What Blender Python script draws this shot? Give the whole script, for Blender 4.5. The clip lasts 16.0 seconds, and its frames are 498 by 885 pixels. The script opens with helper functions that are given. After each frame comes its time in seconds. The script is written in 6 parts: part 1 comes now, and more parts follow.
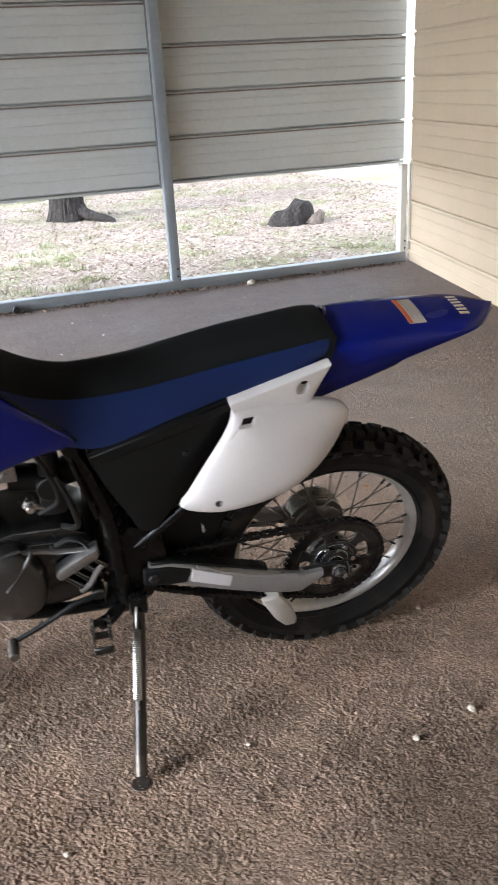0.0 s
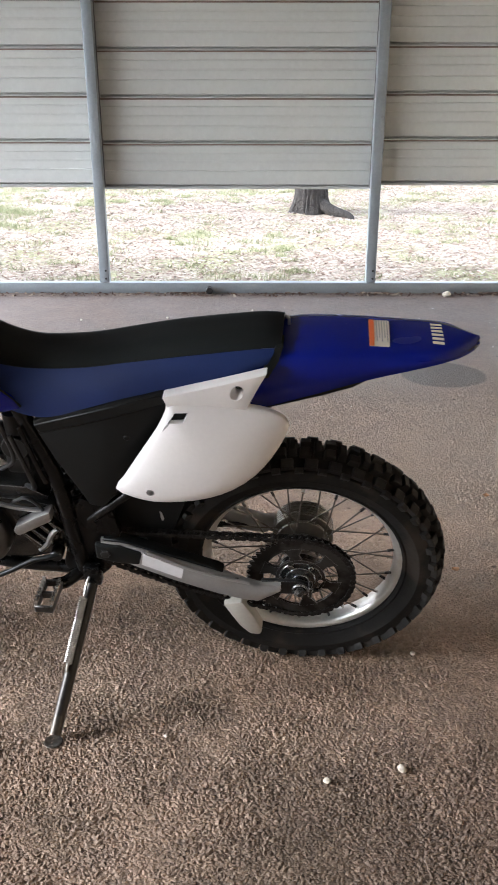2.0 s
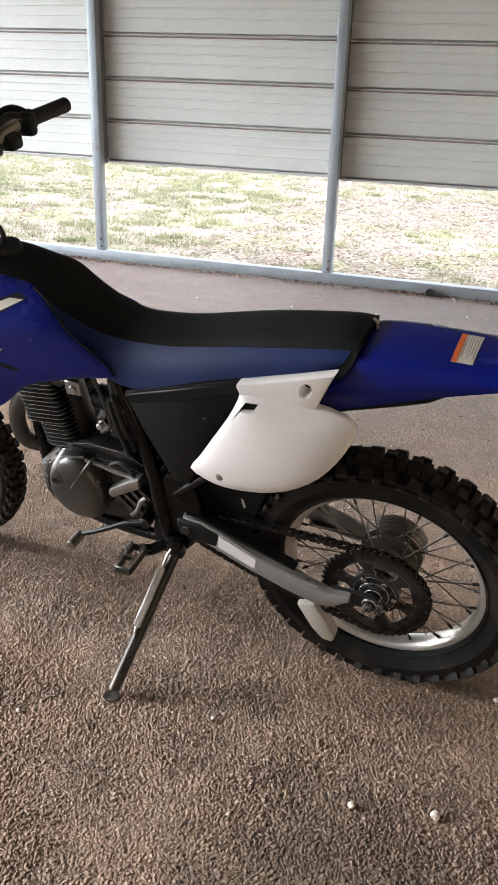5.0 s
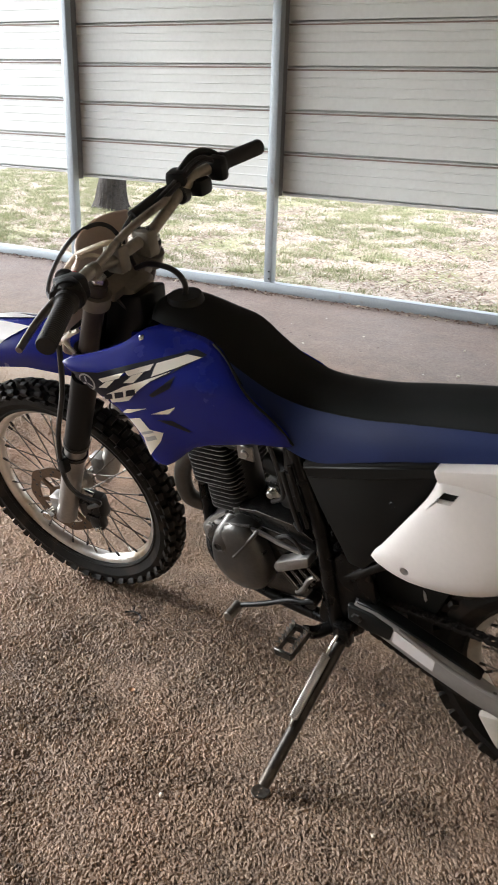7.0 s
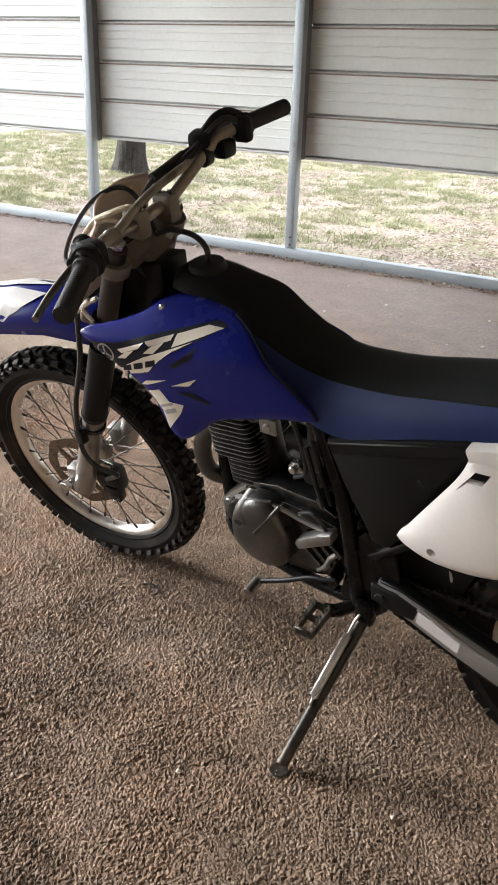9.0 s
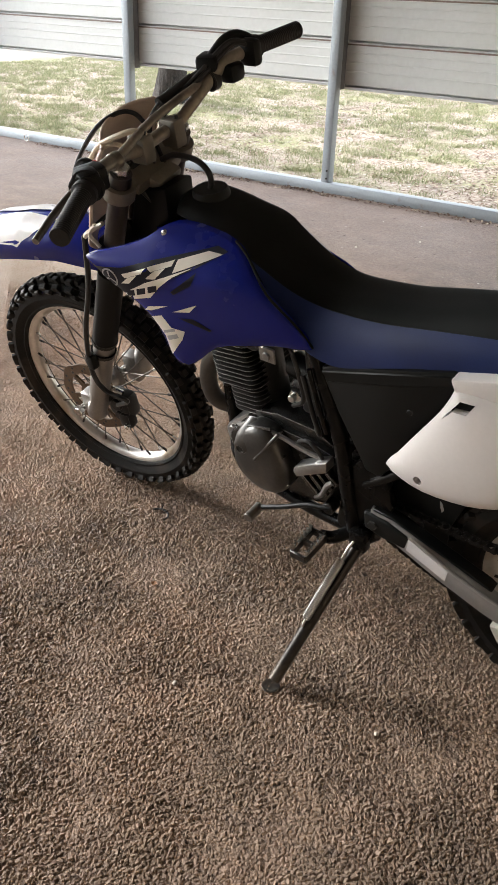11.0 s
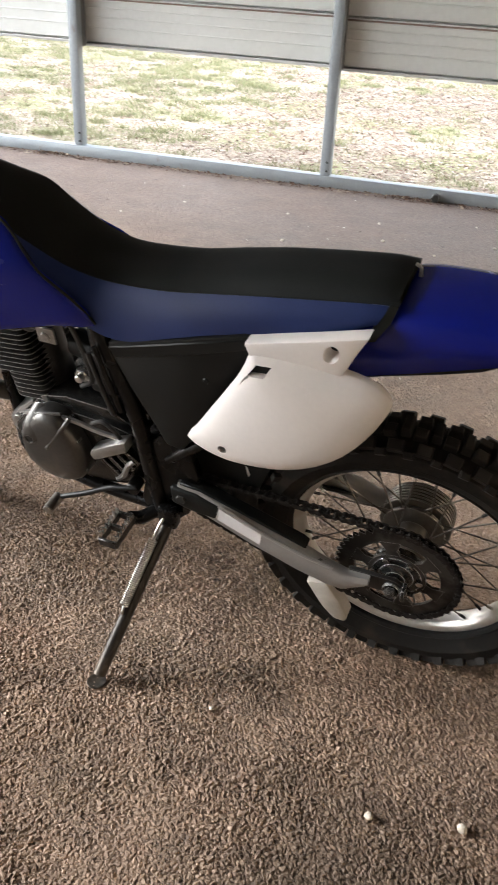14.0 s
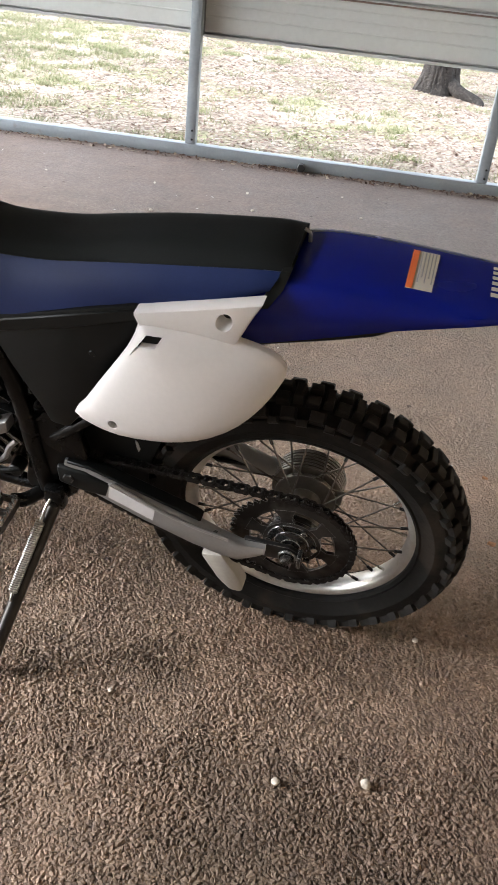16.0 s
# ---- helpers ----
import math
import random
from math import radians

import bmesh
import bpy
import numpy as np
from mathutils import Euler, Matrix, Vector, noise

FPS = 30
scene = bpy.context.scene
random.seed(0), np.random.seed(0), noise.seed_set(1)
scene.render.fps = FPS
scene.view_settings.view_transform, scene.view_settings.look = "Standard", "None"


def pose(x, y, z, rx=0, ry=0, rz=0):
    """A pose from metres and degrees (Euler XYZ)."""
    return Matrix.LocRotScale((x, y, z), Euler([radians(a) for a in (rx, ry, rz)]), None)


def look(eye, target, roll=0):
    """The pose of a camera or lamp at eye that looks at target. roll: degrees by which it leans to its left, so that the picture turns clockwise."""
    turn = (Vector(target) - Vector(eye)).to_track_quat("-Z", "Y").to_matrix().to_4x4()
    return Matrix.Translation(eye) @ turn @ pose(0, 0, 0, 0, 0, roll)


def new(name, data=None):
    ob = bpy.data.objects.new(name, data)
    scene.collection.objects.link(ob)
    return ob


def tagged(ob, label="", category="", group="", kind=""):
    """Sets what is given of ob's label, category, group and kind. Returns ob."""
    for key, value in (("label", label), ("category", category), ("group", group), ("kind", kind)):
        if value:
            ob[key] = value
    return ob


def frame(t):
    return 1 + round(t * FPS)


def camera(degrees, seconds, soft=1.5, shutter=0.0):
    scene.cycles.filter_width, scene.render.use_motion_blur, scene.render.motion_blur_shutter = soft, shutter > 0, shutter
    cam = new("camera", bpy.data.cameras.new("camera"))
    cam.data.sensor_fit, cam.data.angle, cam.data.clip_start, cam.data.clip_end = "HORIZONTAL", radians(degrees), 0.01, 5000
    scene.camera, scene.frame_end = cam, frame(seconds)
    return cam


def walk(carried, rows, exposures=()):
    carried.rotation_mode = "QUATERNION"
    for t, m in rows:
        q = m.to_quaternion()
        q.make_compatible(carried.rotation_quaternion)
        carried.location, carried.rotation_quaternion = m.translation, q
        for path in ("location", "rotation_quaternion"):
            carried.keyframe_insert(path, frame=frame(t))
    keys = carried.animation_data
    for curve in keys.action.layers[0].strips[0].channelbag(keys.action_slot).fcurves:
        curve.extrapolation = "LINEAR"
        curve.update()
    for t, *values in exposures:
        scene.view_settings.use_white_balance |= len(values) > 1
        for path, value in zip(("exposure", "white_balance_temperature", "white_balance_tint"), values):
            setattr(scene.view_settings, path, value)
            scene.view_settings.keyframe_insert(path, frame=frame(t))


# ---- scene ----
cam = camera(33.7, 16.0, shutter=0.4)
PATH = [
    (0, (0.047, 0.064, 1.356), (0.634, 1.806, 0.550), -3.24),
    (0.5, (0.206, 0.075, 1.336), (0.756, 1.817, 0.494), -0.51),
    (1, (0.349, 0.050, 1.340), (0.632, 1.846, 0.491), -1.36),
    (1.5, (0.528, -0.019, 1.349), (0.545, 1.814, 0.545), -0.81),
    (2, (0.648, -0.022, 1.340), (0.645, 1.815, 0.549), 0.02),
    (2.5, (0.738, 0.039, 1.343), (0.635, 1.867, 0.534), 1.02),
    (3, (0.824, 0.061, 1.333), (0.392, 1.831, 0.511), 2.03),
    (3.5, (0.897, 0.051, 1.336), (0.351, 1.778, 0.500), 2.55),
    (6, (0.978, 0.051, 1.341), (0.347, 1.767, 0.564), 0.26),
    (6.5, (0.906, 0.127, 1.345), (0.106, 1.774, 0.587), 0.46),
    (7, (0.823, 0.212, 1.359), (-0.076, 1.809, 0.599), 1.70),
    (7.5, (0.793, 0.231, 1.365), (-0.130, 1.820, 0.610), 2.11),
    (8, (0.798, 0.244, 1.365), (-0.111, 1.841, 0.603), 1.59),
    (8.5, (0.769, 0.245, 1.350), (-0.124, 1.832, 0.559), 1.79),
    (9, (0.788, 0.251, 1.352), (-0.130, 1.804, 0.516), 1.89),
    (11.5, (0.891, 0.267, 1.341), (-0.070, 1.711, 0.363), 2.06),
    (12, (0.895, 0.275, 1.334), (-0.028, 1.738, 0.351), 3.39),
    (12.5, (0.905, 0.284, 1.336), (-0.007, 1.761, 0.358), 3.38),
    (13, (0.876, 0.308, 1.336), (0.039, 1.827, 0.357), 2.58),
    (13.5, (0.843, 0.308, 1.329), (0.200, 1.909, 0.331), 3.04),
    (14, (0.835, 0.320, 1.328), (0.344, 1.960, 0.304), 3.20),
    (14.5, (0.847, 0.322, 1.320), (0.495, 1.980, 0.267), 3.06),
    (15, (0.848, 0.322, 1.317), (0.625, 1.990, 0.244), 3.95),
    (15.5, (0.822, 0.321, 1.312), (0.655, 2.002, 0.248), 5.13),
    (16, (0.795, 0.333, 1.308), (0.616, 2.019, 0.249), 6.33),
]
walk(cam, [(t, look(eye, target, roll)) for t, eye, target, roll in PATH],
     [(0, 2.29, 5750, 10), (2, 2.49, 5850, 10), (3.5, 2.53, 5950, 10), (6, 2.49, 6150, 10), (6.5, 2.31, 6200, 10), (8, 2.22, 6280, 10), (12.5, 2.10, 6430, 10), (13.5, 2.33, 6320, 10), (14.2, 2.50, 6300, 10), (16, 2.43, 6120, 10)])

ROOF_Y0 = -6.0

# ---- light ----
world = bpy.data.worlds.new("sky")
scene.world = world
world.use_nodes = True
wn = world.node_tree.nodes
sky = wn.new("ShaderNodeTexSky")
sky.sky_type, sky.sun_disc = "NISHITA", False
sky.sun_elevation, sky.sun_rotation = radians(25.9), radians(-96.8)
sky.air_density, sky.dust_density = 1.0, 0.6
cloud = wn.new("ShaderNodeHueSaturation")
cloud.inputs["Saturation"].default_value = 0.22
world.node_tree.links.new(sky.outputs[0], cloud.inputs["Color"])
world.node_tree.links.new(cloud.outputs[0], wn["Background"].inputs[0])
wn["Background"].inputs[1].default_value = 0.165
sun = new("sun", bpy.data.lights.new("sun", "SUN"))
sun.data.energy, sun.data.angle, sun.data.color = 1.85, radians(22), (1.0, 0.985, 0.96)
sun.matrix_world = look((-10, -1.2, 4.9), (0, 0, 0))


# ---- materials ----
def material(name, base, rough=0.5, metal=0.0, vary=0.15, scale=8.0, fine=90.0, bump=0.1, depth=0.004, wear=None, coat=0.0, spec=0.5, edge=None):
    """A surface whose colour varies at two scales, with fine relief; wear is a second colour in patches, edge a colour rubbed bare along edges: colour, width, strength."""
    m = bpy.data.materials.new(name)
    m.use_nodes = True
    nt = m.node_tree
    bs = nt.nodes["Principled BSDF"]
    co = nt.nodes.new("ShaderNodeTexCoord")
    big, small = nt.nodes.new("ShaderNodeTexNoise"), nt.nodes.new("ShaderNodeTexNoise")
    big.inputs["Scale"].default_value, small.inputs["Scale"].default_value = scale, fine
    big.inputs["Detail"].default_value, small.inputs["Detail"].default_value = 5, 3
    for n in (big, small):
        nt.links.new(co.outputs["Object"], n.inputs["Vector"])
    add = nt.nodes.new("ShaderNodeMix")
    add.inputs[0].default_value = 0.4
    nt.links.new(big.outputs[0], add.inputs[2])
    nt.links.new(small.outputs[0], add.inputs[3])
    ramp = nt.nodes.new("ShaderNodeValToRGB")
    lo, hi = 1 - vary, 1 + vary
    ramp.color_ramp.elements[0].position, ramp.color_ramp.elements[1].position = 0.3, 0.7
    ramp.color_ramp.elements[0].color = (*[c * lo for c in base], 1)
    ramp.color_ramp.elements[1].color = (*[min(1, c * hi) for c in base], 1)
    nt.links.new(add.outputs[0], ramp.inputs[0])
    out = ramp.outputs[0]
    if wear:
        pn = nt.nodes.new("ShaderNodeTexNoise")
        pn.inputs["Scale"].default_value, pn.inputs["Detail"].default_value = wear[1], 8
        nt.links.new(co.outputs["Object"], pn.inputs["Vector"])
        pr = nt.nodes.new("ShaderNodeValToRGB")
        pr.color_ramp.elements[0].position, pr.color_ramp.elements[1].position = wear[2], wear[2] + 0.12
        nt.links.new(pn.outputs[0], pr.inputs[0])
        mx = nt.nodes.new("ShaderNodeMix")
        mx.data_type = "RGBA"
        mx.inputs[7].default_value = (*wear[0], 1)
        nt.links.new(pr.outputs[0], mx.inputs[0])
        nt.links.new(out, mx.inputs[6])
        out = mx.outputs[2]
    if edge:
        bev, geo, dot = nt.nodes.new("ShaderNodeBevel"), nt.nodes.new("ShaderNodeNewGeometry"), nt.nodes.new("ShaderNodeVectorMath")
        bev.samples, dot.operation = 4, "DOT_PRODUCT"
        bev.inputs["Radius"].default_value = edge[1]
        nt.links.new(bev.outputs[0], dot.inputs[0])
        nt.links.new(geo.outputs["Normal"], dot.inputs[1])
        em = nt.nodes.new("ShaderNodeMapRange")
        em.inputs[1].default_value, em.inputs[2].default_value, em.inputs[3].default_value, em.inputs[4].default_value = 0.985, 0.90, 0.0, edge[2]
        nt.links.new(dot.outputs["Value"], em.inputs[0])
        ex = nt.nodes.new("ShaderNodeMix")
        ex.data_type = "RGBA"
        ex.inputs[7].default_value = (*edge[0], 1)
        nt.links.new(em.outputs[0], ex.inputs[0])
        nt.links.new(out, ex.inputs[6])
        out = ex.outputs[2]
    nt.links.new(out, bs.inputs["Base Color"])
    rr = nt.nodes.new("ShaderNodeMapRange")
    rr.inputs[3].default_value, rr.inputs[4].default_value = max(0.03, rough - 0.08), min(1, rough + 0.1)
    nt.links.new(big.outputs[0], rr.inputs[0])
    nt.links.new(rr.outputs[0], bs.inputs["Roughness"])
    bs.inputs["Metallic"].default_value = metal
    bs.inputs["Coat Weight"].default_value = coat
    bs.inputs["Specular IOR Level"].default_value = spec
    if bump:
        bp = nt.nodes.new("ShaderNodeBump")
        bp.inputs["Strength"].default_value, bp.inputs["Distance"].default_value = bump, depth
        nt.links.new(small.outputs[0], bp.inputs["Height"])
        nt.links.new(bp.outputs[0], bs.inputs["Normal"])
    return m


def asphalt_material(loose=False):
    """Worn asphalt, or its raised chippings (loose): angular brown-grey chippings of two sizes in a dark binder, pits,
    tan dirt, and sheen, light and shade put into the colour.
    """
    m = bpy.data.materials.new("chippings" if loose else "asphalt")
    m.use_nodes = True
    nt = m.node_tree
    N, K = nt.nodes.new, nt.links.new
    bs = nt.nodes["Principled BSDF"]
    co = N("ShaderNodeTexCoord")

    def noise_tex(scale, detail=4.0, rough=0.5):
        n = N("ShaderNodeTexNoise")
        n.inputs["Scale"].default_value, n.inputs["Detail"].default_value, n.inputs["Roughness"].default_value = scale, detail, rough
        K(co.outputs["Object"], n.inputs["Vector"])
        return n

    def calc(op, a, b=None, c=None, clamp=False):
        n = N("ShaderNodeMath")
        n.operation, n.use_clamp = op, clamp
        for i, v in enumerate((a, b, c)):
            if v is None:
                continue
            if isinstance(v, (int, float)):
                n.inputs[i].default_value = v
            else:
                K(v, n.inputs[i])
        return n.outputs[0]

    def blend(fac, a, b, mode="MIX"):
        n = N("ShaderNodeMix")
        n.data_type, n.blend_type = "RGBA", mode
        for i, v in ((0, fac), (6, a), (7, b)):
            if isinstance(v, (int, float)):
                n.inputs[i].default_value = v
            elif isinstance(v, tuple):
                n.inputs[i].default_value = (*v, 1)
            else:
                K(v, n.inputs[i])
        return n.outputs[2]

    def ramp(fac, *stops):
        n = N("ShaderNodeValToRGB")
        e = n.color_ramp.elements
        for i, (p, c) in enumerate(stops):
            q = e[i] if i < 2 else e.new(p)
            q.position, q.color = p, (*c, 1)
        K(fac, n.inputs[0])
        return n.outputs[0]

    def span(v, lo, hi, to_lo=0.0, to_hi=1.0):
        n = N("ShaderNodeMapRange")
        for i, q in ((1, lo), (2, hi), (3, to_lo), (4, to_hi)):
            n.inputs[i].default_value = q
        K(v, n.inputs[0])
        return n.outputs[0]

    warp = noise_tex(150, 2)
    wv = N("ShaderNodeMix")
    wv.data_type = "VECTOR"
    wv.inputs[0].default_value = 0.0045
    K(co.outputs["Object"], wv.inputs[4])
    K(warp.outputs["Color"], wv.inputs[5])

    def chippings(scale):
        """Angular stones: how high each stands, grooves between them, and a number of its own."""
        v, e = N("ShaderNodeTexVoronoi"), N("ShaderNodeTexVoronoi")
        e.feature = "DISTANCE_TO_EDGE"
        for n in (v, e):
            n.inputs["Scale"].default_value = scale
            K(wv.outputs[1], n.inputs["Vector"])
        sep = N("ShaderNodeSeparateColor")
        K(v.outputs["Color"], sep.inputs[0])
        rise = calc("MULTIPLY", span(e.outputs["Distance"], 0.0, 0.17), span(sep.outputs[1], 0, 1, 0.30, 1.0))
        round_off = calc("MULTIPLY_ADD", v.outputs["Distance"], -0.30, rise)
        return calc("MULTIPLY", round_off, calc("GREATER_THAN", sep.outputs[2], 0.13)), sep.outputs[0]

    ha, ca = chippings(132)
    hb, cb = chippings(225)
    hb = calc("MULTIPLY", hb, 0.62)
    top = calc("MAXIMUM", ha, hb)
    pick = calc("GREATER_THAN", ha, hb)
    tone = N("ShaderNodeMix")
    K(pick, tone.inputs[0])
    K(cb, tone.inputs[2])
    K(ca, tone.inputs[3])
    if loose:
        K(N("ShaderNodeNewGeometry").outputs["Random Per Island"], tone.inputs[0])
        for k in list(tone.inputs[2].links) + list(tone.inputs[3].links):
            nt.links.remove(k)
        tone.inputs[2].default_value, tone.inputs[3].default_value = 0.14, 0.82
    grain = noise_tex(620, 3, 0.6)
    stone = ramp(tone.outputs[0], (0.0, (0.150, 0.112, 0.085)), (1.0, (0.46, 0.380, 0.305)), (0.35, (0.225, 0.172, 0.132)), (0.85, (0.315, 0.248, 0.193)))
    stone = blend(1.0, stone, ramp(grain.outputs[0], (0.25, (0.72, 0.72, 0.72)), (0.75, (1.25, 1.25, 1.25))), "MULTIPLY")
    col = stone if loose else blend(span(top, -0.02, 0.22), (0.150, 0.110, 0.083), stone)
    # broad patches: tan dirt trodden into the joints, and cooler bare areas
    big = noise_tex(1.3, 6)
    dirt = span(big.outputs[0], 0.43, 0.70, 0.0, 0.62)
    sx = N("ShaderNodeSeparateXYZ")
    K(co.outputs["Object"], sx.inputs[0])
    # sunlit left side of the floor, tinted tan on top of the dirt
    ragged_x = calc("MULTIPLY_ADD", big.outputs[0], -2.4, sx.outputs[0])
    lit_left = span(ragged_x, -1.45, -2.4, 0.0, 0.66)
    dirt = calc("MAXIMUM", dirt, lit_left)
    col = blend(dirt, col, (0.365, 0.262, 0.195))
    mot = noise_tex(3.2, 11, 0.76)
    col = blend(1.0, col, ramp(mot.outputs[0], (0.34, (0.66, 0.62, 0.55)), (0.66, (1.24, 1.14, 1.08))), "MULTIPLY")
    blot = noise_tex(9.0, 4, 0.6)
    col = blend(1.0, col, ramp(blot.outputs[0], (0.30, (0.74, 0.74, 0.76)), (0.62, (1.06, 1.06, 1.05))), "MULTIPLY")
    # grey sheen towards the open side put into the colour, relief flatter there
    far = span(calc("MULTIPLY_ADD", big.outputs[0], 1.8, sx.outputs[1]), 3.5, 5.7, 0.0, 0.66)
    sheen_grey = blend(1.0, (0.228, 0.190, 0.180), ramp(noise_tex(46, 5, 0.7).outputs[0], (0.3, (0.66, 0.64, 0.64)), (0.7, (1.30, 1.30, 1.30))), "MULTIPLY")
    col = blend(far, col, sheen_grey)
    # shade on the near right and light past it painted in, then an oil stain beyond the rear wheel
    def patch(cx, cy, rx, ry, ragged=0.9, edge=1.65, core=0.95):
        u, v = calc("MULTIPLY_ADD", sx.outputs[0], 1 / rx, -cx / rx), calc("MULTIPLY_ADD", sx.outputs[1], 1 / ry, -cy / ry)
        away = calc("SQRT", calc("ADD", calc("MULTIPLY", u, u), calc("MULTIPLY", v, v)))
        return span(calc("MULTIPLY_ADD", mot.outputs[0], ragged, away), edge, core)
    col = blend(patch(1.28, 1.02, 0.72, 0.62), col, blend(1.0, col, (0.66, 0.65, 0.66), "MULTIPLY"))
    col = blend(calc("MULTIPLY", patch(1.75, 3.05, 1.25, 1.15, 1.6, 2.2, 1.0), 0.66), col, (0.33, 0.275, 0.235))
    col = blend(calc("MULTIPLY", patch(1.63, 3.97, 0.215, 0.20, 0.25, 1.16, 1.08), 0.85), col, (0.120, 0.100, 0.088))
    # bright sunlit spots left of the front wheel, painted as pale tan
    for cx, cy, rx, ry, amount in ((-2.35, 3.25, 0.75, 0.60, 0.75), (-1.0, 2.05, 0.55, 0.45, 0.45)):
        col = blend(calc("MULTIPLY", patch(cx, cy, rx, ry, 2.6, 2.35, 1.35), amount), col, (0.44, 0.345, 0.265))
    # small pits where chippings have come out
    pv = N("ShaderNodeTexVoronoi")
    pv.inputs["Scale"].default_value = 15
    K(wv.outputs[1], pv.inputs["Vector"])
    ps = N("ShaderNodeSeparateColor")
    K(pv.outputs["Color"], ps.inputs[0])
    hole = calc("SUBTRACT", calc("MULTIPLY", calc("GREATER_THAN", ps.outputs[0], 0.62), calc("MULTIPLY_ADD", ps.outputs[1], 0.10, 0.06)), pv.outputs["Distance"])
    hole = span(calc("MULTIPLY_ADD", grain.outputs[0], 0.06, hole), 0.02, 0.09)
    col = blend(calc("MULTIPLY", hole, 0.8), col, (0.060, 0.042, 0.033))
    K(col, bs.inputs["Base Color"])
    K(span(big.outputs[0], 0.3, 0.7, 0.52, 0.74), bs.inputs["Roughness"])
    bs.inputs["Specular IOR Level"].default_value = 0.25
    lift = calc("MAXIMUM", top, -0.02)
    high = calc("MULTIPLY_ADD", grain.outputs[0], 0.10, lift)
    high = calc("MULTIPLY_ADD", warp.outputs[0], 0.22, high)
    high = calc("MULTIPLY_ADD", hole, -0.5, high)
    high = grain.outputs[0] if loose else high
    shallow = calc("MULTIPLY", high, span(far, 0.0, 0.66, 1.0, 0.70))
    bp = N("ShaderNodeBump")
    bp.inputs["Strength"].default_value, bp.inputs["Distance"].default_value = 1.0, 0.0010 if loose else 0.0120
    K(shallow, bp.inputs["Height"])
    K(bp.outputs[0], bs.inputs["Normal"])
    return m


def yard_material():
    """Thin grass over pale leaf litter and soil."""
    m = bpy.data.materials.new("yard")
    m.use_nodes = True
    nt = m.node_tree
    N, K = nt.nodes.new, nt.links.new
    bs = nt.nodes["Principled BSDF"]
    co = N("ShaderNodeTexCoord")
    a, b = N("ShaderNodeTexNoise"), N("ShaderNodeTexNoise")
    a.inputs["Scale"].default_value, a.inputs["Detail"].default_value = 1.1, 6
    b.inputs["Scale"].default_value, b.inputs["Detail"].default_value = 28, 5
    K(co.outputs["Object"], a.inputs["Vector"])
    K(co.outputs["Object"], b.inputs["Vector"])
    lit = N("ShaderNodeValToRGB")
    e = lit.color_ramp.elements
    e[0].position, e[0].color = 0.32, (0.33, 0.26, 0.20, 1)
    e[1].position, e[1].color = 0.66, (0.60, 0.52, 0.43, 1)
    K(b.outputs[0], lit.inputs[0])
    gr = N("ShaderNodeValToRGB")
    e = gr.color_ramp.elements
    e[0].position, e[0].color = 0.3, (0.26, 0.26, 0.13, 1)
    e[1].position, e[1].color = 0.7, (0.44, 0.42, 0.25, 1)
    K(b.outputs[0], gr.inputs[0])
    mk = N("ShaderNodeValToRGB")
    mk.color_ramp.elements[0].position, mk.color_ramp.elements[1].position = 0.47, 0.63
    K(a.outputs[0], mk.inputs[0])
    mx = N("ShaderNodeMix")
    mx.data_type = "RGBA"
    K(mk.outputs[0], mx.inputs[0])
    K(lit.outputs[0], mx.inputs[6])
    K(gr.outputs[0], mx.inputs[7])
    K(mx.outputs[2], bs.inputs["Base Color"])
    bs.inputs["Roughness"].default_value = 0.95
    bp = N("ShaderNodeBump")
    bp.inputs["Strength"].default_value, bp.inputs["Distance"].default_value = 0.8, 0.03
    K(b.outputs[0], bp.inputs["Height"])
    K(bp.outputs[0], bs.inputs["Normal"])
    return m


def scatter_material(name, colours, rough=0.85, transl=0.0):
    """Small loose pieces joined in one mesh: each island takes a colour of its own."""
    m = bpy.data.materials.new(name)
    m.use_nodes = True
    nt = m.node_tree
    bs = nt.nodes["Principled BSDF"]
    g = nt.nodes.new("ShaderNodeNewGeometry")
    r = nt.nodes.new("ShaderNodeValToRGB")
    el = r.color_ramp.elements
    for i, c in enumerate(colours):
        q = i / max(1, len(colours) - 1)
        if i == 0:
            el[0].position, el[0].color = 0, (*c, 1)
        elif i == len(colours) - 1:
            el[-1].position, el[-1].color = 1, (*c, 1)
        else:
            el.new(q).color = (*c, 1)
    nt.links.new(g.outputs["Random Per Island"], r.inputs[0])
    nt.links.new(r.outputs[0], bs.inputs["Base Color"])
    bs.inputs["Roughness"].default_value = rough
    return m


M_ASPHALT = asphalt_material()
M_CHIP = asphalt_material(True)
M_YARD = yard_material()
M_PANEL = material("cream_steel_siding", (0.60, 0.615, 0.592), 0.42, 0.0, 0.06, 2.0, 40, 0.04, 0.002)
M_HOUSE = material("yellow_cream_siding", (0.60, 0.485, 0.345), 0.5, 0.0, 0.05, 3.0, 60, 0.05, 0.002)
M_RUSTED = material("rusty_pink_lap", (0.24, 0.175, 0.145), 0.6, 0.0, 0.25, 5.0, 60, 0.05, 0.001, wear=((0.36, 0.34, 0.31), 3, 0.6))
M_STEEL = material("grey_galvanised_steel", (0.30, 0.335, 0.36), 0.42, 0.25, 0.12, 6.0, 70, 0.06, 0.002, wear=((0.22, 0.2, 0.18), 9, 0.66))
M_POST_SHADE = material("post_shade_grey", (0.150, 0.150, 0.150), 0.8, 0, 0.3, 9, 70, 0.2, 0.002)
M_WHITE_TRIM = material("white_trim", (0.75, 0.74, 0.70), 0.5, 0, 0.05)
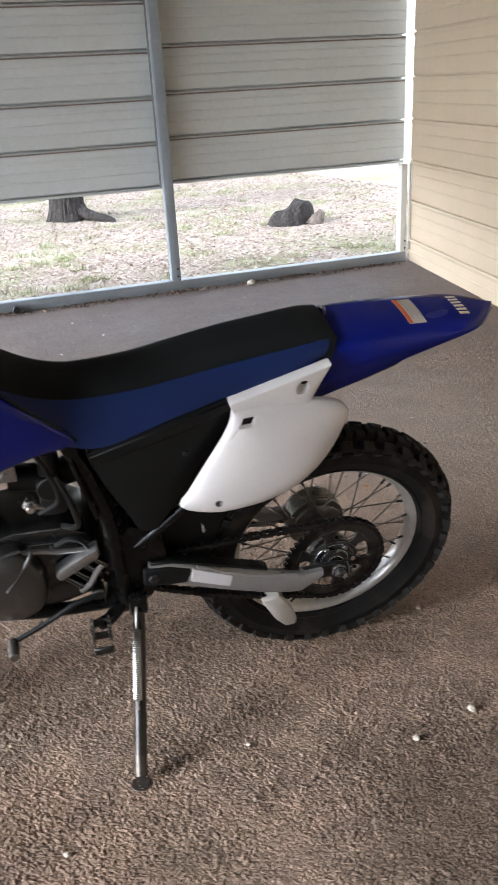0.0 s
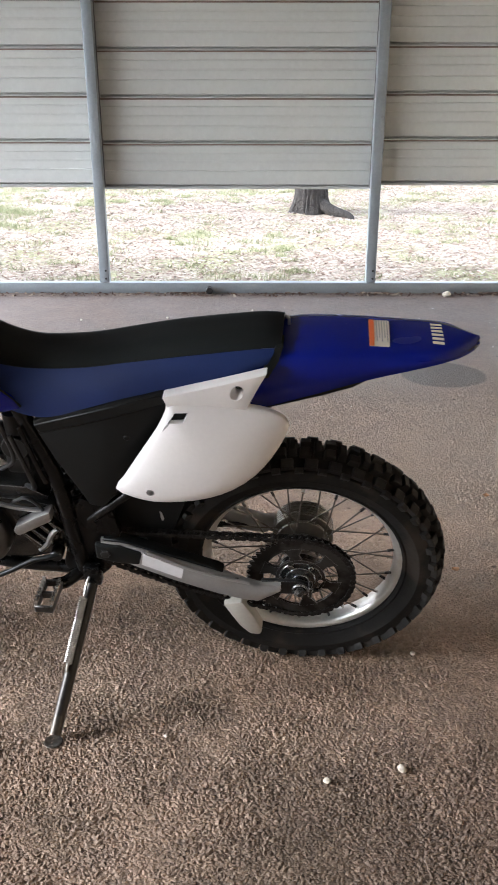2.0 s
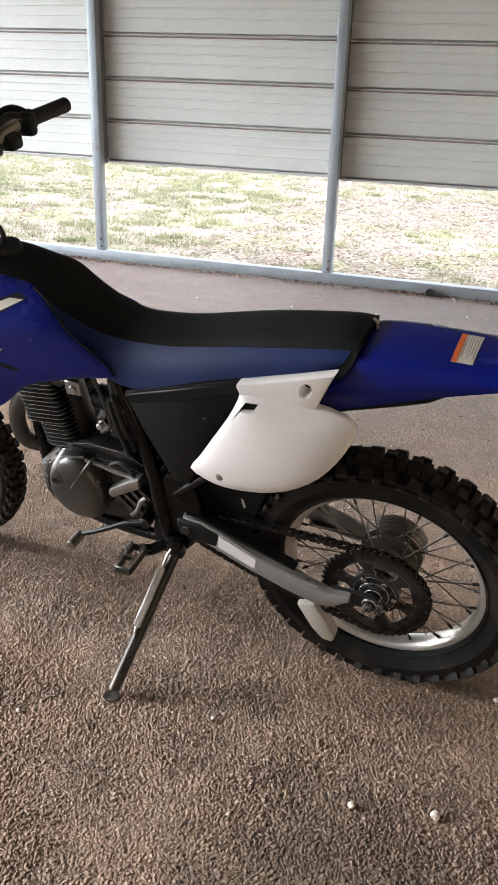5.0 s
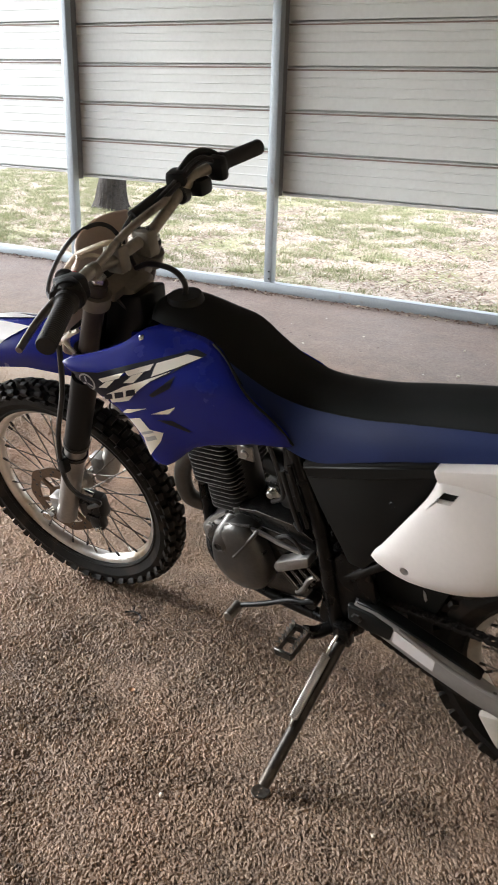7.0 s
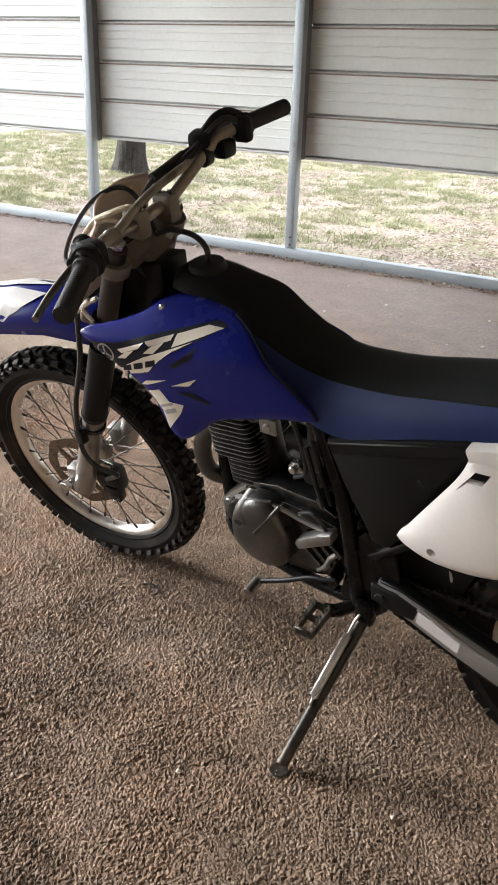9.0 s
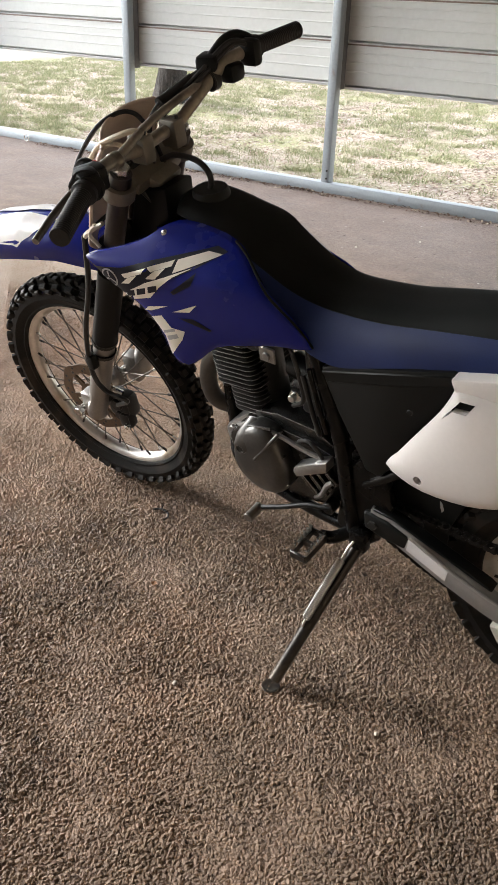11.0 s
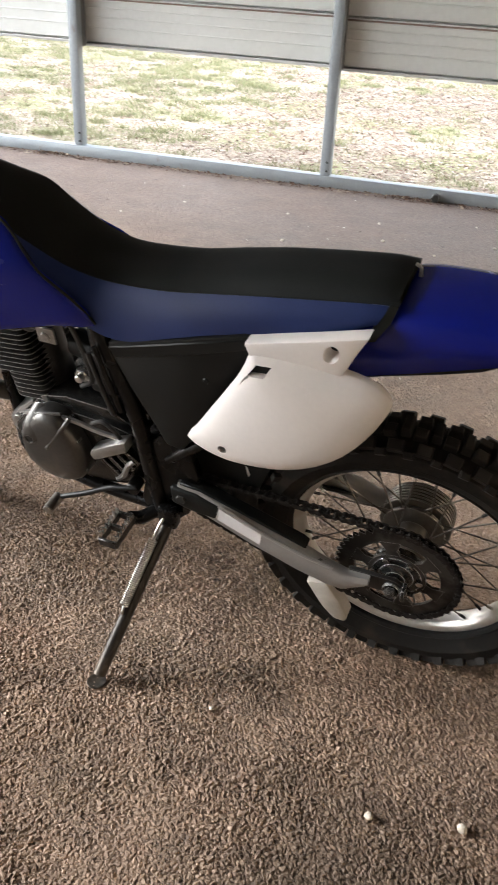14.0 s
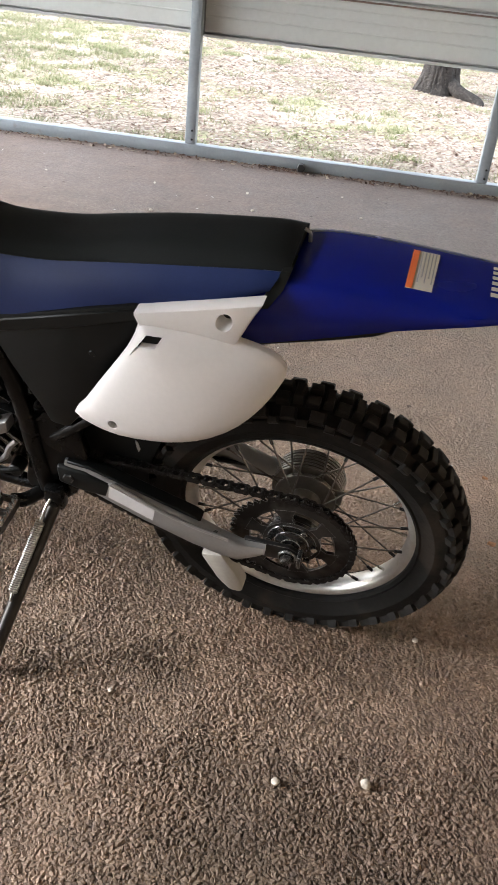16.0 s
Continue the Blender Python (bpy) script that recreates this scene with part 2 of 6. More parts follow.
M_BLOCK = material("grey_render", (0.20, 0.19, 0.175), 0.9, 0, 0.12, 3, 60, 0.3, 0.004)
M_ROOF = material("roof_steel", (0.30, 0.30, 0.29), 0.45, 0.2, 0.08)
M_BARK = material("bark", (0.036, 0.030, 0.026), 0.95, 0, 0.6, 9, 45, 1.0, 0.03)
M_CUTWOOD = material("weathered_wood", (0.17, 0.135, 0.11), 0.9, 0, 0.35, 10, 60, 0.8, 0.02)
M_LEAF = scatter_material("fallen_leaves", [(0.12, 0.07, 0.05), (0.28, 0.185, 0.135), (0.43, 0.325, 0.26), (0.66, 0.60, 0.535), (0.17, 0.10, 0.07), (0.46, 0.355, 0.285), (0.56, 0.48, 0.415)])
M_GRASS = scatter_material("grass_blades", [(0.20, 0.235, 0.105), (0.33, 0.345, 0.19), (0.47, 0.44, 0.30), (0.27, 0.30, 0.15)])
M_CROWN = scatter_material("tree_leaves", [(0.05, 0.08, 0.02), (0.09, 0.12, 0.04), (0.12, 0.13, 0.05)])
M_STONE = material("pale_stone", (0.52, 0.46, 0.38), 0.8, 0, 0.2, 30, 120, 0.4)
M_DEBRIS = scatter_material("debris", [(0.06, 0.035, 0.025), (0.14, 0.075, 0.045), (0.08, 0.05, 0.035), (0.5, 0.42, 0.33), (0.10, 0.055, 0.035), (0.05, 0.035, 0.03)])

M_BLUE = material("gloss_blue_plastic", (0.0033, 0.009, 0.168), 0.24, 0, 0.06, 5, 160, 0.0, 0.001, spec=0.35)
M_SEATBLUE = material("navy_vinyl", (0.0072, 0.0185, 0.086), 0.42, 0, 0.12, 12, 320, 0.18, 0.001, spec=0.32)
M_SEATBLACK = material("black_vinyl", (0.0090, 0.0102, 0.0100), 0.6, 0, 0.15, 12, 320, 0.2, 0.001, spec=0.14)
M_WHITE = material("off_white_plastic", (0.68, 0.64, 0.615), 0.36, 0, 0.04, 6, 120, 0.03, 0.001, wear=((0.60, 0.55, 0.50), 5, 0.62))
M_BLACKPL = material("satin_black_plastic", (0.0064, 0.0071, 0.0069), 0.44, 0, 0.15, 10, 260, 0.1, 0.001, spec=0.20)
M_RUBBER = material("tyre_rubber", (0.0115, 0.0107, 0.0098), 0.65, 0, 0.3, 16, 120, 0.25, 0.003, wear=((0.030, 0.024, 0.019), 11, 0.52), spec=0.15)
M_GRIP = material("grip_rubber", (0.0085, 0.008, 0.0076), 0.65, 0, 0.15, 30, 300, 0.3, 0.002)
M_FRAME = material("black_painted_steel", (0.0042, 0.0041, 0.0040), 0.26, 0, 0.2, 14, 130, 0.05, 0.001, wear=((0.011, 0.010, 0.009), 10, 0.64), spec=0.22, edge=((0.04, 0.038, 0.036), 0.0015, 0.5))
M_ALU = material("dull_aluminium", (0.34, 0.33, 0.315), 0.38, 0.9, 0.12, 14, 140, 0.08, 0.001, wear=((0.16, 0.14, 0.12), 12, 0.6))
M_RIM = material("polished_rim", (0.64, 0.615, 0.575), 0.32, 0.7, 0.12, 14, 140, 0.08, 0.001, wear=((0.38, 0.31, 0.23), 7, 0.54))
M_CASE = material("grey_engine_case", (0.052, 0.052, 0.050), 0.24, 0.7, 0.22, 18, 150, 0.12, 0.001, wear=((0.085, 0.070, 0.056), 16, 0.6), edge=((0.72, 0.71, 0.69), 0.0034, 0.95))
M_COVER = material("satin_cover_aluminium", (0.088, 0.085, 0.080), 0.33, 0.75, 0.2, 14, 150, 0.08, 0.001, wear=((0.13, 0.115, 0.10), 12, 0.6), edge=((0.5, 0.49, 0.47), 0.002, 0.5))
M_CASEDARK = material("black_engine_paint", (0.015, 0.0148, 0.0143), 0.36, 0.3, 0.2, 18, 150, 0.15, 0.001, wear=((0.07, 0.06, 0.05), 16, 0.64), edge=((0.16, 0.155, 0.15), 0.0018, 0.7))
M_EDGE = material("worn_fin_edges", (0.042, 0.041, 0.039), 0.36, 0.6, 0.25, 25, 150, 0.1, 0.001, edge=((0.62, 0.61, 0.58), 0.0012, 1.0))
M_CHROME = material("bright_steel", (0.62, 0.61, 0.58), 0.25, 1.0, 0.1, 20, 150, 0.03, 0.001, wear=((0.35, 0.3, 0.24), 18, 0.64))
M_SWING = material("swingarm_paint", (0.36, 0.355, 0.345), 0.30, 0.62, 0.1, 14, 140, 0.06, 0.001, wear=((0.14, 0.12, 0.1), 9, 0.64), edge=((0.5, 0.5, 0.49), 0.002, 0.5))
M_CHAIN = material("oily_chain", (0.020, 0.017, 0.015), 0.5, 0.6, 0.4, 40, 220, 0.2, 0.002)
M_SPRING = material("zinc_spring", (0.5, 0.48, 0.44), 0.35, 0.9, 0.15, 30, 150, 0.05, 0.001)
M_CABLE = material("cable_sheath", (0.012, 0.012, 0.012), 0.4, 0, 0.1, 30, 200, 0.05, 0.001)
M_ORANGE = material("orange_print", (0.75, 0.17, 0.05), 0.45, 0, 0.05)
M_PRINT = material("grey_print", (0.35, 0.34, 0.33), 0.5, 0, 0.05)
M_DECALW = material("white_decal", (0.74, 0.69, 0.60), 0.4, 0, 0.04)
M_DECALK = material("black_decal", (0.008, 0.008, 0.014), 0.4, 0, 0.1, spec=0.15)
M_PINK = material("faded_shell_plastic", (0.60, 0.47, 0.38), 0.45, 0, 0.06, 6, 120, 0.05, 0.001)
M_HUB = material("weathered_hub", (0.175, 0.160, 0.138), 0.32, 0.85, 0.22, 20, 140, 0.1, 0.001, edge=((0.6, 0.58, 0.54), 0.002, 0.5))
M_SPOKE = material("dull_spokes", (0.16, 0.14, 0.12), 0.4, 0.9, 0.2, 30, 150, 0.05, 0.001, wear=((0.5, 0.48, 0.45), 6, 0.6))
M_DISC = material("rusty_disc", (0.13, 0.090, 0.058), 0.4, 0.75, 0.2, 30, 160, 0.05, 0.001)
M_EXH = material("grey_exhaust_steel", (0.085, 0.078, 0.070), 0.5, 0.5, 0.2, 20, 130, 0.1, 0.001)
M_CAST = material("silver_casting", (0.30, 0.295, 0.285), 0.34, 0.8, 0.2, 22, 150, 0.12, 0.001, edge=((0.65, 0.64, 0.62), 0.0025, 0.7))
M_BAR = material("dusty_bar_alloy", (0.25, 0.222, 0.182), 0.46, 0.55, 0.2, 16, 140, 0.1, 0.001, wear=((0.10, 0.085, 0.068), 12, 0.56), edge=((0.42, 0.39, 0.34), 0.002, 0.5))
M_FORKTOP = material("bronzed_fork_tube", (0.050, 0.042, 0.038), 0.36, 0.5, 0.2, 12, 140, 0.06, 0.001)
M_STRAP = material("yellowed_rubber_strap", (0.66, 0.57, 0.44), 0.55, 0, 0.1, 20, 140, 0.08, 0.001)
M_CLAMP = material("grey_cast_clamp", (0.165, 0.148, 0.122), 0.48, 0.35, 0.15, 20, 140, 0.1, 0.001)
M_GUIDE = material("clouded_plastic", (0.42, 0.39, 0.34), 0.45, 0, 0.1, 14, 140, 0.05, 0.001)
M_LABEL = material("lilac_white_label", (0.62, 0.60, 0.60), 0.4, 0, 0.06, 30, 140, 0.02, 0.001)
M_DRYLEAF = material("dry_leaf", (0.30, 0.15, 0.07), 0.7, 0, 0.25, 60, 200, 0.2, 0.001)
M_SPROCKET = material("grey_sprocket_steel", (0.052, 0.048, 0.044), 0.36, 0.7, 0.3, 22, 150, 0.12, 0.001, wear=((0.014, 0.012, 0.010), 18, 0.50), edge=((0.42, 0.41, 0.39), 0.0015, 0.7))
M_DUSTYTREAD = material("dusty_tread_rubber", (0.0165, 0.0148, 0.0130), 0.7, 0, 0.3, 30, 160, 0.3, 0.002, wear=((0.040, 0.032, 0.025), 26, 0.58), spec=0.25, edge=((0.032, 0.027, 0.022), 0.003, 0.5))
M_STAND = material("rubbed_stand_steel", (0.030, 0.026, 0.022), 0.34, 0.55, 0.3, 14, 140, 0.12, 0.001, wear=((0.14, 0.115, 0.09), 9, 0.52))
M_RED = material("red_button", (0.5, 0.03, 0.02), 0.4)


# ---- mesh helpers ----
def link(name, bm, mat, parent=None, label="", smooth=40):
    me = bpy.data.meshes.new(name)
    bmesh.ops.remove_doubles(bm, verts=bm.verts, dist=1e-6)
    bmesh.ops.recalc_face_normals(bm, faces=bm.faces)
    lim = radians(smooth)
    for fc in bm.faces:
        fc.smooth = smooth > 0
    for ed in bm.edges:
        if len(ed.link_faces) == 2 and ed.calc_face_angle(0) > lim:
            ed.smooth = False
    bm.to_mesh(me)
    bm.free()
    for x in (mat if isinstance(mat, (list, tuple)) else [mat]):
        me.materials.append(x)
    ob = new(name, me)
    if parent:
        ob.parent = parent
    if label:
        tagged(ob, label)
    return ob


part = link


def joined(*bms):
    out = bms[0]
    for b in bms[1:]:
        me = bpy.data.meshes.new("tmp")
        b.to_mesh(me)
        out.from_mesh(me)
        bpy.data.meshes.remove(me)
        b.free()
    return out


def moved(bm, m):
    bm.transform(m)
    return bm


def box(cx, cy, cz, sx, sy, sz, bevel=0.0, seg=2):
    bm = bmesh.new()
    bmesh.ops.create_cube(bm, size=1, matrix=Matrix.Translation((cx, cy, cz)) @ Matrix.Diagonal((sx, sy, sz, 1)))
    if bevel:
        bmesh.ops.bevel(bm, geom=list(bm.edges), offset=bevel, segments=seg, affect="EDGES", profile=0.5)
    return bm


def curve_points(pts, n=8, closed=False):
    """Points on a Catmull-Rom curve through pts."""
    p = [Vector(q) for q in pts]
    out, c = [], len(p)
    for i in range(c if closed else c - 1):
        a, b = p[i], p[(i + 1) % c]
        z = p[(i - 1) % c] if closed or i > 0 else a * 2 - b
        d = p[(i + 2) % c] if closed or i + 2 < c else b * 2 - a
        for k in range(n):
            t = k / n
            out.append(0.5 * ((2 * a) + (b - z) * t + (2 * z - 5 * a + 4 * b - d) * t * t + (3 * a - z - 3 * b + d) * t ** 3))
    if not closed:
        out.append(p[-1])
    return out


def tube(pts, r, seg=10, n=6, closed=False, straight=False):
    """A round tube along pts; r is a radius or one for each end."""
    p = [Vector(q) for q in pts] if straight else curve_points(pts, n, closed)
    bm = bmesh.new()
    rings, up = [], None
    m = len(p)
    for i, c in enumerate(p):
        d = (p[(i + 1) % m] if closed or i + 1 < m else c) - (p[i - 1] if closed or i > 0 else c)
        d.normalize()
        if up is None:
            up = d.orthogonal().normalized()
        up = (up - d * up.dot(d)).normalized()
        sd = d.cross(up)
        rad = r if not isinstance(r, (tuple, list)) else r[0] + (r[1] - r[0]) * i / (m - 1)
        rings.append([bm.verts.new(c + (up * math.cos(2 * math.pi * k / seg) + sd * math.sin(2 * math.pi * k / seg)) * rad) for k in range(seg)])
    for i in range(m if closed else m - 1):
        a, b = rings[i], rings[(i + 1) % m]
        for k in range(seg):
            bm.faces.new((a[k], a[(k + 1) % seg], b[(k + 1) % seg], b[k]))
    if not closed:
        bm.faces.new(rings[0][::-1])
        bm.faces.new(rings[-1])
    return bm


def loft(rings, cap=True, closed=True):
    """A skin over rings of equal counts."""
    bm = bmesh.new()
    vs = [[bm.verts.new(p) for p in r] for r in rings]
    for a, b in zip(vs, vs[1:]):
        c = len(a)
        for k in range(c if closed else c - 1):
            bm.faces.new((a[k], a[(k + 1) % c], b[(k + 1) % c], b[k]))
    if cap and closed:
        bm.faces.new(vs[0][::-1])
        bm.faces.new(vs[-1])
    return bm


def lathe(profile, centre=(0, 0, 0), seg=48, closed=True):
    """Turns a profile of (radius, y) about the y axis through centre."""
    rings = []
    for i in range(seg):
        a = 2 * math.pi * i / seg
        rings.append([(centre[0] + r * math.cos(a), centre[1] + y, centre[2] + r * math.sin(a)) for r, y in profile])
    bm = bmesh.new()
    vs = [[bm.verts.new(p) for p in r] for r in rings]
    c = len(profile)
    for i in range(seg):
        a, b = vs[i], vs[(i + 1) % seg]
        for k in range(c if closed else c - 1):
            if profile[k][0] < 1e-6 and profile[(k + 1) % c][0] < 1e-6:
                continue
            bm.faces.new((a[k], a[(k + 1) % c], b[(k + 1) % c], b[k]))
    bmesh.ops.remove_doubles(bm, verts=bm.verts, dist=1e-6)
    bmesh.ops.dissolve_degenerate(bm, edges=bm.edges, dist=1e-6)
    return bm


def prism(outline, y0, y1, bevel=0.0, seg=2):
    """An outline in x and z, pulled from y0 to y1."""
    bm = bmesh.new()
    a = [bm.verts.new((x, y0, z)) for x, z in outline]
    b = [bm.verts.new((x, y1, z)) for x, z in outline]
    n = len(a)
    bm.faces.new(a)
    bm.faces.new(b[::-1])
    for i in range(n):
        bm.faces.new((a[i], b[i], b[(i + 1) % n], a[(i + 1) % n]))
    bmesh.ops.recalc_face_normals(bm, faces=bm.faces)
    if bevel:
        bmesh.ops.bevel(bm, geom=list(bm.edges), offset=bevel, segments=seg, affect="EDGES", profile=0.5, clamp_overlap=True)
    return bm


def pillow(outline, where, bulge=0.012, thick=0.006, smooth=4, closed=True):
    """A moulded shell: a smooth outline in x and z at y = where(x, z), swelling by bulge towards its middle, with an edge thick metres deep."""
    pts = [(p.x, p.y) for p in curve_points([(x, z, 0) for x, z in outline], smooth, True)] if smooth else outline
    cx, cz = sum(p[0] for p in pts) / len(pts), sum(p[1] for p in pts) / len(pts)
    s = 1 if where(cx, cz) >= 0 else -1
    rings = []
    for k, lift in ((1.0, -thick), (1.0, -0.002), (0.988, 0.0), (0.93, 0.3), (0.8, 0.62), (0.6, 0.85), (0.35, 0.97), (0.12, 1.0)):
        ring = []
        for x, z in pts:
            X, Z = cx + (x - cx) * k, cz + (z - cz) * k
            ring.append((X, where(X, Z) + s * (lift if lift < 0 else lift * bulge), Z))
        rings.append(ring)
    return loft(rings, cap=True)


def shaft(a, b, r, seg=12, bevel=0.0):
    return tube([a, b], r, seg, straight=True)


def along_y(x, z, y0, y1, r, seg=20, bev=0.002):
    """A short turned piece, its axis across the machine, with chamfered rims."""
    lo, hi = min(y0, y1), max(y0, y1)
    return lathe([(0, lo), (r - bev, lo), (r, lo + bev), (r, hi - bev), (r - bev, hi), (0, hi)], (x, 0, z), seg, closed=False)


# ---- the setting: yard, asphalt floor, carport wall, house wall, roof ----
WALL_Y = 5.772
POSTS = [-9.70, -7.84, -5.98, -4.12, -2.19, -0.384, 1.498, 3.33]
RAIL = 0.075
PANEL_Y = 5.925


def setting_empty(name, label, category):
    return tagged(new(name), label, category, kind="structure")


def height(x, y):
    """The yard's gentle unevenness, level near the carport."""
    far = min(1.0, max(0.0, (y - WALL_Y - 0.1) / 3))
    return -0.03 + far * 0.05 * noise.noise((x * 0.35, y * 0.35, 2.0)) + 0.012 * noise.noise((x * 1.7, y * 1.7, 5.0))


def make_yard():
    bm = bmesh.new()
    xs = [-900, -200, -60, -25] + [-14 + 0.35 * i for i in range(58)] + [12, 25, 60, 200, 900]
    ys = [-900, -200, -60, -20, -8, 0] + [5.6 + 0.3 * i for i in range(36)] + [20, 35, 80, 250, 900]
    grid = []
    for y in ys:
        row = []
        for x in xs:
            near = -14 <= x <= 7 and 5.5 <= y <= 16.5
            z = height(x, y) if near else -0.04
            if -13.5 < x < 6.3 and y < 5.8:
                z = -0.06
            row.append(bm.verts.new((x, y, z)))
        grid.append(row)
    for a, b in zip(grid, grid[1:]):
        for i in range(len(a) - 1):
            bm.faces.new((a[i], a[i + 1], b[i + 1], b[i]))
    return tagged(link("ground", bm, M_YARD), "yard of thin grass and pale fallen leaves", "ground", kind="structure")


make_yard()

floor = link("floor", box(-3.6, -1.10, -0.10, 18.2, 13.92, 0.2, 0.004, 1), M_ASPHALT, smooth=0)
tagged(floor, "brown-grey worn asphalt floor with coarse chippings and tan dirt, light and shade tinted in", "floor", kind="structure")


def siding_profile(h):
    """A steel siding board from the side: offsets in y (towards the camera negative) and z."""
    return [(0.0, 0.0), (0.0, 0.0105), (-0.013, 0.0115), (-0.015, 0.0135), (-0.015, 0.017), (-0.013, 0.019), (0.045, 0.020), (0.045, 0.0305), (-0.006, 0.0315), (-0.010, 0.0345),
            (-0.010, h * 0.40), (-0.013, h * 0.41), (-0.013, h * 0.43), (-0.010, h * 0.44), (-0.010, h * 0.62), (-0.013, h * 0.63), (-0.013, h * 0.65), (-0.010, h * 0.66),
            (-0.010, h * 0.82), (-0.013, h * 0.83), (-0.013, h * 0.85), (-0.010, h * 0.86), (-0.010, h - 0.008), (-0.014, h - 0.006), (-0.014, h - 0.001), (-0.010, h)]


def siding_mesh(length, h):
    bm = bmesh.new()
    pr = siding_profile(h)
    front = [[bm.verts.new((s * length / 2, y, z)) for y, z in pr] for s in (-1, 1)]
    back = [[bm.verts.new((s * length / 2, 0.05, z)) for z in (0.0, h)] for s in (-1, 1)]
    n = len(pr)
    for i in range(n - 1):
        bm.faces.new((front[0][i], front[1][i], front[1][i + 1], front[0][i + 1]))
    bm.faces.new((back[0][0], back[0][1], back[1][1], back[1][0]))
    for k in (0, 1):
        bm.faces.new([*front[k], back[k][1], back[k][0]])
    bm.faces.new((front[0][0], back[0][0], back[1][0], front[1][0]))
    bm.faces.new((front[0][-1], front[1][-1], back[1][1], back[0][1]))
    return bm


BOARD = 0.2868
PANEL_Z = 0.703
wall = setting_empty("wall_north", "half-open carport wall of cream steel siding hung between grey posts", "wall")
wall.location = (0, PANEL_Y, 0)
LAPS = []
for i, (a, b) in enumerate(zip(POSTS, POSTS[1:])):
    L = b - a + (0.0 if i < 6 else 0.07)
    first = None
    for k in range(7):
        if first is None:
            first = link("siding_board", siding_mesh(L - 0.004, BOARD), M_PANEL, wall, smooth=25)
            ob = first
        else:
            ob = new("siding_board", first.data)
            ob.parent = wall
        ob.location = ((a + b) / 2 + (0.0 if i < 6 else 0.034), 0, PANEL_Z + k * BOARD + (0.0, 0.030, 0.042, 0.020, 0.006, -0.006, 0.020)[i])
        if k:
            if i == len(LAPS):
                LAPS.append(part("lap_edge", box(0, -0.004, 0.0048, L - 0.006, 0.012, 0.0095, 0.002, 1), M_RUSTED, ob, "rusty pink lap edge"))
            else:
                new("lap_edge", LAPS[i].data).parent = ob

frame_wall = setting_empty("wall_frame", "grey galvanised steel posts and floor rail of the carport wall", "frame")
for x in POSTS:
    top = 2.66 if x < 2.9 else 0.73
    bm = box(x, WALL_Y + RAIL / 2 + 0.002, (RAIL + top) / 2, 0.068 if x < 2.9 else 0.05, RAIL - 0.006, top - RAIL, 0.006)
    p = part("post", bm, M_STEEL if x < 2.9 else M_WHITE_TRIM, frame_wall)
    for z in (RAIL + 0.03, RAIL + 0.085):
        part("bolt", moved(along_y(0, 0, -0.004, 0.004, 0.007, 10, 0.001), Matrix.Translation((x + 0.012 * (1 if z > 0.1 else -1), WALL_Y + 0.002, z))), M_CASEDARK, p)
    if x < 2.9:
        # added dark strip behind the post, standing in for its shade on the panels
        part("post_shade_strip", box(x, (WALL_Y + RAIL + PANEL_Y - 0.014) / 2, 1.685, 0.060, PANEL_Y - 0.014 - WALL_Y - RAIL, 1.95, 0.003, 1), M_POST_SHADE, p)
        part("gusset_plate", moved(prism([(-0.085, 0.0), (0.085, 0.0), (0.04, -0.11), (-0.04, -0.11)], -0.003, 0.003, 0.001, 1), Matrix.Translation((x, WALL_Y - 0.001, 2.52))), M_STEEL, p)
part("floor_rail", box(-3.17, WALL_Y + RAIL / 2, RAIL / 2, 13.05, RAIL, RAIL, 0.005), M_STEEL, frame_wall)
part("top_rail", box(-3.17, WALL_Y + RAIL / 2, 2.695, 13.05, RAIL, 0.07, 0.005), M_STEEL, frame_wall)

# the house wall: lapped cream boards, square to the carport wall but for a few degrees
house = setting_empty("wall_east", "sunlit yellow-cream house wall of lapped siding boards", "wall")
house.matrix_world = pose(3.405, WALL_Y + 0.03, 0, 0, 0, 260.4)


def lap_board(length, h):
    """A lapped board, x along the wall; the house lies at positive y."""
    pr = [(0.016, 0.0), (0.006, 0.001), (0.005, 0.009), (-0.007, 0.011), (-0.009, 0.018), (-0.008, h * 0.36), (-0.011, h * 0.375), (-0.011, h * 0.395), (-0.008, h * 0.41), (-0.007, h * 0.64), (-0.010, h * 0.655), (-0.010, h * 0.675),
          (-0.007, h * 0.69), (-0.006, h - 0.030), (-0.013, h - 0.018), (-0.014, h - 0.006), (-0.010, h), (0.016, h)]
    return loft([[(0, y, z) for y, z in pr], [(length, y, z) for y, z in pr]])


hb = None
for k in range(10):
    if hb is None:
        hb = link("siding_board", lap_board(8.0, 0.2895), M_HOUSE, house, smooth=25)
        ob = hb
    else:
        ob = new("siding_board", hb.data)
        ob.parent = house
    ob.location = (0, 0, -0.120 + k * 0.2895)
part("wall_core", box(4.0, 0.087, 1.38, 8.0, 0.14, 2.76), M_HOUSE, house)
part("corner_trim", box(0.012, -0.014, 0.41, 0.022, 0.02, 0.64, 0.003), M_WHITE_TRIM, house)

# added wall out of view behind the camera, cuts the light from that side
back = box(-0.7, -3.08, 1.55, 8.4, 0.16, 3.1, 0.004, 1)
tagged(link("unseen_wall_south", back, M_BLOCK, smooth=0), "unseen plain grey wall, added behind the camera to block light", "wall", kind="structure")

# roof: ribbed steel sheets on purlins, open to the left and to the front; out of view, its edges set to shape the light
bm = bmesh.new()
prof, x = [], -4.90
while x < 3.6:
    prof += [(x, 0), (x + 0.03, 0.03), (x + 0.07, 0.03), (x + 0.10, 0), (x + 0.25, 0)]
    x += 0.25
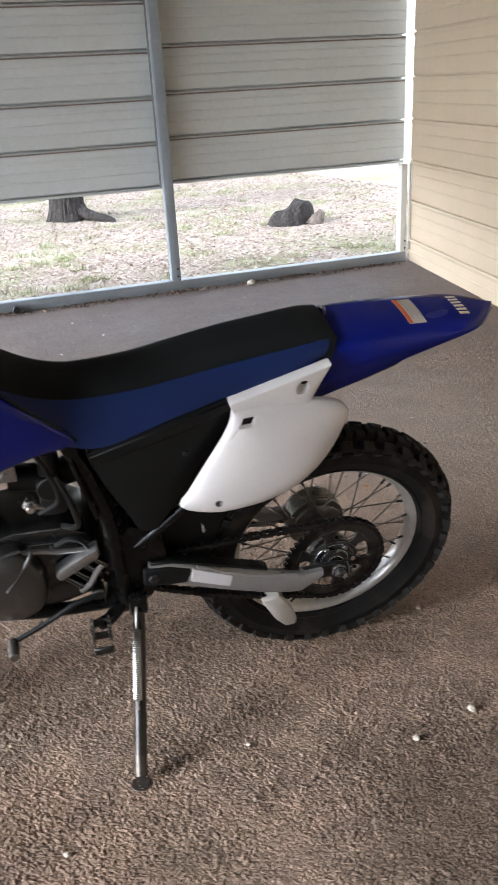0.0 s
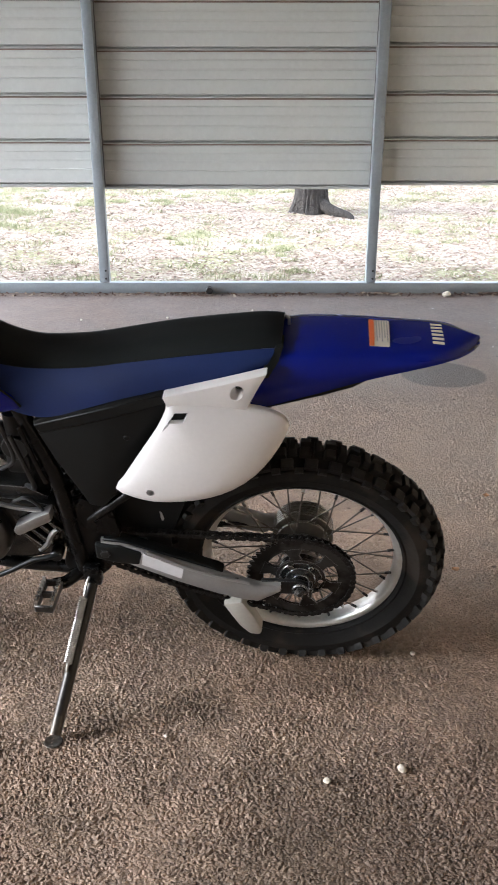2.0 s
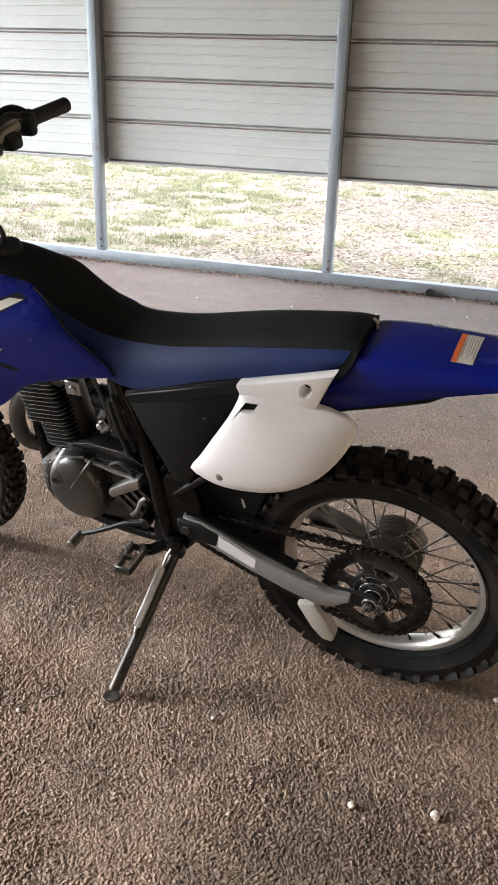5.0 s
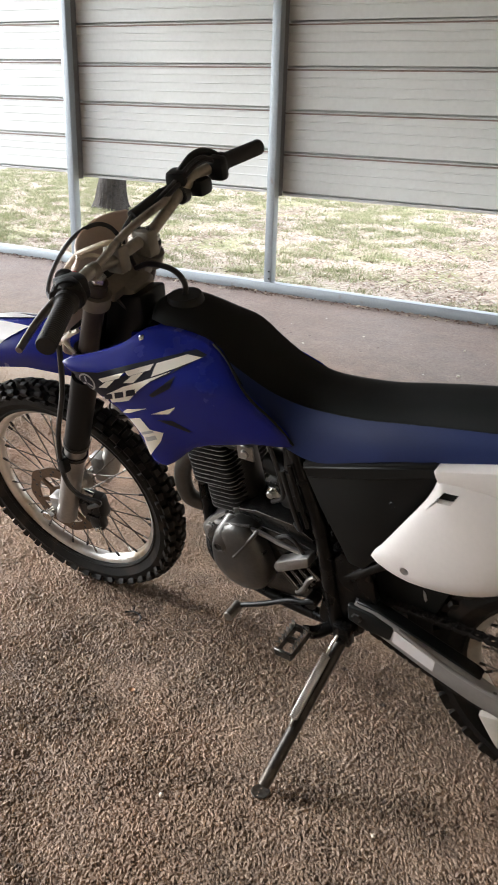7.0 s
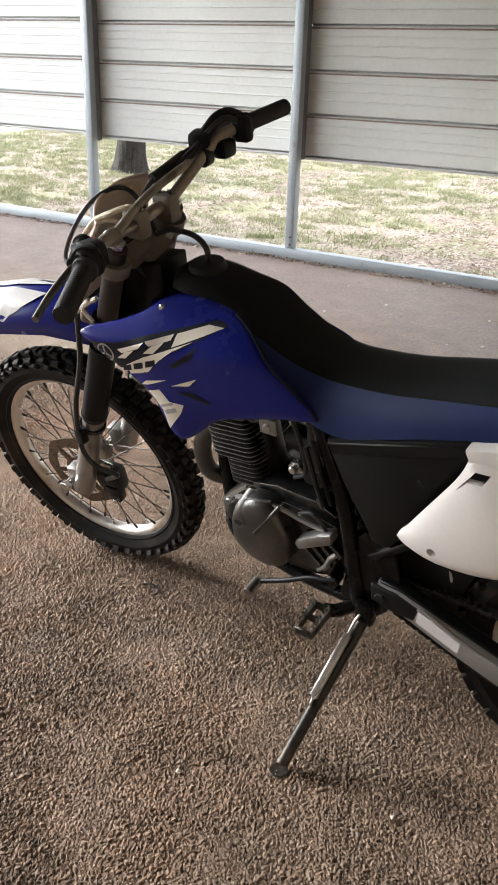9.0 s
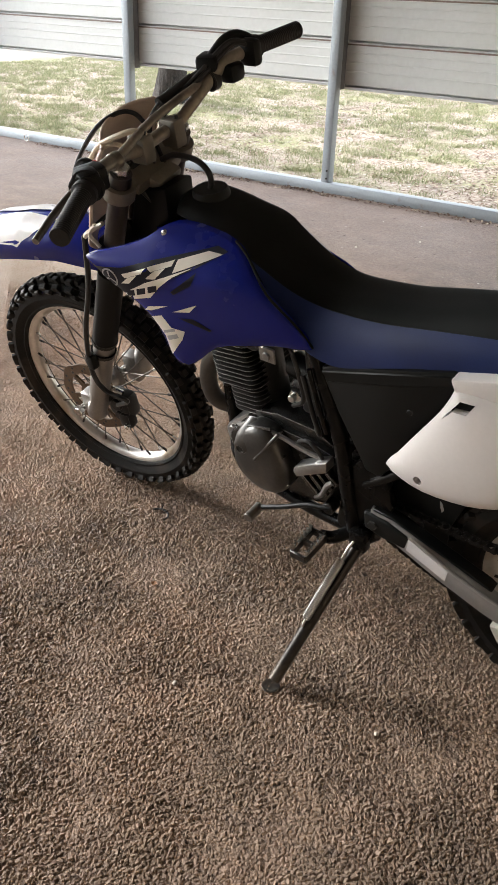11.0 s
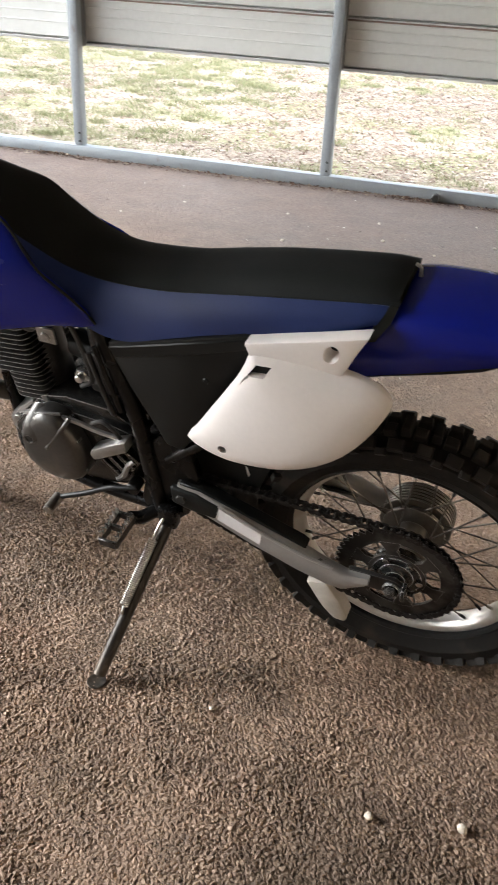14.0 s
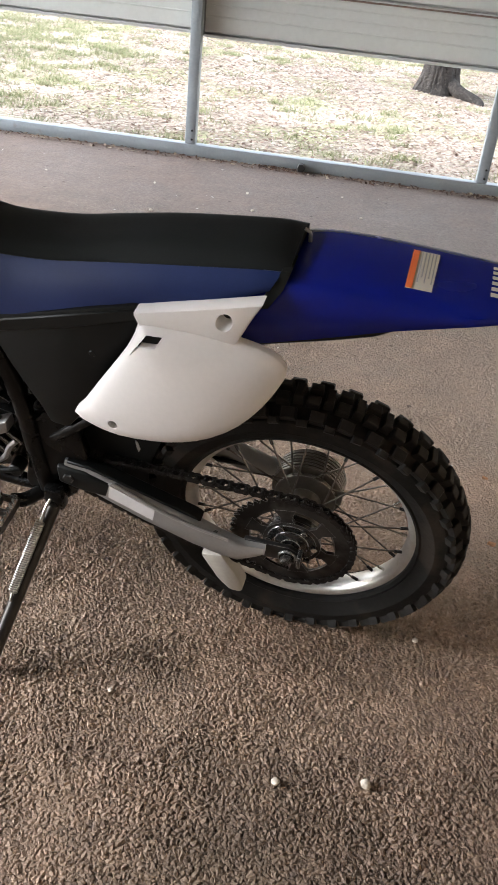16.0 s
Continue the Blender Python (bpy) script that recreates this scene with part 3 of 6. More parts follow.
for y in (ROOF_Y0, 6.05):
    for px, pz in prof:
        bm.verts.new((px, y, 2.76 + (6.05 - y) * 0.03 + pz))
bm.verts.ensure_lookup_table()
n = len(prof)
for i in range(n - 1):
    bm.faces.new((bm.verts[i], bm.verts[i + 1], bm.verts[n + i + 1], bm.verts[n + i]))
roof = link("ceiling", bm, M_ROOF, smooth=0)
sol = roof.modifiers.new("thickness", "SOLIDIFY")
sol.thickness = 0.004
tagged(roof, "ribbed galvanised steel carport roof sheeting", "roof", kind="structure")


# trees and stump in the yard
def trunk_mesh(r, h, flare, seed, segs=72, rings=44):
    out = []
    for i in range(rings):
        t = i / (rings - 1)
        z = -0.12 + (h + 0.12) * t ** 1.6
        rad = r * (1 + flare * math.exp(-max(0, z) / 0.16)) * (1 - 0.35 * t)
        ring = []
        for k in range(segs):
            a = 2 * math.pi * k / segs
            q = rad * (1 + 0.10 * noise.noise((math.cos(a) * 1.6 + seed, math.sin(a) * 1.6, z * 0.7)) + 0.10 * math.exp(-max(0, z) / 0.12) * math.sin(5 * a + seed))
            q += 0.012 * noise.noise((math.cos(a) * 9 + seed, math.sin(a) * 9, z * 3))
            q -= 0.020 * (1 - min(1, 4 * abs(noise.noise((math.cos(a) * 4.2 + seed, math.sin(a) * 4.2, z * 1.6 + 0.8 * math.sin(3 * a))))))
            ring.append((q * math.cos(a) + 0.05 * z * math.sin(seed), q * math.sin(a), z))
        out.append(ring)
    return loft(out)


def make_tree(x, y, r, seed, spur, label):
    t = tagged(new("tree"), label, "tree")
    t.location = (x, y, height(x, y))
    part("trunk", trunk_mesh(r, 3.4, 0.35, seed), M_BARK, t)
    rnd = random.Random(seed)
    for k in range(spur):
        a = (-0.75 if k == 0 else 2.6) + rnd.uniform(-0.2, 0.2)
        dx, dy = math.cos(a), math.sin(a)
        part("root", tube([(dx * r * 0.8, dy * r * 0.8, 0.10), (dx * r * 1.7, dy * r * 1.7, 0.045), (dx * r * 2.6 + 0.05, dy * r * 2.6, 0.0), (dx * r * 3.2, dy * r * 3.4, -0.05)], (r * 0.38, 0.03), 10), M_BARK, t)
    tips = []
    for k in range(6):
        a = k * 2 * math.pi / 6 + rnd.uniform(-0.3, 0.3)
        p0 = (0.17 * math.sin(seed), 0, 3.0 + 0.12 * k)
        p2 = (math.cos(a) * rnd.uniform(1.4, 2.2), math.sin(a) * rnd.uniform(1.4, 2.2), rnd.uniform(4.2, 5.8))
        p1 = (p2[0] * 0.45, p2[1] * 0.45, (p0[2] + p2[2]) / 2 + 0.2)
        part("limb", tube([p0, p1, p2], (r * 0.45, 0.03), 8, 5), M_BARK, t)
        tips.append(p2)
    bm = bmesh.new()
    for k in range(2600):
        c = Vector(rnd.choice(tips)) + Vector((rnd.gauss(0, 0.6), rnd.gauss(0, 0.6), rnd.gauss(0, 0.45)))
        d, e = Vector((rnd.gauss(0, 1), rnd.gauss(0, 1), rnd.gauss(0, 0.6))).normalized(), Vector((rnd.gauss(0, 1), rnd.gauss(0, 1), rnd.gauss(0, 1))).normalized()
        s = rnd.uniform(0.04, 0.09)
        bm.faces.new([bm.verts.new(c + d * s), bm.verts.new(c + e * s * 0.5), bm.verts.new(c - d * s), bm.verts.new(c - e * s * 0.5)])
    me = bpy.data.meshes.new("crown")
    bm.to_mesh(me)
    bm.free()
    me.materials.append(M_CROWN)
    new("crown", me).parent = t
    return t


make_tree(1.38, 10.28, 0.215, 3, 1, "rough-barked grey tree trunk with a spreading root, in leaf litter")
make_tree(-6.42, 9.15, 0.20, 8, 0, "dark rough-barked tree standing in dry grass beyond the carport")

stump = tagged(new("tree_stump"), "low dark weathered tree stump with a split side", "stump")
stump.location = (3.40, 8.22, height(3.40, 8.22))
stump.scale = (1.24, 1.24, 1.24)
st_r = []
for i, (z, q) in enumerate([(-0.05, 1.3), (0.0, 1.15), (0.05, 1.02), (0.10, 0.94), (0.145, 0.80), (0.165, 0.55), (0.16, 0.2)]):
    ring = []
    for k in range(40):
        a = 2 * math.pi * k / 40
        u = Vector((math.cos(a), math.sin(a), 0))
        wob = 1 + 0.28 * noise.noise(u * 1.3 + Vector((4, 0, z * 3))) + 0.16 * noise.noise(u * 4 + Vector((1, 2, z * 6)))
        top = (0.05 * u.x - 0.02 * u.y + 0.07 * noise.noise(u * 2.2 * q + Vector((0, 5, 0)))) * (i > 2)
        ring.append((0.19 * q * wob * u.x, 0.15 * q * wob * u.y, 0.85 * (z + top)))
    st_r.append(ring)
part("stump_body", loft(st_r), M_BARK, stump)
part("split_piece", moved(loft([[(q[0] * 0.40, q[1] * 0.5, q[2] * 0.62) for q in r] for r in st_r]), pose(0.17, -0.10, 0.0, 6, 24, 35)), M_CUTWOOD, stump)


# leaf litter and grass: loose pieces too many to count
def litter(name, count, x0, x1, y0, y1, size, mat, label, category, zfun, seed, flat=0.2, dens=None):
    rnd = random.Random(seed)
    vs, fs = [], []
    while len(fs) < count:
        x, y = rnd.uniform(x0, x1), rnd.uniform(y0, y1)
        if dens and rnd.random() > dens(x, y):
            continue
        a, s = rnd.uniform(0, 6.28), size * rnd.uniform(0.4, 1.6)
        tx, ty, z = rnd.gauss(0, flat), rnd.gauss(0, flat), zfun(x, y) + rnd.uniform(0.002, 0.02) * size / 0.04
        i = len(vs)
        for u, v in ((1, 0), (0.1, 0.42), (-0.9, 0.1), (-0.1, -0.42)):
            dx, dy = s * (u * math.cos(a) - v * math.sin(a)), s * (u * math.sin(a) + v * math.cos(a))
            vs.append((x + dx, y + dy, z + dx * tx + dy * ty + 0.15 * s * abs(v)))
        fs.append((i, i + 1, i + 2, i + 3))
    me = bpy.data.meshes.new(name)
    me.from_pydata(vs, [], fs)
    me.materials.append(mat)
    return tagged(new(name, me), label, category, kind="stuff")


def green(x, y):
    return noise.noise((x * 0.55 + 3, y * 0.55, 1.0)) * 0.5 + 0.5 * noise.noise((x * 1.6, y * 1.6, 4.0)) - 0.09 * (x + 1)


litter("leaf_litter", 130000, -11.5, 5.6, 5.88, 13.2, 0.0185, M_LEAF, "scattered pale brown fallen leaves on the yard", "leaves", height, 5, 0.16,
       dens=lambda x, y: 0.4 + 0.6 * (green(x, y) < 0.1))


def make_grass(tufts, seed):
    """Tufts of blades, denser where the yard is green, and thin blades between them."""
    rnd = random.Random(seed)
    vs, fs = [], []
    for k in range(tufts):
        x, y = rnd.uniform(-12, 5.6), rnd.uniform(5.92, 13.2)
        g = max(0, min(1, 0.35 + green(x, y) * 1.6))
        rad, blades, tall = (rnd.uniform(0.03, 0.10), 70, 0.055) if rnd.random() < 0.25 + 0.7 * g else (0.16, 14, 0.03)
        if rnd.random() > 0.25 + 0.75 * g:
            continue
        for _ in range(blades):
            px, py = x + rnd.gauss(0, rad), y + rnd.gauss(0, rad * 0.8)
            if py < 5.87:
                continue
            a, h, w = rnd.uniform(0, 6.28), rnd.uniform(0.3, 1.0) * tall, rnd.uniform(0.002, 0.0045)
            lx, ly, z = rnd.gauss(0, 0.025), rnd.gauss(0, 0.025), height(px, py)
            i = len(vs)
            vs += [(px - w * math.cos(a), py - w * math.sin(a), z), (px + w * math.cos(a), py + w * math.sin(a), z), (px + lx, py + ly, z + h)]
            fs.append((i, i + 1, i + 2))
    me = bpy.data.meshes.new("grass")
    me.from_pydata(vs, [], fs)
    me.materials.append(M_GRASS)
    return tagged(new("grass", me), "thin tufts of green and yellowing grass", "grass", kind="stuff")


make_grass(4000, 6)
litter("debris", 3200, -5.2, 3.25, WALL_Y - 0.10, WALL_Y - 0.004, 0.014, M_DEBRIS, "leaf crumbs and grit swept against the floor rail", "debris", lambda x, y: 0.002, 7, 0.3,
       dens=lambda x, y: 0.06 + 0.94 * (noise.noise((x * 2.3, 0, 3)) > 0.22) * (y > WALL_Y - 0.03 - 0.04 * abs(noise.noise((x * 9, 0, 1)))))
litter("grit", 240, -4, 3.2, 2.3, WALL_Y - 0.12, 0.0065, scatter_material("pale_grit", [(0.7, 0.66, 0.6), (0.5, 0.45, 0.4)]), "pale grit specks on the asphalt", "grit", lambda x, y: 0.001, 9, 0.2)


def make_stone(x, y, r, seed, label, category="stone", mat=None):
    bm = bmesh.new()
    bmesh.ops.create_icosphere(bm, subdivisions=2, radius=r)
    for v in bm.verts:
        v.co *= 1 + 0.3 * noise.noise(v.co / r * 1.3 + Vector((seed, 0, 0)))
        v.co.z *= 0.7
    low = min(v.co.z for v in bm.verts)
    ob = link("pebble", bm, mat or M_STONE)
    ob.location = (x, y, -low + (0.0012 if y < 3 else -0.001))
    tagged(ob, label, category, group="pebbles on the asphalt")
    return ob


for i, (x, y, r) in enumerate([(0.973, 1.313, 0.010), (0.810, 1.282, 0.008), (0.037, 1.277, 0.006), (2.02, WALL_Y - 0.10, 0.030), (0.204, 4.748, 0.010), (-0.415, 5.027, 0.008), (0.123, 5.077, 0.009), (-0.297, 4.506, 0.010), (0.50, 4.622, 0.008),
                               (0.661, 5.277, 0.007), (0.791, 4.894, 0.009), (0.460, 1.413, 0.005), (1.066, 1.707, 0.007), (-1.30, 4.62, 0.008), (-1.05, 4.98, 0.007)]):
    make_stone(x, y, r, i * 3.7, "round white pebble against the floor rail" if r > 0.02 else "small pale pebble lying on the asphalt")


def make_leaf(x, y, size, turn):
    """A small dry leaf, curled along its midrib."""
    rows = []
    for i in range(7):
        u = i / 6
        w = 0.42 * math.sin(math.pi * min(1, u * 1.02)) ** 0.8 + 0.01
        rows.append([((u - 0.5) * size, v * w * size, 0.12 * size * abs(v) ** 1.5 + 0.10 * size * (2 * u - 1) ** 2 + 0.002) for v in (-1, -0.5, 0, 0.5, 1)])
    bm = loft(rows, cap=False, closed=False)
    ob = link("dry_leaf", bm, M_DRYLEAF)
    ob.matrix_world = pose(x, y, 0.0024, 0, 0, turn)
    return tagged(ob, "small curled orange-brown dry leaf on the asphalt", "leaf", group="dry leaves on the asphalt")


for lx, ly, ls, la in ((1.268, 2.109, 0.026, 20), (1.276, 2.426, 0.022, 130), (1.49, 2.60, 0.026, 70), (-0.22, 1.51, 0.018, 10)):
    make_leaf(lx, ly, ls, la)
twig = tagged(link("twig", joined(tube([(0.0, 0.0, 0.004), (0.02, 0.012, 0.007), (0.045, 0.010, 0.004), (0.06, -0.008, 0.006), (0.058, -0.024, 0.003)], 0.0028, 6, 4), tube([(0.02, 0.012, 0.006), (0.012, 0.03, 0.008)], 0.0018, 6)), M_BARK), "small curled dark twig lying on the asphalt", "twig")
twig.location = (-0.44, 1.765, 0.003)
knob = tagged(link("pipe_stub", joined(moved(along_y(0, 0, -0.05, 0.0, 0.022, 16, 0.004), pose(0, 0, 0.03)), moved(along_y(0, 0, -0.062, -0.045, 0.028, 6, 0.003), pose(0, 0, 0.03))), M_CASEDARK), "short dark pipe stub at the floor rail", "pipe")
knob.location = (0.36, WALL_Y - 0.002, 0.002)
hook = tagged(link("ring_bolt", joined(tube([(0.03 * math.cos(a), 0, 0.032 + 0.03 * math.sin(a)) for a in [k * math.pi / 4 for k in range(8)]], 0.006, 8, 4, True), shaft((0, 0.04, 0.03), (0, -0.002, 0.03), 0.007)), M_CHROME), "steel ring bolt by the floor rail", "ring bolt")
hook.location = (-5.35, WALL_Y - 0.04, 0.002)

# ---- the motorcycle: x ahead, y to its left, z up, in its own leaning frame ----
bike = tagged(new("motorcycle"), "blue and white off-road motorcycle leaning on its side stand", "motorcycle")
LEAN_POSE = pose(0.7619, 1.7634, -0.0030, -14.32, -0.50, 175.01)
bike.matrix_world = LEAN_POSE
RAKE, STEER = radians(24.5), radians(7.0)
AXIS = Vector((-math.sin(RAKE), 0, math.cos(RAKE)))
HEAD = Vector((1.35, 0, 0.345))
TURNED = Matrix.Translation(HEAD) @ Matrix.Rotation(STEER, 4, AXIS) @ Matrix.Translation(-HEAD)
from mathutils.bvhtree import BVHTree


def on_floor(bm, m=Matrix()):
    """Flattens what would sink below the floor."""
    w = LEAN_POSE @ m
    inv = w.inverted()
    for v in bm.verts:
        p = w @ v.co
        if p.z < 0.001:
            p.z = 0.001
            v.co = inv @ p
    return bm


def tyre_mesh(c, bead, crown, half):
    """The carcass of a tyre, with a rim guard line on its sidewall."""
    prof = [(bead, half * 0.62), (bead + 0.006, half * 0.74), (bead + 0.010, half * 0.70), (bead + 0.016, half * 0.78), (bead + (crown - bead) * 0.45, half * 1.0), (crown - 0.022, half * 0.94), (crown - 0.006, half * 0.55), (crown, 0),
            (crown - 0.006, -half * 0.55), (crown - 0.022, -half * 0.94), (bead + (crown - bead) * 0.45, -half), (bead + 0.012, -half * 0.72), (bead, -half * 0.62)]
    return moved(lathe(prof, (0, 0, 0), 90), Matrix.Translation(c))


def tread(wheel, c, crown, half, pitches, knob, rows, m=Matrix()):
    """Tread blocks round a tyre, in rows of (offset across, width, length, lead)."""
    rnd = random.Random(4)
    for off, wd, ln, lead in rows:
        k = box(0, 0, 0.5 * knob - 0.004, ln, wd, knob + 0.008)
        for v in k.verts:
            if v.co.z > 0:
                v.co.x *= 0.86
                v.co.y *= 0.88
        bmesh.ops.bevel(k, geom=[e for e in k.edges if min(e.verts[0].co.z, e.verts[1].co.z) > 0], offset=0.0018, segments=1, affect="EDGES")
        me = bpy.data.meshes.new("tread_block")
        k.to_mesh(me)
        k.free()
        me.materials.append(M_DUSTYTREAD)
        drop, tilt = 0.040 * (off / half) ** 2, off / half * 0.80
        for i in range(pitches):
            a = 2 * math.pi * (i + lead) / pitches
            ob = new("tread_block", me)
            ob.parent = wheel
            ob.matrix_local = m @ Matrix.Translation(c) @ Matrix.Rotation(-a, 4, "Y") @ Matrix.Translation((0, off, crown - drop * 0.62)) @ Matrix.Rotation(-tilt, 4, "X") @ Matrix.Rotation(rnd.uniform(-0.05, 0.05), 4, "Z") @ Matrix.Diagonal((1, 1, rnd.uniform(0.88, 1.0), 1))


def rim_mesh(c, r, half):
    prof = [(r + 0.004, half), (r + 0.003, half - 0.004), (r - 0.007, half - 0.006), (r - 0.010, half * 0.5), (r - 0.013, half * 0.2), (r - 0.013, -half * 0.2), (r - 0.010, -half * 0.5),
            (r - 0.007, -half + 0.006), (r + 0.003, -half + 0.004), (r + 0.004, -half), (r - 0.005, -half + 0.001), (r - 0.012, -half + 0.006), (r - 0.016, -half * 0.5), (r - 0.019, -half * 0.2),
            (r - 0.019, half * 0.2), (r - 0.016, half * 0.5), (r - 0.012, half - 0.006), (r - 0.005, half - 0.001)]
    return lathe(prof, c, 72)


def spokes(wheel, c, hub_r, hub_l, hub_rt, rim_r, count, m=Matrix()):
    for i in range(count):
        a = 2 * math.pi * i / count
        side = 1 if i % 2 else -1
        lean = 0.42 * (1 if (i // 2) % 2 else -1)
        y = hub_l if side > 0 else hub_rt
        p = Vector((c[0] + hub_r * math.cos(a + lean), c[1] + y, c[2] + hub_r * math.sin(a + lean)))
        q = Vector((c[0] + rim_r * math.cos(a), c[1] + 0.006 * side, c[2] + rim_r * math.sin(a)))
        s = part("spoke", moved(tube([p, q], 0.0019, 6, straight=True), m), M_SPOKE, wheel)
        d = (p - q).normalized()
        part("nipple", moved(tube([q, q + d * 0.017], 0.0036, 6, straight=True), m), M_CASEDARK if i % 3 else M_CHROME, wheel)


def subthing(name, label=""):
    e = new(name)
    e.parent = bike
    if label:
        tagged(e, label)
    return e


# rear wheel
RA = (-0.014, 0.0, 0.328)
rear = subthing("rear_wheel", "spoked rear wheel with a knobbly tyre")
part("tyre", on_floor(tyre_mesh(RA, 0.236, 0.319, 0.054)), M_RUBBER, rear, "black tyre carcass, dusty sidewall", smooth=30)
tread(rear, RA, 0.318, 0.052, 38, 0.017, [(0.0135, 0.023, 0.0265, 0.0), (-0.0135, 0.023, 0.0265, 0.0), (0.0, 0.040, 0.018, 0.5), (0.037, 0.024, 0.030, 0.27), (-0.037, 0.024, 0.030, 0.27), (0.047, 0.014, 0.020, 0.77)])
part("rim", rim_mesh(RA, 0.236, 0.026), M_RIM, rear, "dull polished aluminium rim")
drum = [(0.0, 0.055), (0.042, 0.055), (0.050, 0.050), (0.052, 0.046), (0.052, 0.038), (0.040, 0.032), (0.033, 0.020), (0.031, -0.030), (0.034, -0.0365), (0.050, -0.0375), (0.053, -0.0400), (0.061, -0.0405), (0.0645, -0.0435), (0.0645, -0.050), (0.060, -0.0515), (0.060, -0.056), (0.071, -0.0575)]
for k in range(6):
    y = -0.060 - 0.0085 * k
    drum += [(0.0745, y), (0.0745, y - 0.0045), (0.0700, y - 0.0055), (0.0700, y - 0.0078)]
drum += [(0.073, -0.112), (0.066, -0.116), (0.0, -0.116)]
part("hub", lathe(drum, RA, 40, False), M_HUB, rear, "finned aluminium brake-drum hub")
spokes(rear, RA, 0.052, 0.042, -0.05, 0.219, 36)
teeth = 47
outer = []
for k in range(teeth * 4):
    a = 2 * math.pi * k / (teeth * 4)
    r = (0.117, 0.122, 0.127, 0.122)[k % 4]
    outer.append((r * math.cos(a), r * math.sin(a)))


def ring_plate(outer_pts, inner_pts, y0, y1, c):
    bm = bmesh.new()
    n = len(outer_pts)
    v = {}
    for key, pts in (("o", outer_pts), ("i", inner_pts)):
        for y in (y0, y1):
            v[key, y] = [bm.verts.new((c[0] + x, c[1] + y, c[2] + z)) for x, z in pts]
    for i in range(n):
        j = (i + 1) % n
        bm.faces.new((v["o", y0][i], v["o", y0][j], v["i", y0][j], v["i", y0][i]))
        bm.faces.new((v["o", y1][i], v["i", y1][i], v["i", y1][j], v["o", y1][j]))
        bm.faces.new((v["o", y0][i], v["o", y1][i], v["o", y1][j], v["o", y0][j]))
        bm.faces.new((v["i", y0][i], v["i", y0][j], v["i", y1][j], v["i", y1][i]))
    return bm


inner = [(0.086 * x / math.hypot(x, z), 0.092 * z / math.hypot(x, z)) for x, z in outer]
tooth_ring = ring_plate(outer, inner, 0.070, 0.076, RA)
hubring = [(0.058 * math.cos(2 * math.pi * k / 60), 0.058 * math.sin(2 * math.pi * k / 60)) for k in range(60)]
hubin = [(0.034 * math.cos(2 * math.pi * k / 60), 0.034 * math.sin(2 * math.pi * k / 60)) for k in range(60)]
for k in range(6):
    a = 2 * math.pi * k / 6 + 0.3
    arm = prism([(0.050, -0.017), (0.070, -0.011), (0.093, -0.022), (0.093, 0.022), (0.070, 0.011), (0.050, 0.017)], 0.0695, 0.0765)
    arm.transform(Matrix.Translation(RA) @ Matrix.Rotation(-a, 4, "Y"))
    part("sprocket_arm", arm, M_SPROCKET, rear)
part("sprocket_ring", ring_plate(hubring, hubin, 0.069, 0.077, RA), M_SPROCKET, rear)
part("sprocket", tooth_ring, M_SPROCKET, rear, "grey worn steel rear sprocket, toothed", smooth=30)
part("sprocket_carrier", lathe([(0.0, 0.088), (0.020, 0.088), (0.024, 0.084), (0.030, 0.083), (0.034, 0.079), (0.050, 0.078), (0.054, 0.072), (0.054, 0.05), (0.0, 0.05)], RA, 32, False), M_CASE, rear)
for k in range(6):
    a = 2 * math.pi * k / 6
    part("bolt", moved(along_y(RA[0] + 0.046 * math.cos(a), RA[2] + 0.046 * math.sin(a), 0.074, 0.085, 0.007, 6, 0.001), Matrix()), M_CHROME, rear)
part("axle", along_y(RA[0], RA[2], -0.125, 0.130, 0.008, 12), M_SPROCKET, rear)
part("axle_nut", along_y(RA[0], RA[2], 0.116, 0.127, 0.0125, 6), M_SPROCKET, rear)

# front wheel
FA = (1.385, 0.0, 0.346)
front = subthing("front_wheel", "spoked front wheel with a knobbly tyre, turned a little")
part("tyre", on_floor(moved(tyre_mesh(FA, 0.272, 0.341, 0.040), TURNED)), M_RUBBER, front, "black tyre carcass with a narrow section", smooth=30)
tread(front, FA, 0.340, 0.040, 44, 0.014, [(0.010, 0.017, 0.023, 0.0), (-0.010, 0.017, 0.023, 0.0), (0.0, 0.026, 0.015, 0.5), (0.027, 0.017, 0.026, 0.25), (-0.027, 0.017, 0.026, 0.25), (0.036, 0.011, 0.020, 0.75)], TURNED)
part("rim", moved(rim_mesh(FA, 0.272, 0.020), TURNED), M_RIM, front, "dull polished aluminium rim")
part("hub", moved(lathe([(0, 0.05), (0.03, 0.05), (0.038, 0.042), (0.038, 0.034), (0.022, 0.025), (0.02, 0), (0.022, -0.025), (0.036, -0.034), (0.036, -0.042), (0.03, -0.05), (0, -0.05)], FA, 32, False), TURNED), M_ALU, front)
spokes(front, FA, 0.034, 0.036, -0.036, 0.255, 36, TURNED)
ds = [(math.cos(2 * math.pi * k / 72), math.sin(2 * math.pi * k / 72)) for k in range(72)]
bms = [ring_plate([(0.110 * x * (1 + 0.025 * math.cos(8 * 2 * math.pi * i / 72)), 0.110 * z * (1 + 0.025 * math.cos(8 * 2 * math.pi * i / 72))) for i, (x, z) in enumerate(ds)], [(0.080 * x, 0.080 * z) for x, z in ds], 0.056, 0.060, FA),
       ring_plate([(0.046 * x, 0.046 * z) for x, z in ds], [(0.028 * x, 0.028 * z) for x, z in ds], 0.052, 0.060, FA)]
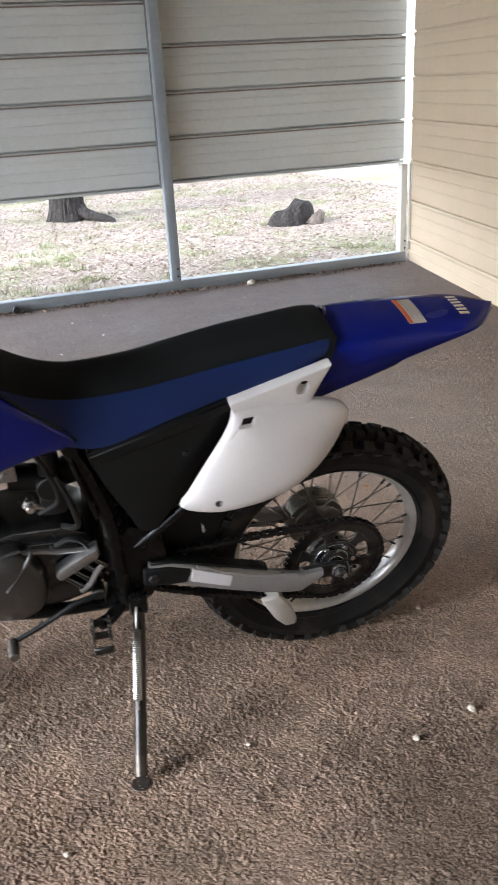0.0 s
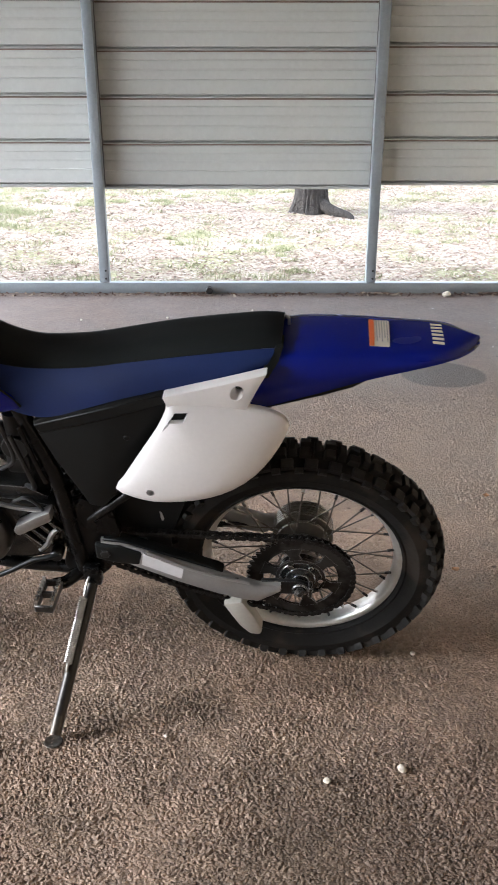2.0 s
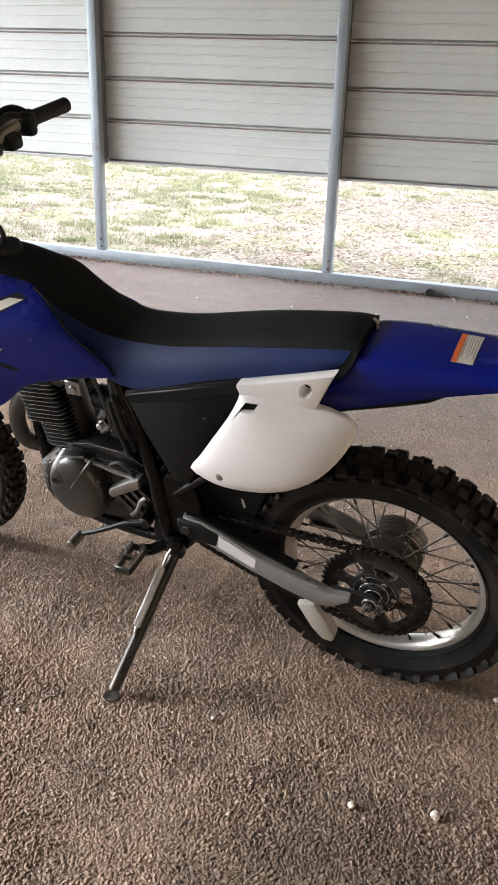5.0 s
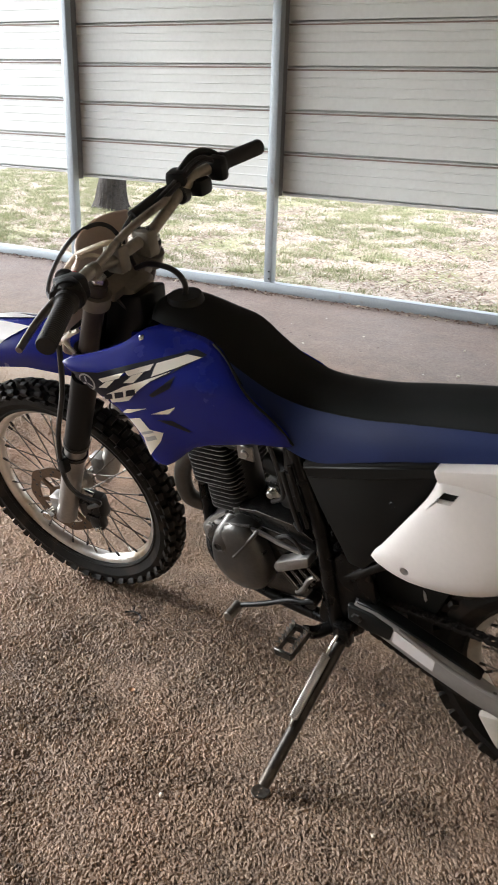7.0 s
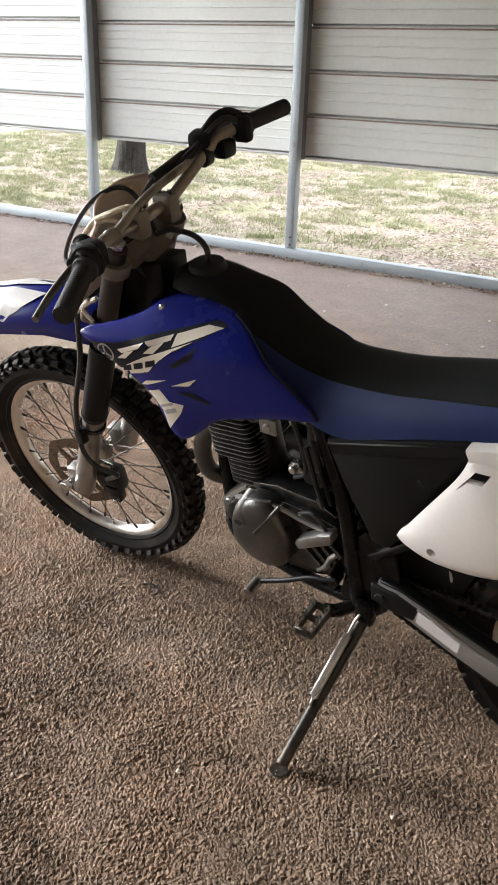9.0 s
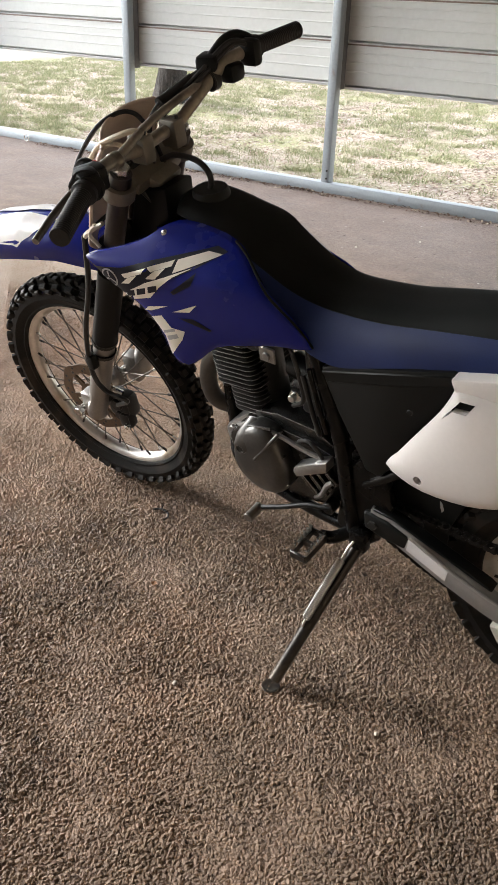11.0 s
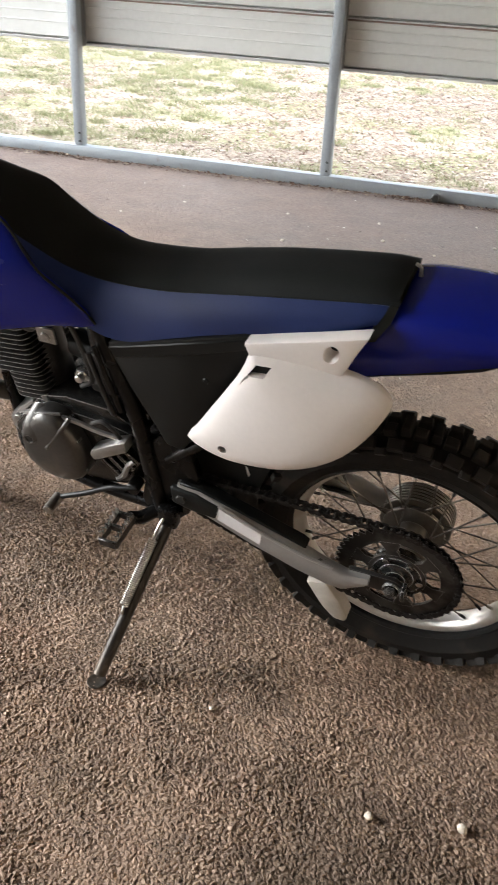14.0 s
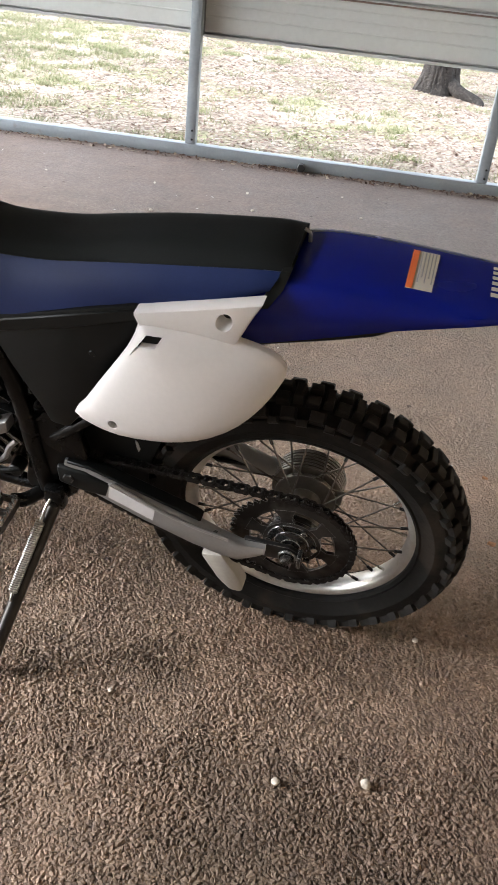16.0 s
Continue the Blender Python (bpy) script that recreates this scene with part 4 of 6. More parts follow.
for k in range(6):
    arm = prism([(0.040, -0.010), (0.086, -0.005), (0.086, 0.006), (0.040, 0.010)], 0.0555, 0.0605)
    arm.transform(Matrix.Translation(FA) @ Matrix.Rotation(-2 * math.pi * k / 6, 4, "Y") @ pose(0, 0, 0, 0, 12, 0))
    bms.append(arm)
part("brake_disc", moved(joined(*bms), TURNED), M_DISC, front, "rusty-edged steel brake disc", smooth=30)
for k in range(24):
    a = 2 * math.pi * (k + 0.5 * (k % 2)) / 24
    r = 0.089 if k % 2 else 0.1
    part("disc_hole", moved(along_y(FA[0] + r * math.cos(a), FA[2] + r * math.sin(a), 0.0598, 0.0608, 0.0045, 10, 0.0003), TURNED), M_CASEDARK, front)

# forks, clamps
FORK_TOP, FORK_BOT = Vector((1.022, 0, 1.05)), Vector((1.352, 0, 0.315))


def fork_at(t, y):
    p = FORK_TOP.lerp(FORK_BOT, t)
    return (p.x, y, p.z)


for y in (0.100, -0.100):
    fork = subthing("fork_leg", "telescopic fork leg with a black guard and silver slider")
    part("upper_tube", moved(shaft(fork_at(-0.03, y), fork_at(0.42, y), 0.0225, 20), TURNED), M_FORKTOP, fork, "dark bronzed upper fork tube")
    part("fork_boot", moved(tube([fork_at(0.30, y), fork_at(0.36, y), fork_at(0.60, y)], 0.031, 20, 4), TURNED), M_BLACKPL, fork, "black plastic fork guard")
    part("slider", moved(joined(shaft(fork_at(0.59, y), fork_at(0.97, y), 0.0275, 20), moved(box(0, 0, 0, 0.05, 0.04, 0.09, 0.008), Matrix.Translation(Vector(fork_at(0.97, y)) + Vector((0.012, -0.01 * (1 if y > 0 else -1), 0.02))))), TURNED), M_ALU, fork, "scuffed silver fork slider")
    for t in (0.585, 0.635):
        part("clamp_band", moved(shaft(fork_at(t, y), fork_at(t + 0.012, y), 0.0325, 20), TURNED), M_CASEDARK, fork)
    part("fork_cap", moved(shaft(fork_at(-0.05, y), fork_at(-0.028, y), 0.017, 6), TURNED), M_CHROME, fork)
part("front_axle", moved(joined(along_y(FA[0], FA[2], -0.125, 0.125, 0.010, 12), along_y(FA[0], FA[2], 0.115, 0.132, 0.016, 6)), TURNED), M_CHROME, bike)
for t, hgt in ((0.02, 0.03), (0.22, 0.036)):
    c = Vector(fork_at(t, 0))
    bm = box(0.0, 0, 0, 0.062, 0.15, hgt, 0.008)
    bm = joined(bm, shaft((0, 0.1, -hgt / 2), (0, 0.1, hgt / 2), 0.033, 24), shaft((0, -0.1, -hgt / 2), (0, -0.1, hgt / 2), 0.033, 24), box(-0.03, 0, 0, 0.05, 0.08, hgt * 0.9, 0.008))
    part("triple_clamp", moved(bm, TURNED @ Matrix.Translation(c) @ Matrix.Rotation(-RAKE, 4, "Y")), M_CLAMP if t < 0.1 else M_CASEDARK, bike, "cast aluminium fork clamp" if t < 0.1 else "")
cal = joined(box(1.262, 0.068, 0.372, 0.075, 0.05, 0.075, 0.014), box(1.245, 0.085, 0.335, 0.04, 0.035, 0.05, 0.01), along_y(1.262, 0.385, 0.08, 0.100, 0.018), along_y(1.262, 0.348, 0.08, 0.100, 0.014))
caliper = part("brake_caliper", moved(cal, TURNED), M_CASEDARK, bike, "dark front brake caliper")
part("caliper_bracket", moved(tube([(1.30, 0.088, 0.40), (1.275, 0.085, 0.43), (1.24, 0.08, 0.42)], 0.008, 8), TURNED), M_CHROME, caliper)
part("banjo_bolt", moved(along_y(1.235, 0.325, 0.09, 0.112, 0.008, 6), TURNED), M_CHROME, caliper)

# handlebar
BAR = [(0.925, -0.385, 1.190), (0.930, -0.30, 1.193), (0.940, -0.25, 1.191), (0.962, -0.19, 1.176), (0.985, -0.11, 1.122), (0.988, -0.06, 1.100), (0.985, 0.0, 1.096), (0.978, 0.06, 1.093), (0.968, 0.11, 1.102), (0.930, 0.19, 1.118), (0.905, 0.25, 1.112), (0.880, 0.30, 1.106), (0.835, 0.385, 1.096)]
bar = part("handlebar", tube(BAR, 0.0125, 14, 5), M_BAR, bike, "bare aluminium handlebar")
bar.location = (0.002, 0, 0.009)
part("crossbar", tube([(0.982, -0.160, 1.157), (0.984, 0.0, 1.132), (0.948, 0.147, 1.110)], 0.0085, 12, 4), M_BAR, bar)
part("crossbar_clamp", along_y(0.972, 1.153, -0.176, -0.156, 0.0205, 16), M_CASEDARK, bar)
part("crossbar_clamp", along_y(0.949, 1.109, 0.136, 0.158, 0.0165, 16), M_BAR, bar)
for y in (-0.045, 0.045):
    part("bar_clamp", box(0.985, y, 1.090, 0.048, 0.034, 0.058, 0.009), M_CLAMP, bar, "cast aluminium bar clamp")
    for dx in (-0.014, 0.014):
        part("bolt", shaft((0.985 + dx, y, 1.118), (0.985 + dx, y, 1.126), 0.005, 6), M_CASEDARK, bar)


def ribbed_grip(a, b, r):
    a, b = Vector(a), Vector(b)
    d = (b - a)
    n = 26
    up = d.normalized().orthogonal().normalized()
    sd = d.normalized().cross(up)
    rings = []
    for i in range(n * 2 + 1):
        t = i / (n * 2)
        q = r * (1.0 if i % 2 else 0.94)
        if t < 0.08:
            q = r * 1.28
        rings.append([a + d * t + (up * math.cos(2 * math.pi * k / 18) + sd * math.sin(2 * math.pi * k / 18)) * q for k in range(18)])
    return loft(rings)


part("grip", ribbed_grip((0.936, -0.262, 1.192), (0.924, -0.397, 1.190), 0.0175), M_GRIP, bar, "ribbed black rubber throttle grip")
part("grip", ribbed_grip((0.897, 0.268, 1.110), (0.829, 0.392, 1.095), 0.0180), M_GRIP, bar, "ribbed black rubber grip")
thr = part("throttle_housing", joined(moved(box(0, 0, 0, 0.046, 0.030, 0.054, 0.012), Matrix.Translation((0.930, -0.246, 1.188))), tube([(0.985, -0.175, 1.188), (0.975, -0.192, 1.206), (0.967, -0.212, 1.220), (0.958, -0.242, 1.222), (0.946, -0.268, 1.206), (0.936, -0.276, 1.184)], 0.0085, 10, 4)), M_BLACKPL, bar)
mas = part("master_cylinder", joined(moved(box(0, 0, 0, 0.046, 0.05, 0.036, 0.010), pose(0.985, -0.178, 1.183, 0, 0, 20)), moved(box(0, 0, 0, 0.04, 0.045, 0.038, 0.011), Matrix.Translation((0.950, -0.205, 1.160))), shaft((0.965, -0.21, 1.185), (0.955, -0.235, 1.188), 0.011, 12)), M_BLACKPL, bar, "black front brake master cylinder")
part("lever", tube([(0.985, -0.205, 1.186), (0.992, -0.24, 1.184), (0.985, -0.30, 1.182), (0.962, -0.375, 1.180)], (0.0075, 0.005), 8, 5), M_CASEDARK, mas, "brake lever")
part("adjuster", shaft((0.958, -0.212, 1.203), (0.968, -0.196, 1.203), 0.006, 10), M_CHROME, mas)
perch = part("lever_perch", joined(moved(box(0, 0, 0, 0.05, 0.045, 0.045, 0.01), pose(0.925, 0.222, 1.112, 0, 0, -20)), moved(box(0, 0, 0, 0.055, 0.05, 0.03, 0.008), pose(0.955, 0.205, 1.105, 0, 0, -20))), M_BLACKPL, bar)
part("lever", tube([(0.958, 0.225, 1.095), (0.958, 0.26, 1.086), (0.946, 0.315, 1.074), (0.924, 0.378, 1.060)], (0.0085, 0.0065), 10, 5), M_HUB, perch, "grey aluminium clutch lever")
part("lever_boot", ribbed_grip((0.985, 0.185, 1.106), (0.955, 0.242, 1.094), 0.0165), M_GRIP, perch, "ribbed rubber lever boot")
part("grip_flange", ribbed_grip((0.906, 0.252, 1.112), (0.899, 0.264, 1.111), 0.024), M_GRIP, bar)
part("switch_box", moved(box(0, 0, 0, 0.05, 0.04, 0.05, 0.01), pose(0.912, 0.246, 1.113, 0, 0, -24)), M_BLACKPL, bar)
part("kill_button", moved(along_y(0, 0, 0, 0.006, 0.006, 14), pose(0.935, 0.205, 1.128, 90, 0, 0)), M_RED, bar, "red stop button")

# number plate shell with its strap
shell = subthing("number_plate_shell", "faded off-white front number plate shell with straps")
rows_s = []
for i in range(9):
    v = i / 8
    z, x = 1.143 - 0.263 * v, 1.050 + 0.120 * v
    hw = 0.112 * (1 - 0.22 * abs(v - 0.4)) - (0.03 if i == 8 else 0) - (0.012 if i == 0 else 0)
    rows_s.append([(x + 0.045 - 0.040 * (abs(u) ** 2.4), hw * u, z - 0.012 * u * u - 0.014 * (u + 0.4) * (1 - 0.5 * v)) for u in [k / 7 for k in range(-7, 8)]])
so = part("shell", moved(loft(rows_s, cap=False, closed=False), TURNED), M_PINK, shell)
sm = so.modifiers.new("thickness", "SOLIDIFY")
sm.thickness = 0.004
for side in (-1, 1):
    part("shell_rim", moved(tube([r[-1 if side > 0 else 0] for r in rows_s], 0.0045, 8, 3), TURNED), M_PINK, shell)
part("shell_rim", moved(tube([p for p in rows_s[0][::2]], 0.0045, 8, 3), TURNED), M_PINK, shell)
part("strap", tube([(1.100, 0.092, 1.072), (1.064, 0.085, 1.108), (1.020, 0.080, 1.128), (0.984, 0.060, 1.138), (0.974, 0.040, 1.124), (0.980, 0.028, 1.104)], 0.0058, 8, 5), M_STRAP, shell, "pale rubber strap")
part("strap", tube([(1.064, 0.086, 1.102), (1.034, 0.078, 1.112), (1.012, 0.058, 1.102), (1.000, 0.036, 1.094)], 0.0050, 8, 5), M_STRAP, shell, "pale rubber strap")
part("meter_box", moved(box(1.055, 0.01, 1.040, 0.05, 0.09, 0.06, 0.012), TURNED), M_BLACKPL, shell)

# cables and hoses
CABLES = [
    [(0.930, -0.236, 1.214), (0.950, -0.212, 1.219), (0.975, -0.15, 1.180), (1.000, -0.10, 1.148), (1.016, -0.05, 1.125), (1.026, -0.02, 1.108), (1.01, 0.0, 1.02), (0.95, 0.02, 0.93)],
    [(0.932, -0.232, 1.220), (0.956, -0.206, 1.224), (0.984, -0.145, 1.184), (1.010, -0.10, 1.151), (1.026, -0.055, 1.126), (1.038, -0.025, 1.105), (1.02, -0.03, 1.0), (0.92, -0.03, 0.92)],
    [(0.990, -0.165, 1.186), (1.012, -0.125, 1.170), (1.022, -0.06, 1.150), (1.030, -0.01, 1.110), (1.06, 0.0, 1.06), (1.08, 0.04, 0.98), (1.13, 0.13, 0.92)],
    [(0.965, 0.185, 1.105), (1.08, 0.14, 1.03), (1.160, 0.10, 1.018), (1.140, 0.08, 1.075), (1.102, 0.04, 1.130), (1.082, -0.02, 1.136), (1.04, -0.03, 1.10), (0.98, -0.02, 0.98)],
    [(0.935, 0.20, 1.095), (1.02, 0.14, 1.05), (1.03, 0.06, 1.03), (0.98, 0.03, 0.96)],
    [(1.13, 0.13, 0.92), (1.150, 0.14, 0.80), (1.205, 0.145, 0.66), (1.235, 0.14, 0.53), (1.215, 0.13, 0.47), (1.16, 0.115, 0.45), (1.225, 0.10, 0.40)],
]
for k, pts in enumerate(CABLES):
    part("brake_hose" if k in (2, 5) else "control_cable", tube(pts, 0.0048 if k < 5 else 0.0065, 8, 8), M_CABLE, bike)
part("hose_boot", tube([(1.004, -0.138, 1.176), (1.012, -0.115, 1.166), (1.020, -0.080, 1.154), (1.023, -0.055, 1.147)], (0.007, 0.0125), 10, 3), M_GRIP, bike, "black rubber hose boot")
part("hose_clip", moved(box(0, 0, 0, 0.025, 0.022, 0.04, 0.005), Matrix.Translation((1.225, 0.138, 0.565))), M_BLACKPL, bike)
part("vent_hose", tube([(0.868, 0.0, 1.000), (0.857, 0.0, 1.045), (0.885, 0.0, 1.072), (0.945, 0.0, 1.075), (0.985, 0.0, 1.06)], 0.006, 10, 8), M_CABLE, bike, "black fuel cap vent hose")
part("cable_tag", joined(tube([(1.135, 0.128, 0.912), (1.105, 0.135, 0.936), (1.060, 0.128, 0.962)], 0.0055, 6, 5), tube([(1.088, 0.128, 0.902), (1.102, 0.136, 0.932), (1.078, 0.134, 0.958)], 0.0045, 6, 5)), M_DECALW, bike, "pale yellowed plastic cable tag")

# front fender
ff = []
for x, z, w, crown in ((1.03, 0.77, 0.035, 0.010), (1.10, 0.825, 0.05, 0.014), (1.20, 0.862, 0.066, 0.02), (1.32, 0.882, 0.082, 0.026), (1.45, 0.872, 0.092, 0.03), (1.58, 0.845, 0.088, 0.03), (1.68, 0.812, 0.07, 0.024), (1.745, 0.785, 0.04, 0.014), (1.765, 0.775, 0.012, 0.004)):
    ff.append([(x, w * u, z - crown * abs(u) ** 2.2 - (0.05 * abs(u) ** 8 if 1.1 < x < 1.7 else 0.01 * abs(u) ** 8)) for u in [k / 8 for k in range(-8, 9)]])
fbm = loft(ff, cap=False, closed=False)
ftree = BVHTree.FromBMesh(fbm)
fo = part("front_fender", moved(fbm, TURNED), M_BLUE, bike, "glossy blue front fender")
# white shapes carry the fender's graphics and a painted sky reflection together
for pts in ([(1.62, 0.062), (1.56, 0.078), (1.44, 0.084), (1.395, 0.070), (1.425, 0.062), (1.36, 0.050), (1.42, 0.038), (1.33, 0.022), (1.42, 0.010), (1.50, 0.004), (1.62, 0.020)], [(1.62, -0.062), (1.56, -0.078), (1.44, -0.084), (1.395, -0.070), (1.425, -0.062), (1.36, -0.050), (1.42, -0.038), (1.33, -0.022), (1.42, -0.010), (1.50, -0.004), (1.62, -0.020)]):
    bm = bmesh.new()
    bm.faces.new([bm.verts.new((x, y, 0)) for x, y in pts])
    bmesh.ops.triangulate(bm, faces=bm.faces)
    for _ in range(3):
        bmesh.ops.subdivide_edges(bm, edges=bm.edges, cuts=1, use_grid_fill=True)
    bmesh.ops.triangulate(bm, faces=bm.faces)
    for v in bm.verts:
        h = ftree.ray_cast(Vector((v.co.x, v.co.y, 2)), Vector((0, 0, -1)))
        v.co.z = (h[0].z if h[0] else 0.85) + 0.003
    part("fender_white", moved(bm, TURNED), M_LABEL, fo)
fm = fo.modifiers.new("thickness", "SOLIDIFY")
fm.thickness, fm.offset = 0.004, -1


# seat: black top and navy sides over one set of sections
def seat_section(x, top, cw, cz, bw, bz):
    return dict(x=x, top=top, cw=cw, cz=cz, bw=bw, bz=bz)


SECT = [seat_section(*q) for q in (
    (0.038, 0.954, 0.070, 0.942, 0.084, 0.915), (0.075, 0.959, 0.072, 0.940, 0.090, 0.904), (0.15, 0.951, 0.073, 0.930, 0.096, 0.884), (0.25, 0.936, 0.074, 0.915, 0.101, 0.862), (0.34, 0.916, 0.073, 0.899, 0.104, 0.838),
    (0.42, 0.899, 0.071, 0.884, 0.107, 0.812), (0.50, 0.889, 0.069, 0.877, 0.109, 0.788), (0.56, 0.889, 0.068, 0.878, 0.112, 0.80), (0.62, 0.904, 0.071, 0.894, 0.112, 0.836), (0.68, 0.936, 0.075, 0.926, 0.108, 0.878), (0.735, 0.970, 0.080, 0.960, 0.100, 0.920),
    (0.80, 0.999, 0.080, 0.974, 0.084, 0.962), (0.86, 1.014, 0.074, 0.986, 0.078, 0.976), (0.905, 1.014, 0.060, 0.984, 0.064, 0.974), (0.925, 1.003, 0.042, 0.976, 0.046, 0.966))]


def top_ring(s):
    p = []
    for k in range(-8, 9):
        u = k / 8
        p.append((s["x"], s["cw"] * u, s["cz"] + (s["top"] - s["cz"]) * (1 - abs(u) ** 3.2)))
    return p + [(s["x"], s["cw"] * 0.8, s["bz"] + 0.004), (s["x"], -s["cw"] * 0.8, s["bz"] + 0.004)]


def resample(rows, n=5):
    """Smooth sections between the given ones."""
    cols = list(zip(*rows))
    cols = [curve_points(c, n) for c in cols]
    return [list(r) for r in zip(*cols)]


seat = part("seat", loft(resample([top_ring(s) for s in SECT])), M_SEATBLACK, bike, "matt black seat cover with navy sides")
for sgn, nm in ((1, "seat_side"), (-1, "seat_side")):
    rows = []
    for s in SECT[:12]:
        r = []
        for t in (0, 0.12, 0.35, 0.6, 0.85, 1.0):
            w = s["cw"] + (s["bw"] - s["cw"]) * t ** 0.8 + 0.004
            z = s["cz"] + (s["bz"] - s["cz"]) * t
            r.append((s["x"] + (0.010 + 0.014 * t) * max(0, 1 - (s["x"] - 0.038) / 0.12), sgn * (w + 0.004 * math.sin(math.pi * t)), z + (0.001 if sgn > 0 else -0.010 * (1 - t))))
        r += [(s["x"] + 0.024 * max(0, 1 - (s["x"] - 0.038) / 0.12), sgn * (s["bw"] - 0.02), s["bz"]), (s["x"], sgn * (s["cw"] - 0.012), s["cz"] - 0.006)]
        rows.append(r)
    part(nm, loft(resample(rows, 4)), M_SEATBLUE, seat, "navy vinyl seat side")
part("seat_seam", tube([(s["x"], s["cw"] + 0.0025, s["cz"] + 0.001) for s in SECT[1:12]], 0.0016, 6, 5), M_SEATBLACK, seat)

# fuel tank and its shrouds
tk = []
for x, hw, zb, zt in ((0.54, 0.06, 0.80, 0.845), (0.62, 0.075, 0.80, 0.865), (0.70, 0.09, 0.80, 0.90), (0.78, 0.10, 0.80, 0.935), (0.86, 0.10, 0.81, 0.955), (0.93, 0.085, 0.84, 0.950), (0.985, 0.07, 0.87, 0.935)):
    tk.append([(x, hw * u, z) for u, z in ((-0.8, zb), (-1, zb + 0.03), (-1, zt - 0.04), (-0.7, zt), (0, zt + 0.004), (0.7, zt), (1, zt - 0.04), (1, zb + 0.03), (0.8, zb), (0, zb - 0.01))])
tank = part("fuel_tank", loft(resample(tk, 3)), M_BLUE, bike, "blue fuel tank with shrouds and pale graphics")
part("filler_neck", joined(shaft((0.862, 0, 0.95), (0.862, 0, 1.018), 0.034, 28), tube([(0.862, 0, 1.004), (0.862, 0, 1.016), (0.862, 0, 1.022)], (0.040, 0.034), 28, 3)), M_BLACKPL, tank, "black fuel cap")


def shroud_y(x, z):
    return 0.118 + 0.150 * max(0, x - 0.56) - 0.95 * max(0, z - 0.92)


SHROUD = [(1.058, 0.916), (1.040, 0.900), (0.985, 0.858), (0.942, 0.828), (0.905, 0.785), (0.887, 0.730), (0.872, 0.702), (0.846, 0.700), (0.812, 0.724), (0.765, 0.764), (0.700, 0.782), (0.620, 0.800), (0.553, 0.810), (0.589, 0.855), (0.641, 0.907),
          (0.697, 0.955), (0.735, 0.975), (0.790, 0.986), (0.850, 0.991), (0.893, 0.985), (0.925, 0.964), (0.965, 0.947), (1.010, 0.934), (1.050, 0.925)]
bm = pillow(SHROUD, shroud_y, 0.010, 0.014, 2)
tree = BVHTree.FromBMesh(bm)
shroud = part("shroud", bm, M_BLUE, tank, "glossy blue radiator-style shroud", smooth=50)
part("shroud", pillow([(x, z - 0.75 * max(0, z - 0.86)) for x, z in SHROUD], lambda x, z: 0.02 - shroud_y(x, z), 0.010, 0.014, 2), M_BLUE, tank, smooth=50)


def decal(name, outline, tr, mat, parent, lift=0.0008, side=1, label=""):
    """A thin sticker laid on a shell, in x and z."""
    bm = bmesh.new()
    vs = [bm.verts.new((x, 0, z)) for x, z in outline]
    bm.faces.new(vs)
    bmesh.ops.triangulate(bm, faces=bm.faces)
    for _ in range(2):
        bmesh.ops.subdivide_edges(bm, edges=bm.edges, cuts=1, use_grid_fill=True)
    bmesh.ops.triangulate(bm, faces=bm.faces)
    for v in bm.verts:
        h = tr.ray_cast(Vector((v.co.x, side * 1.0, v.co.z)), Vector((0, -side, 0)))
        v.co.y = (h[0].y if h[0] else side * 0.15) + side * lift
    top = list(bm.faces)
    ext = bmesh.ops.extrude_face_region(bm, geom=top)
    for g in ext["geom"]:
        if isinstance(g, bmesh.types.BMVert):
            g.co.y += side * 0.0002
    return part(name, bm, mat, parent, label)


decal("black_flash", [(1.036, 0.904), (0.96, 0.914), (0.89, 0.936), (0.76, 0.970), (0.735, 0.964), (0.79, 0.935), (0.85, 0.905), (0.904, 0.890), (0.972, 0.852), (1.010, 0.880)], tree, M_DECALK, shroud, 0.0009)
decal("dark_flash", [(0.845, 0.882), (0.784, 0.930), (0.794, 0.905), (0.839, 0.877)], tree, M_DECALK, shroud, 0.0009)
# the model mark, as plain leaning bars
for outline in ([(0.962, 0.900), (0.899, 0.923), (0.910, 0.910), (0.953, 0.893)], [(0.945, 0.896), (0.922, 0.904), (0.946, 0.882), (0.968, 0.878)], [(0.896, 0.925), (0.838, 0.943), (0.843, 0.932), (0.887, 0.917)],
                [(0.880, 0.919), (0.856, 0.927), (0.878, 0.904), (0.901, 0.901)], [(0.832, 0.944), (0.774, 0.962), (0.792, 0.946), (0.742, 0.960), (0.838, 0.921), (0.826, 0.935)],
                [(0.972, 0.848), (0.953, 0.864), (0.929, 0.873), (0.903, 0.892), (0.842, 0.917), (0.794, 0.936), (0.837, 0.914), (0.870, 0.888), (0.897, 0.860), (0.961, 0.840)]):
    decal("mark_bar", outline, tree, M_DECALW, shroud, 0.0019)
for k in range(3):
    x, z = 0.962 - 0.0305 * k, 0.848 + 0.0108 * k
    decal("number_bar", [(x, z), (x - 0.024, z + 0.008), (x - 0.026, z + 0.022), (x - 0.003, z + 0.0145)], tree, M_DECALK, shroud, 0.0027)
decal("pale_flash", [(0.912, 0.810), (0.881, 0.821), (0.862, 0.796), (0.829, 0.794), (0.840, 0.771), (0.880, 0.722), (0.884, 0.770)], tree, M_DECALW, shroud, 0.0012, label="off-white decal panel")
decal("print_bar", [(0.885, 0.784), (0.852, 0.797), (0.853, 0.790), (0.886, 0.777)], tree, M_PRINT, shroud, 0.0022)
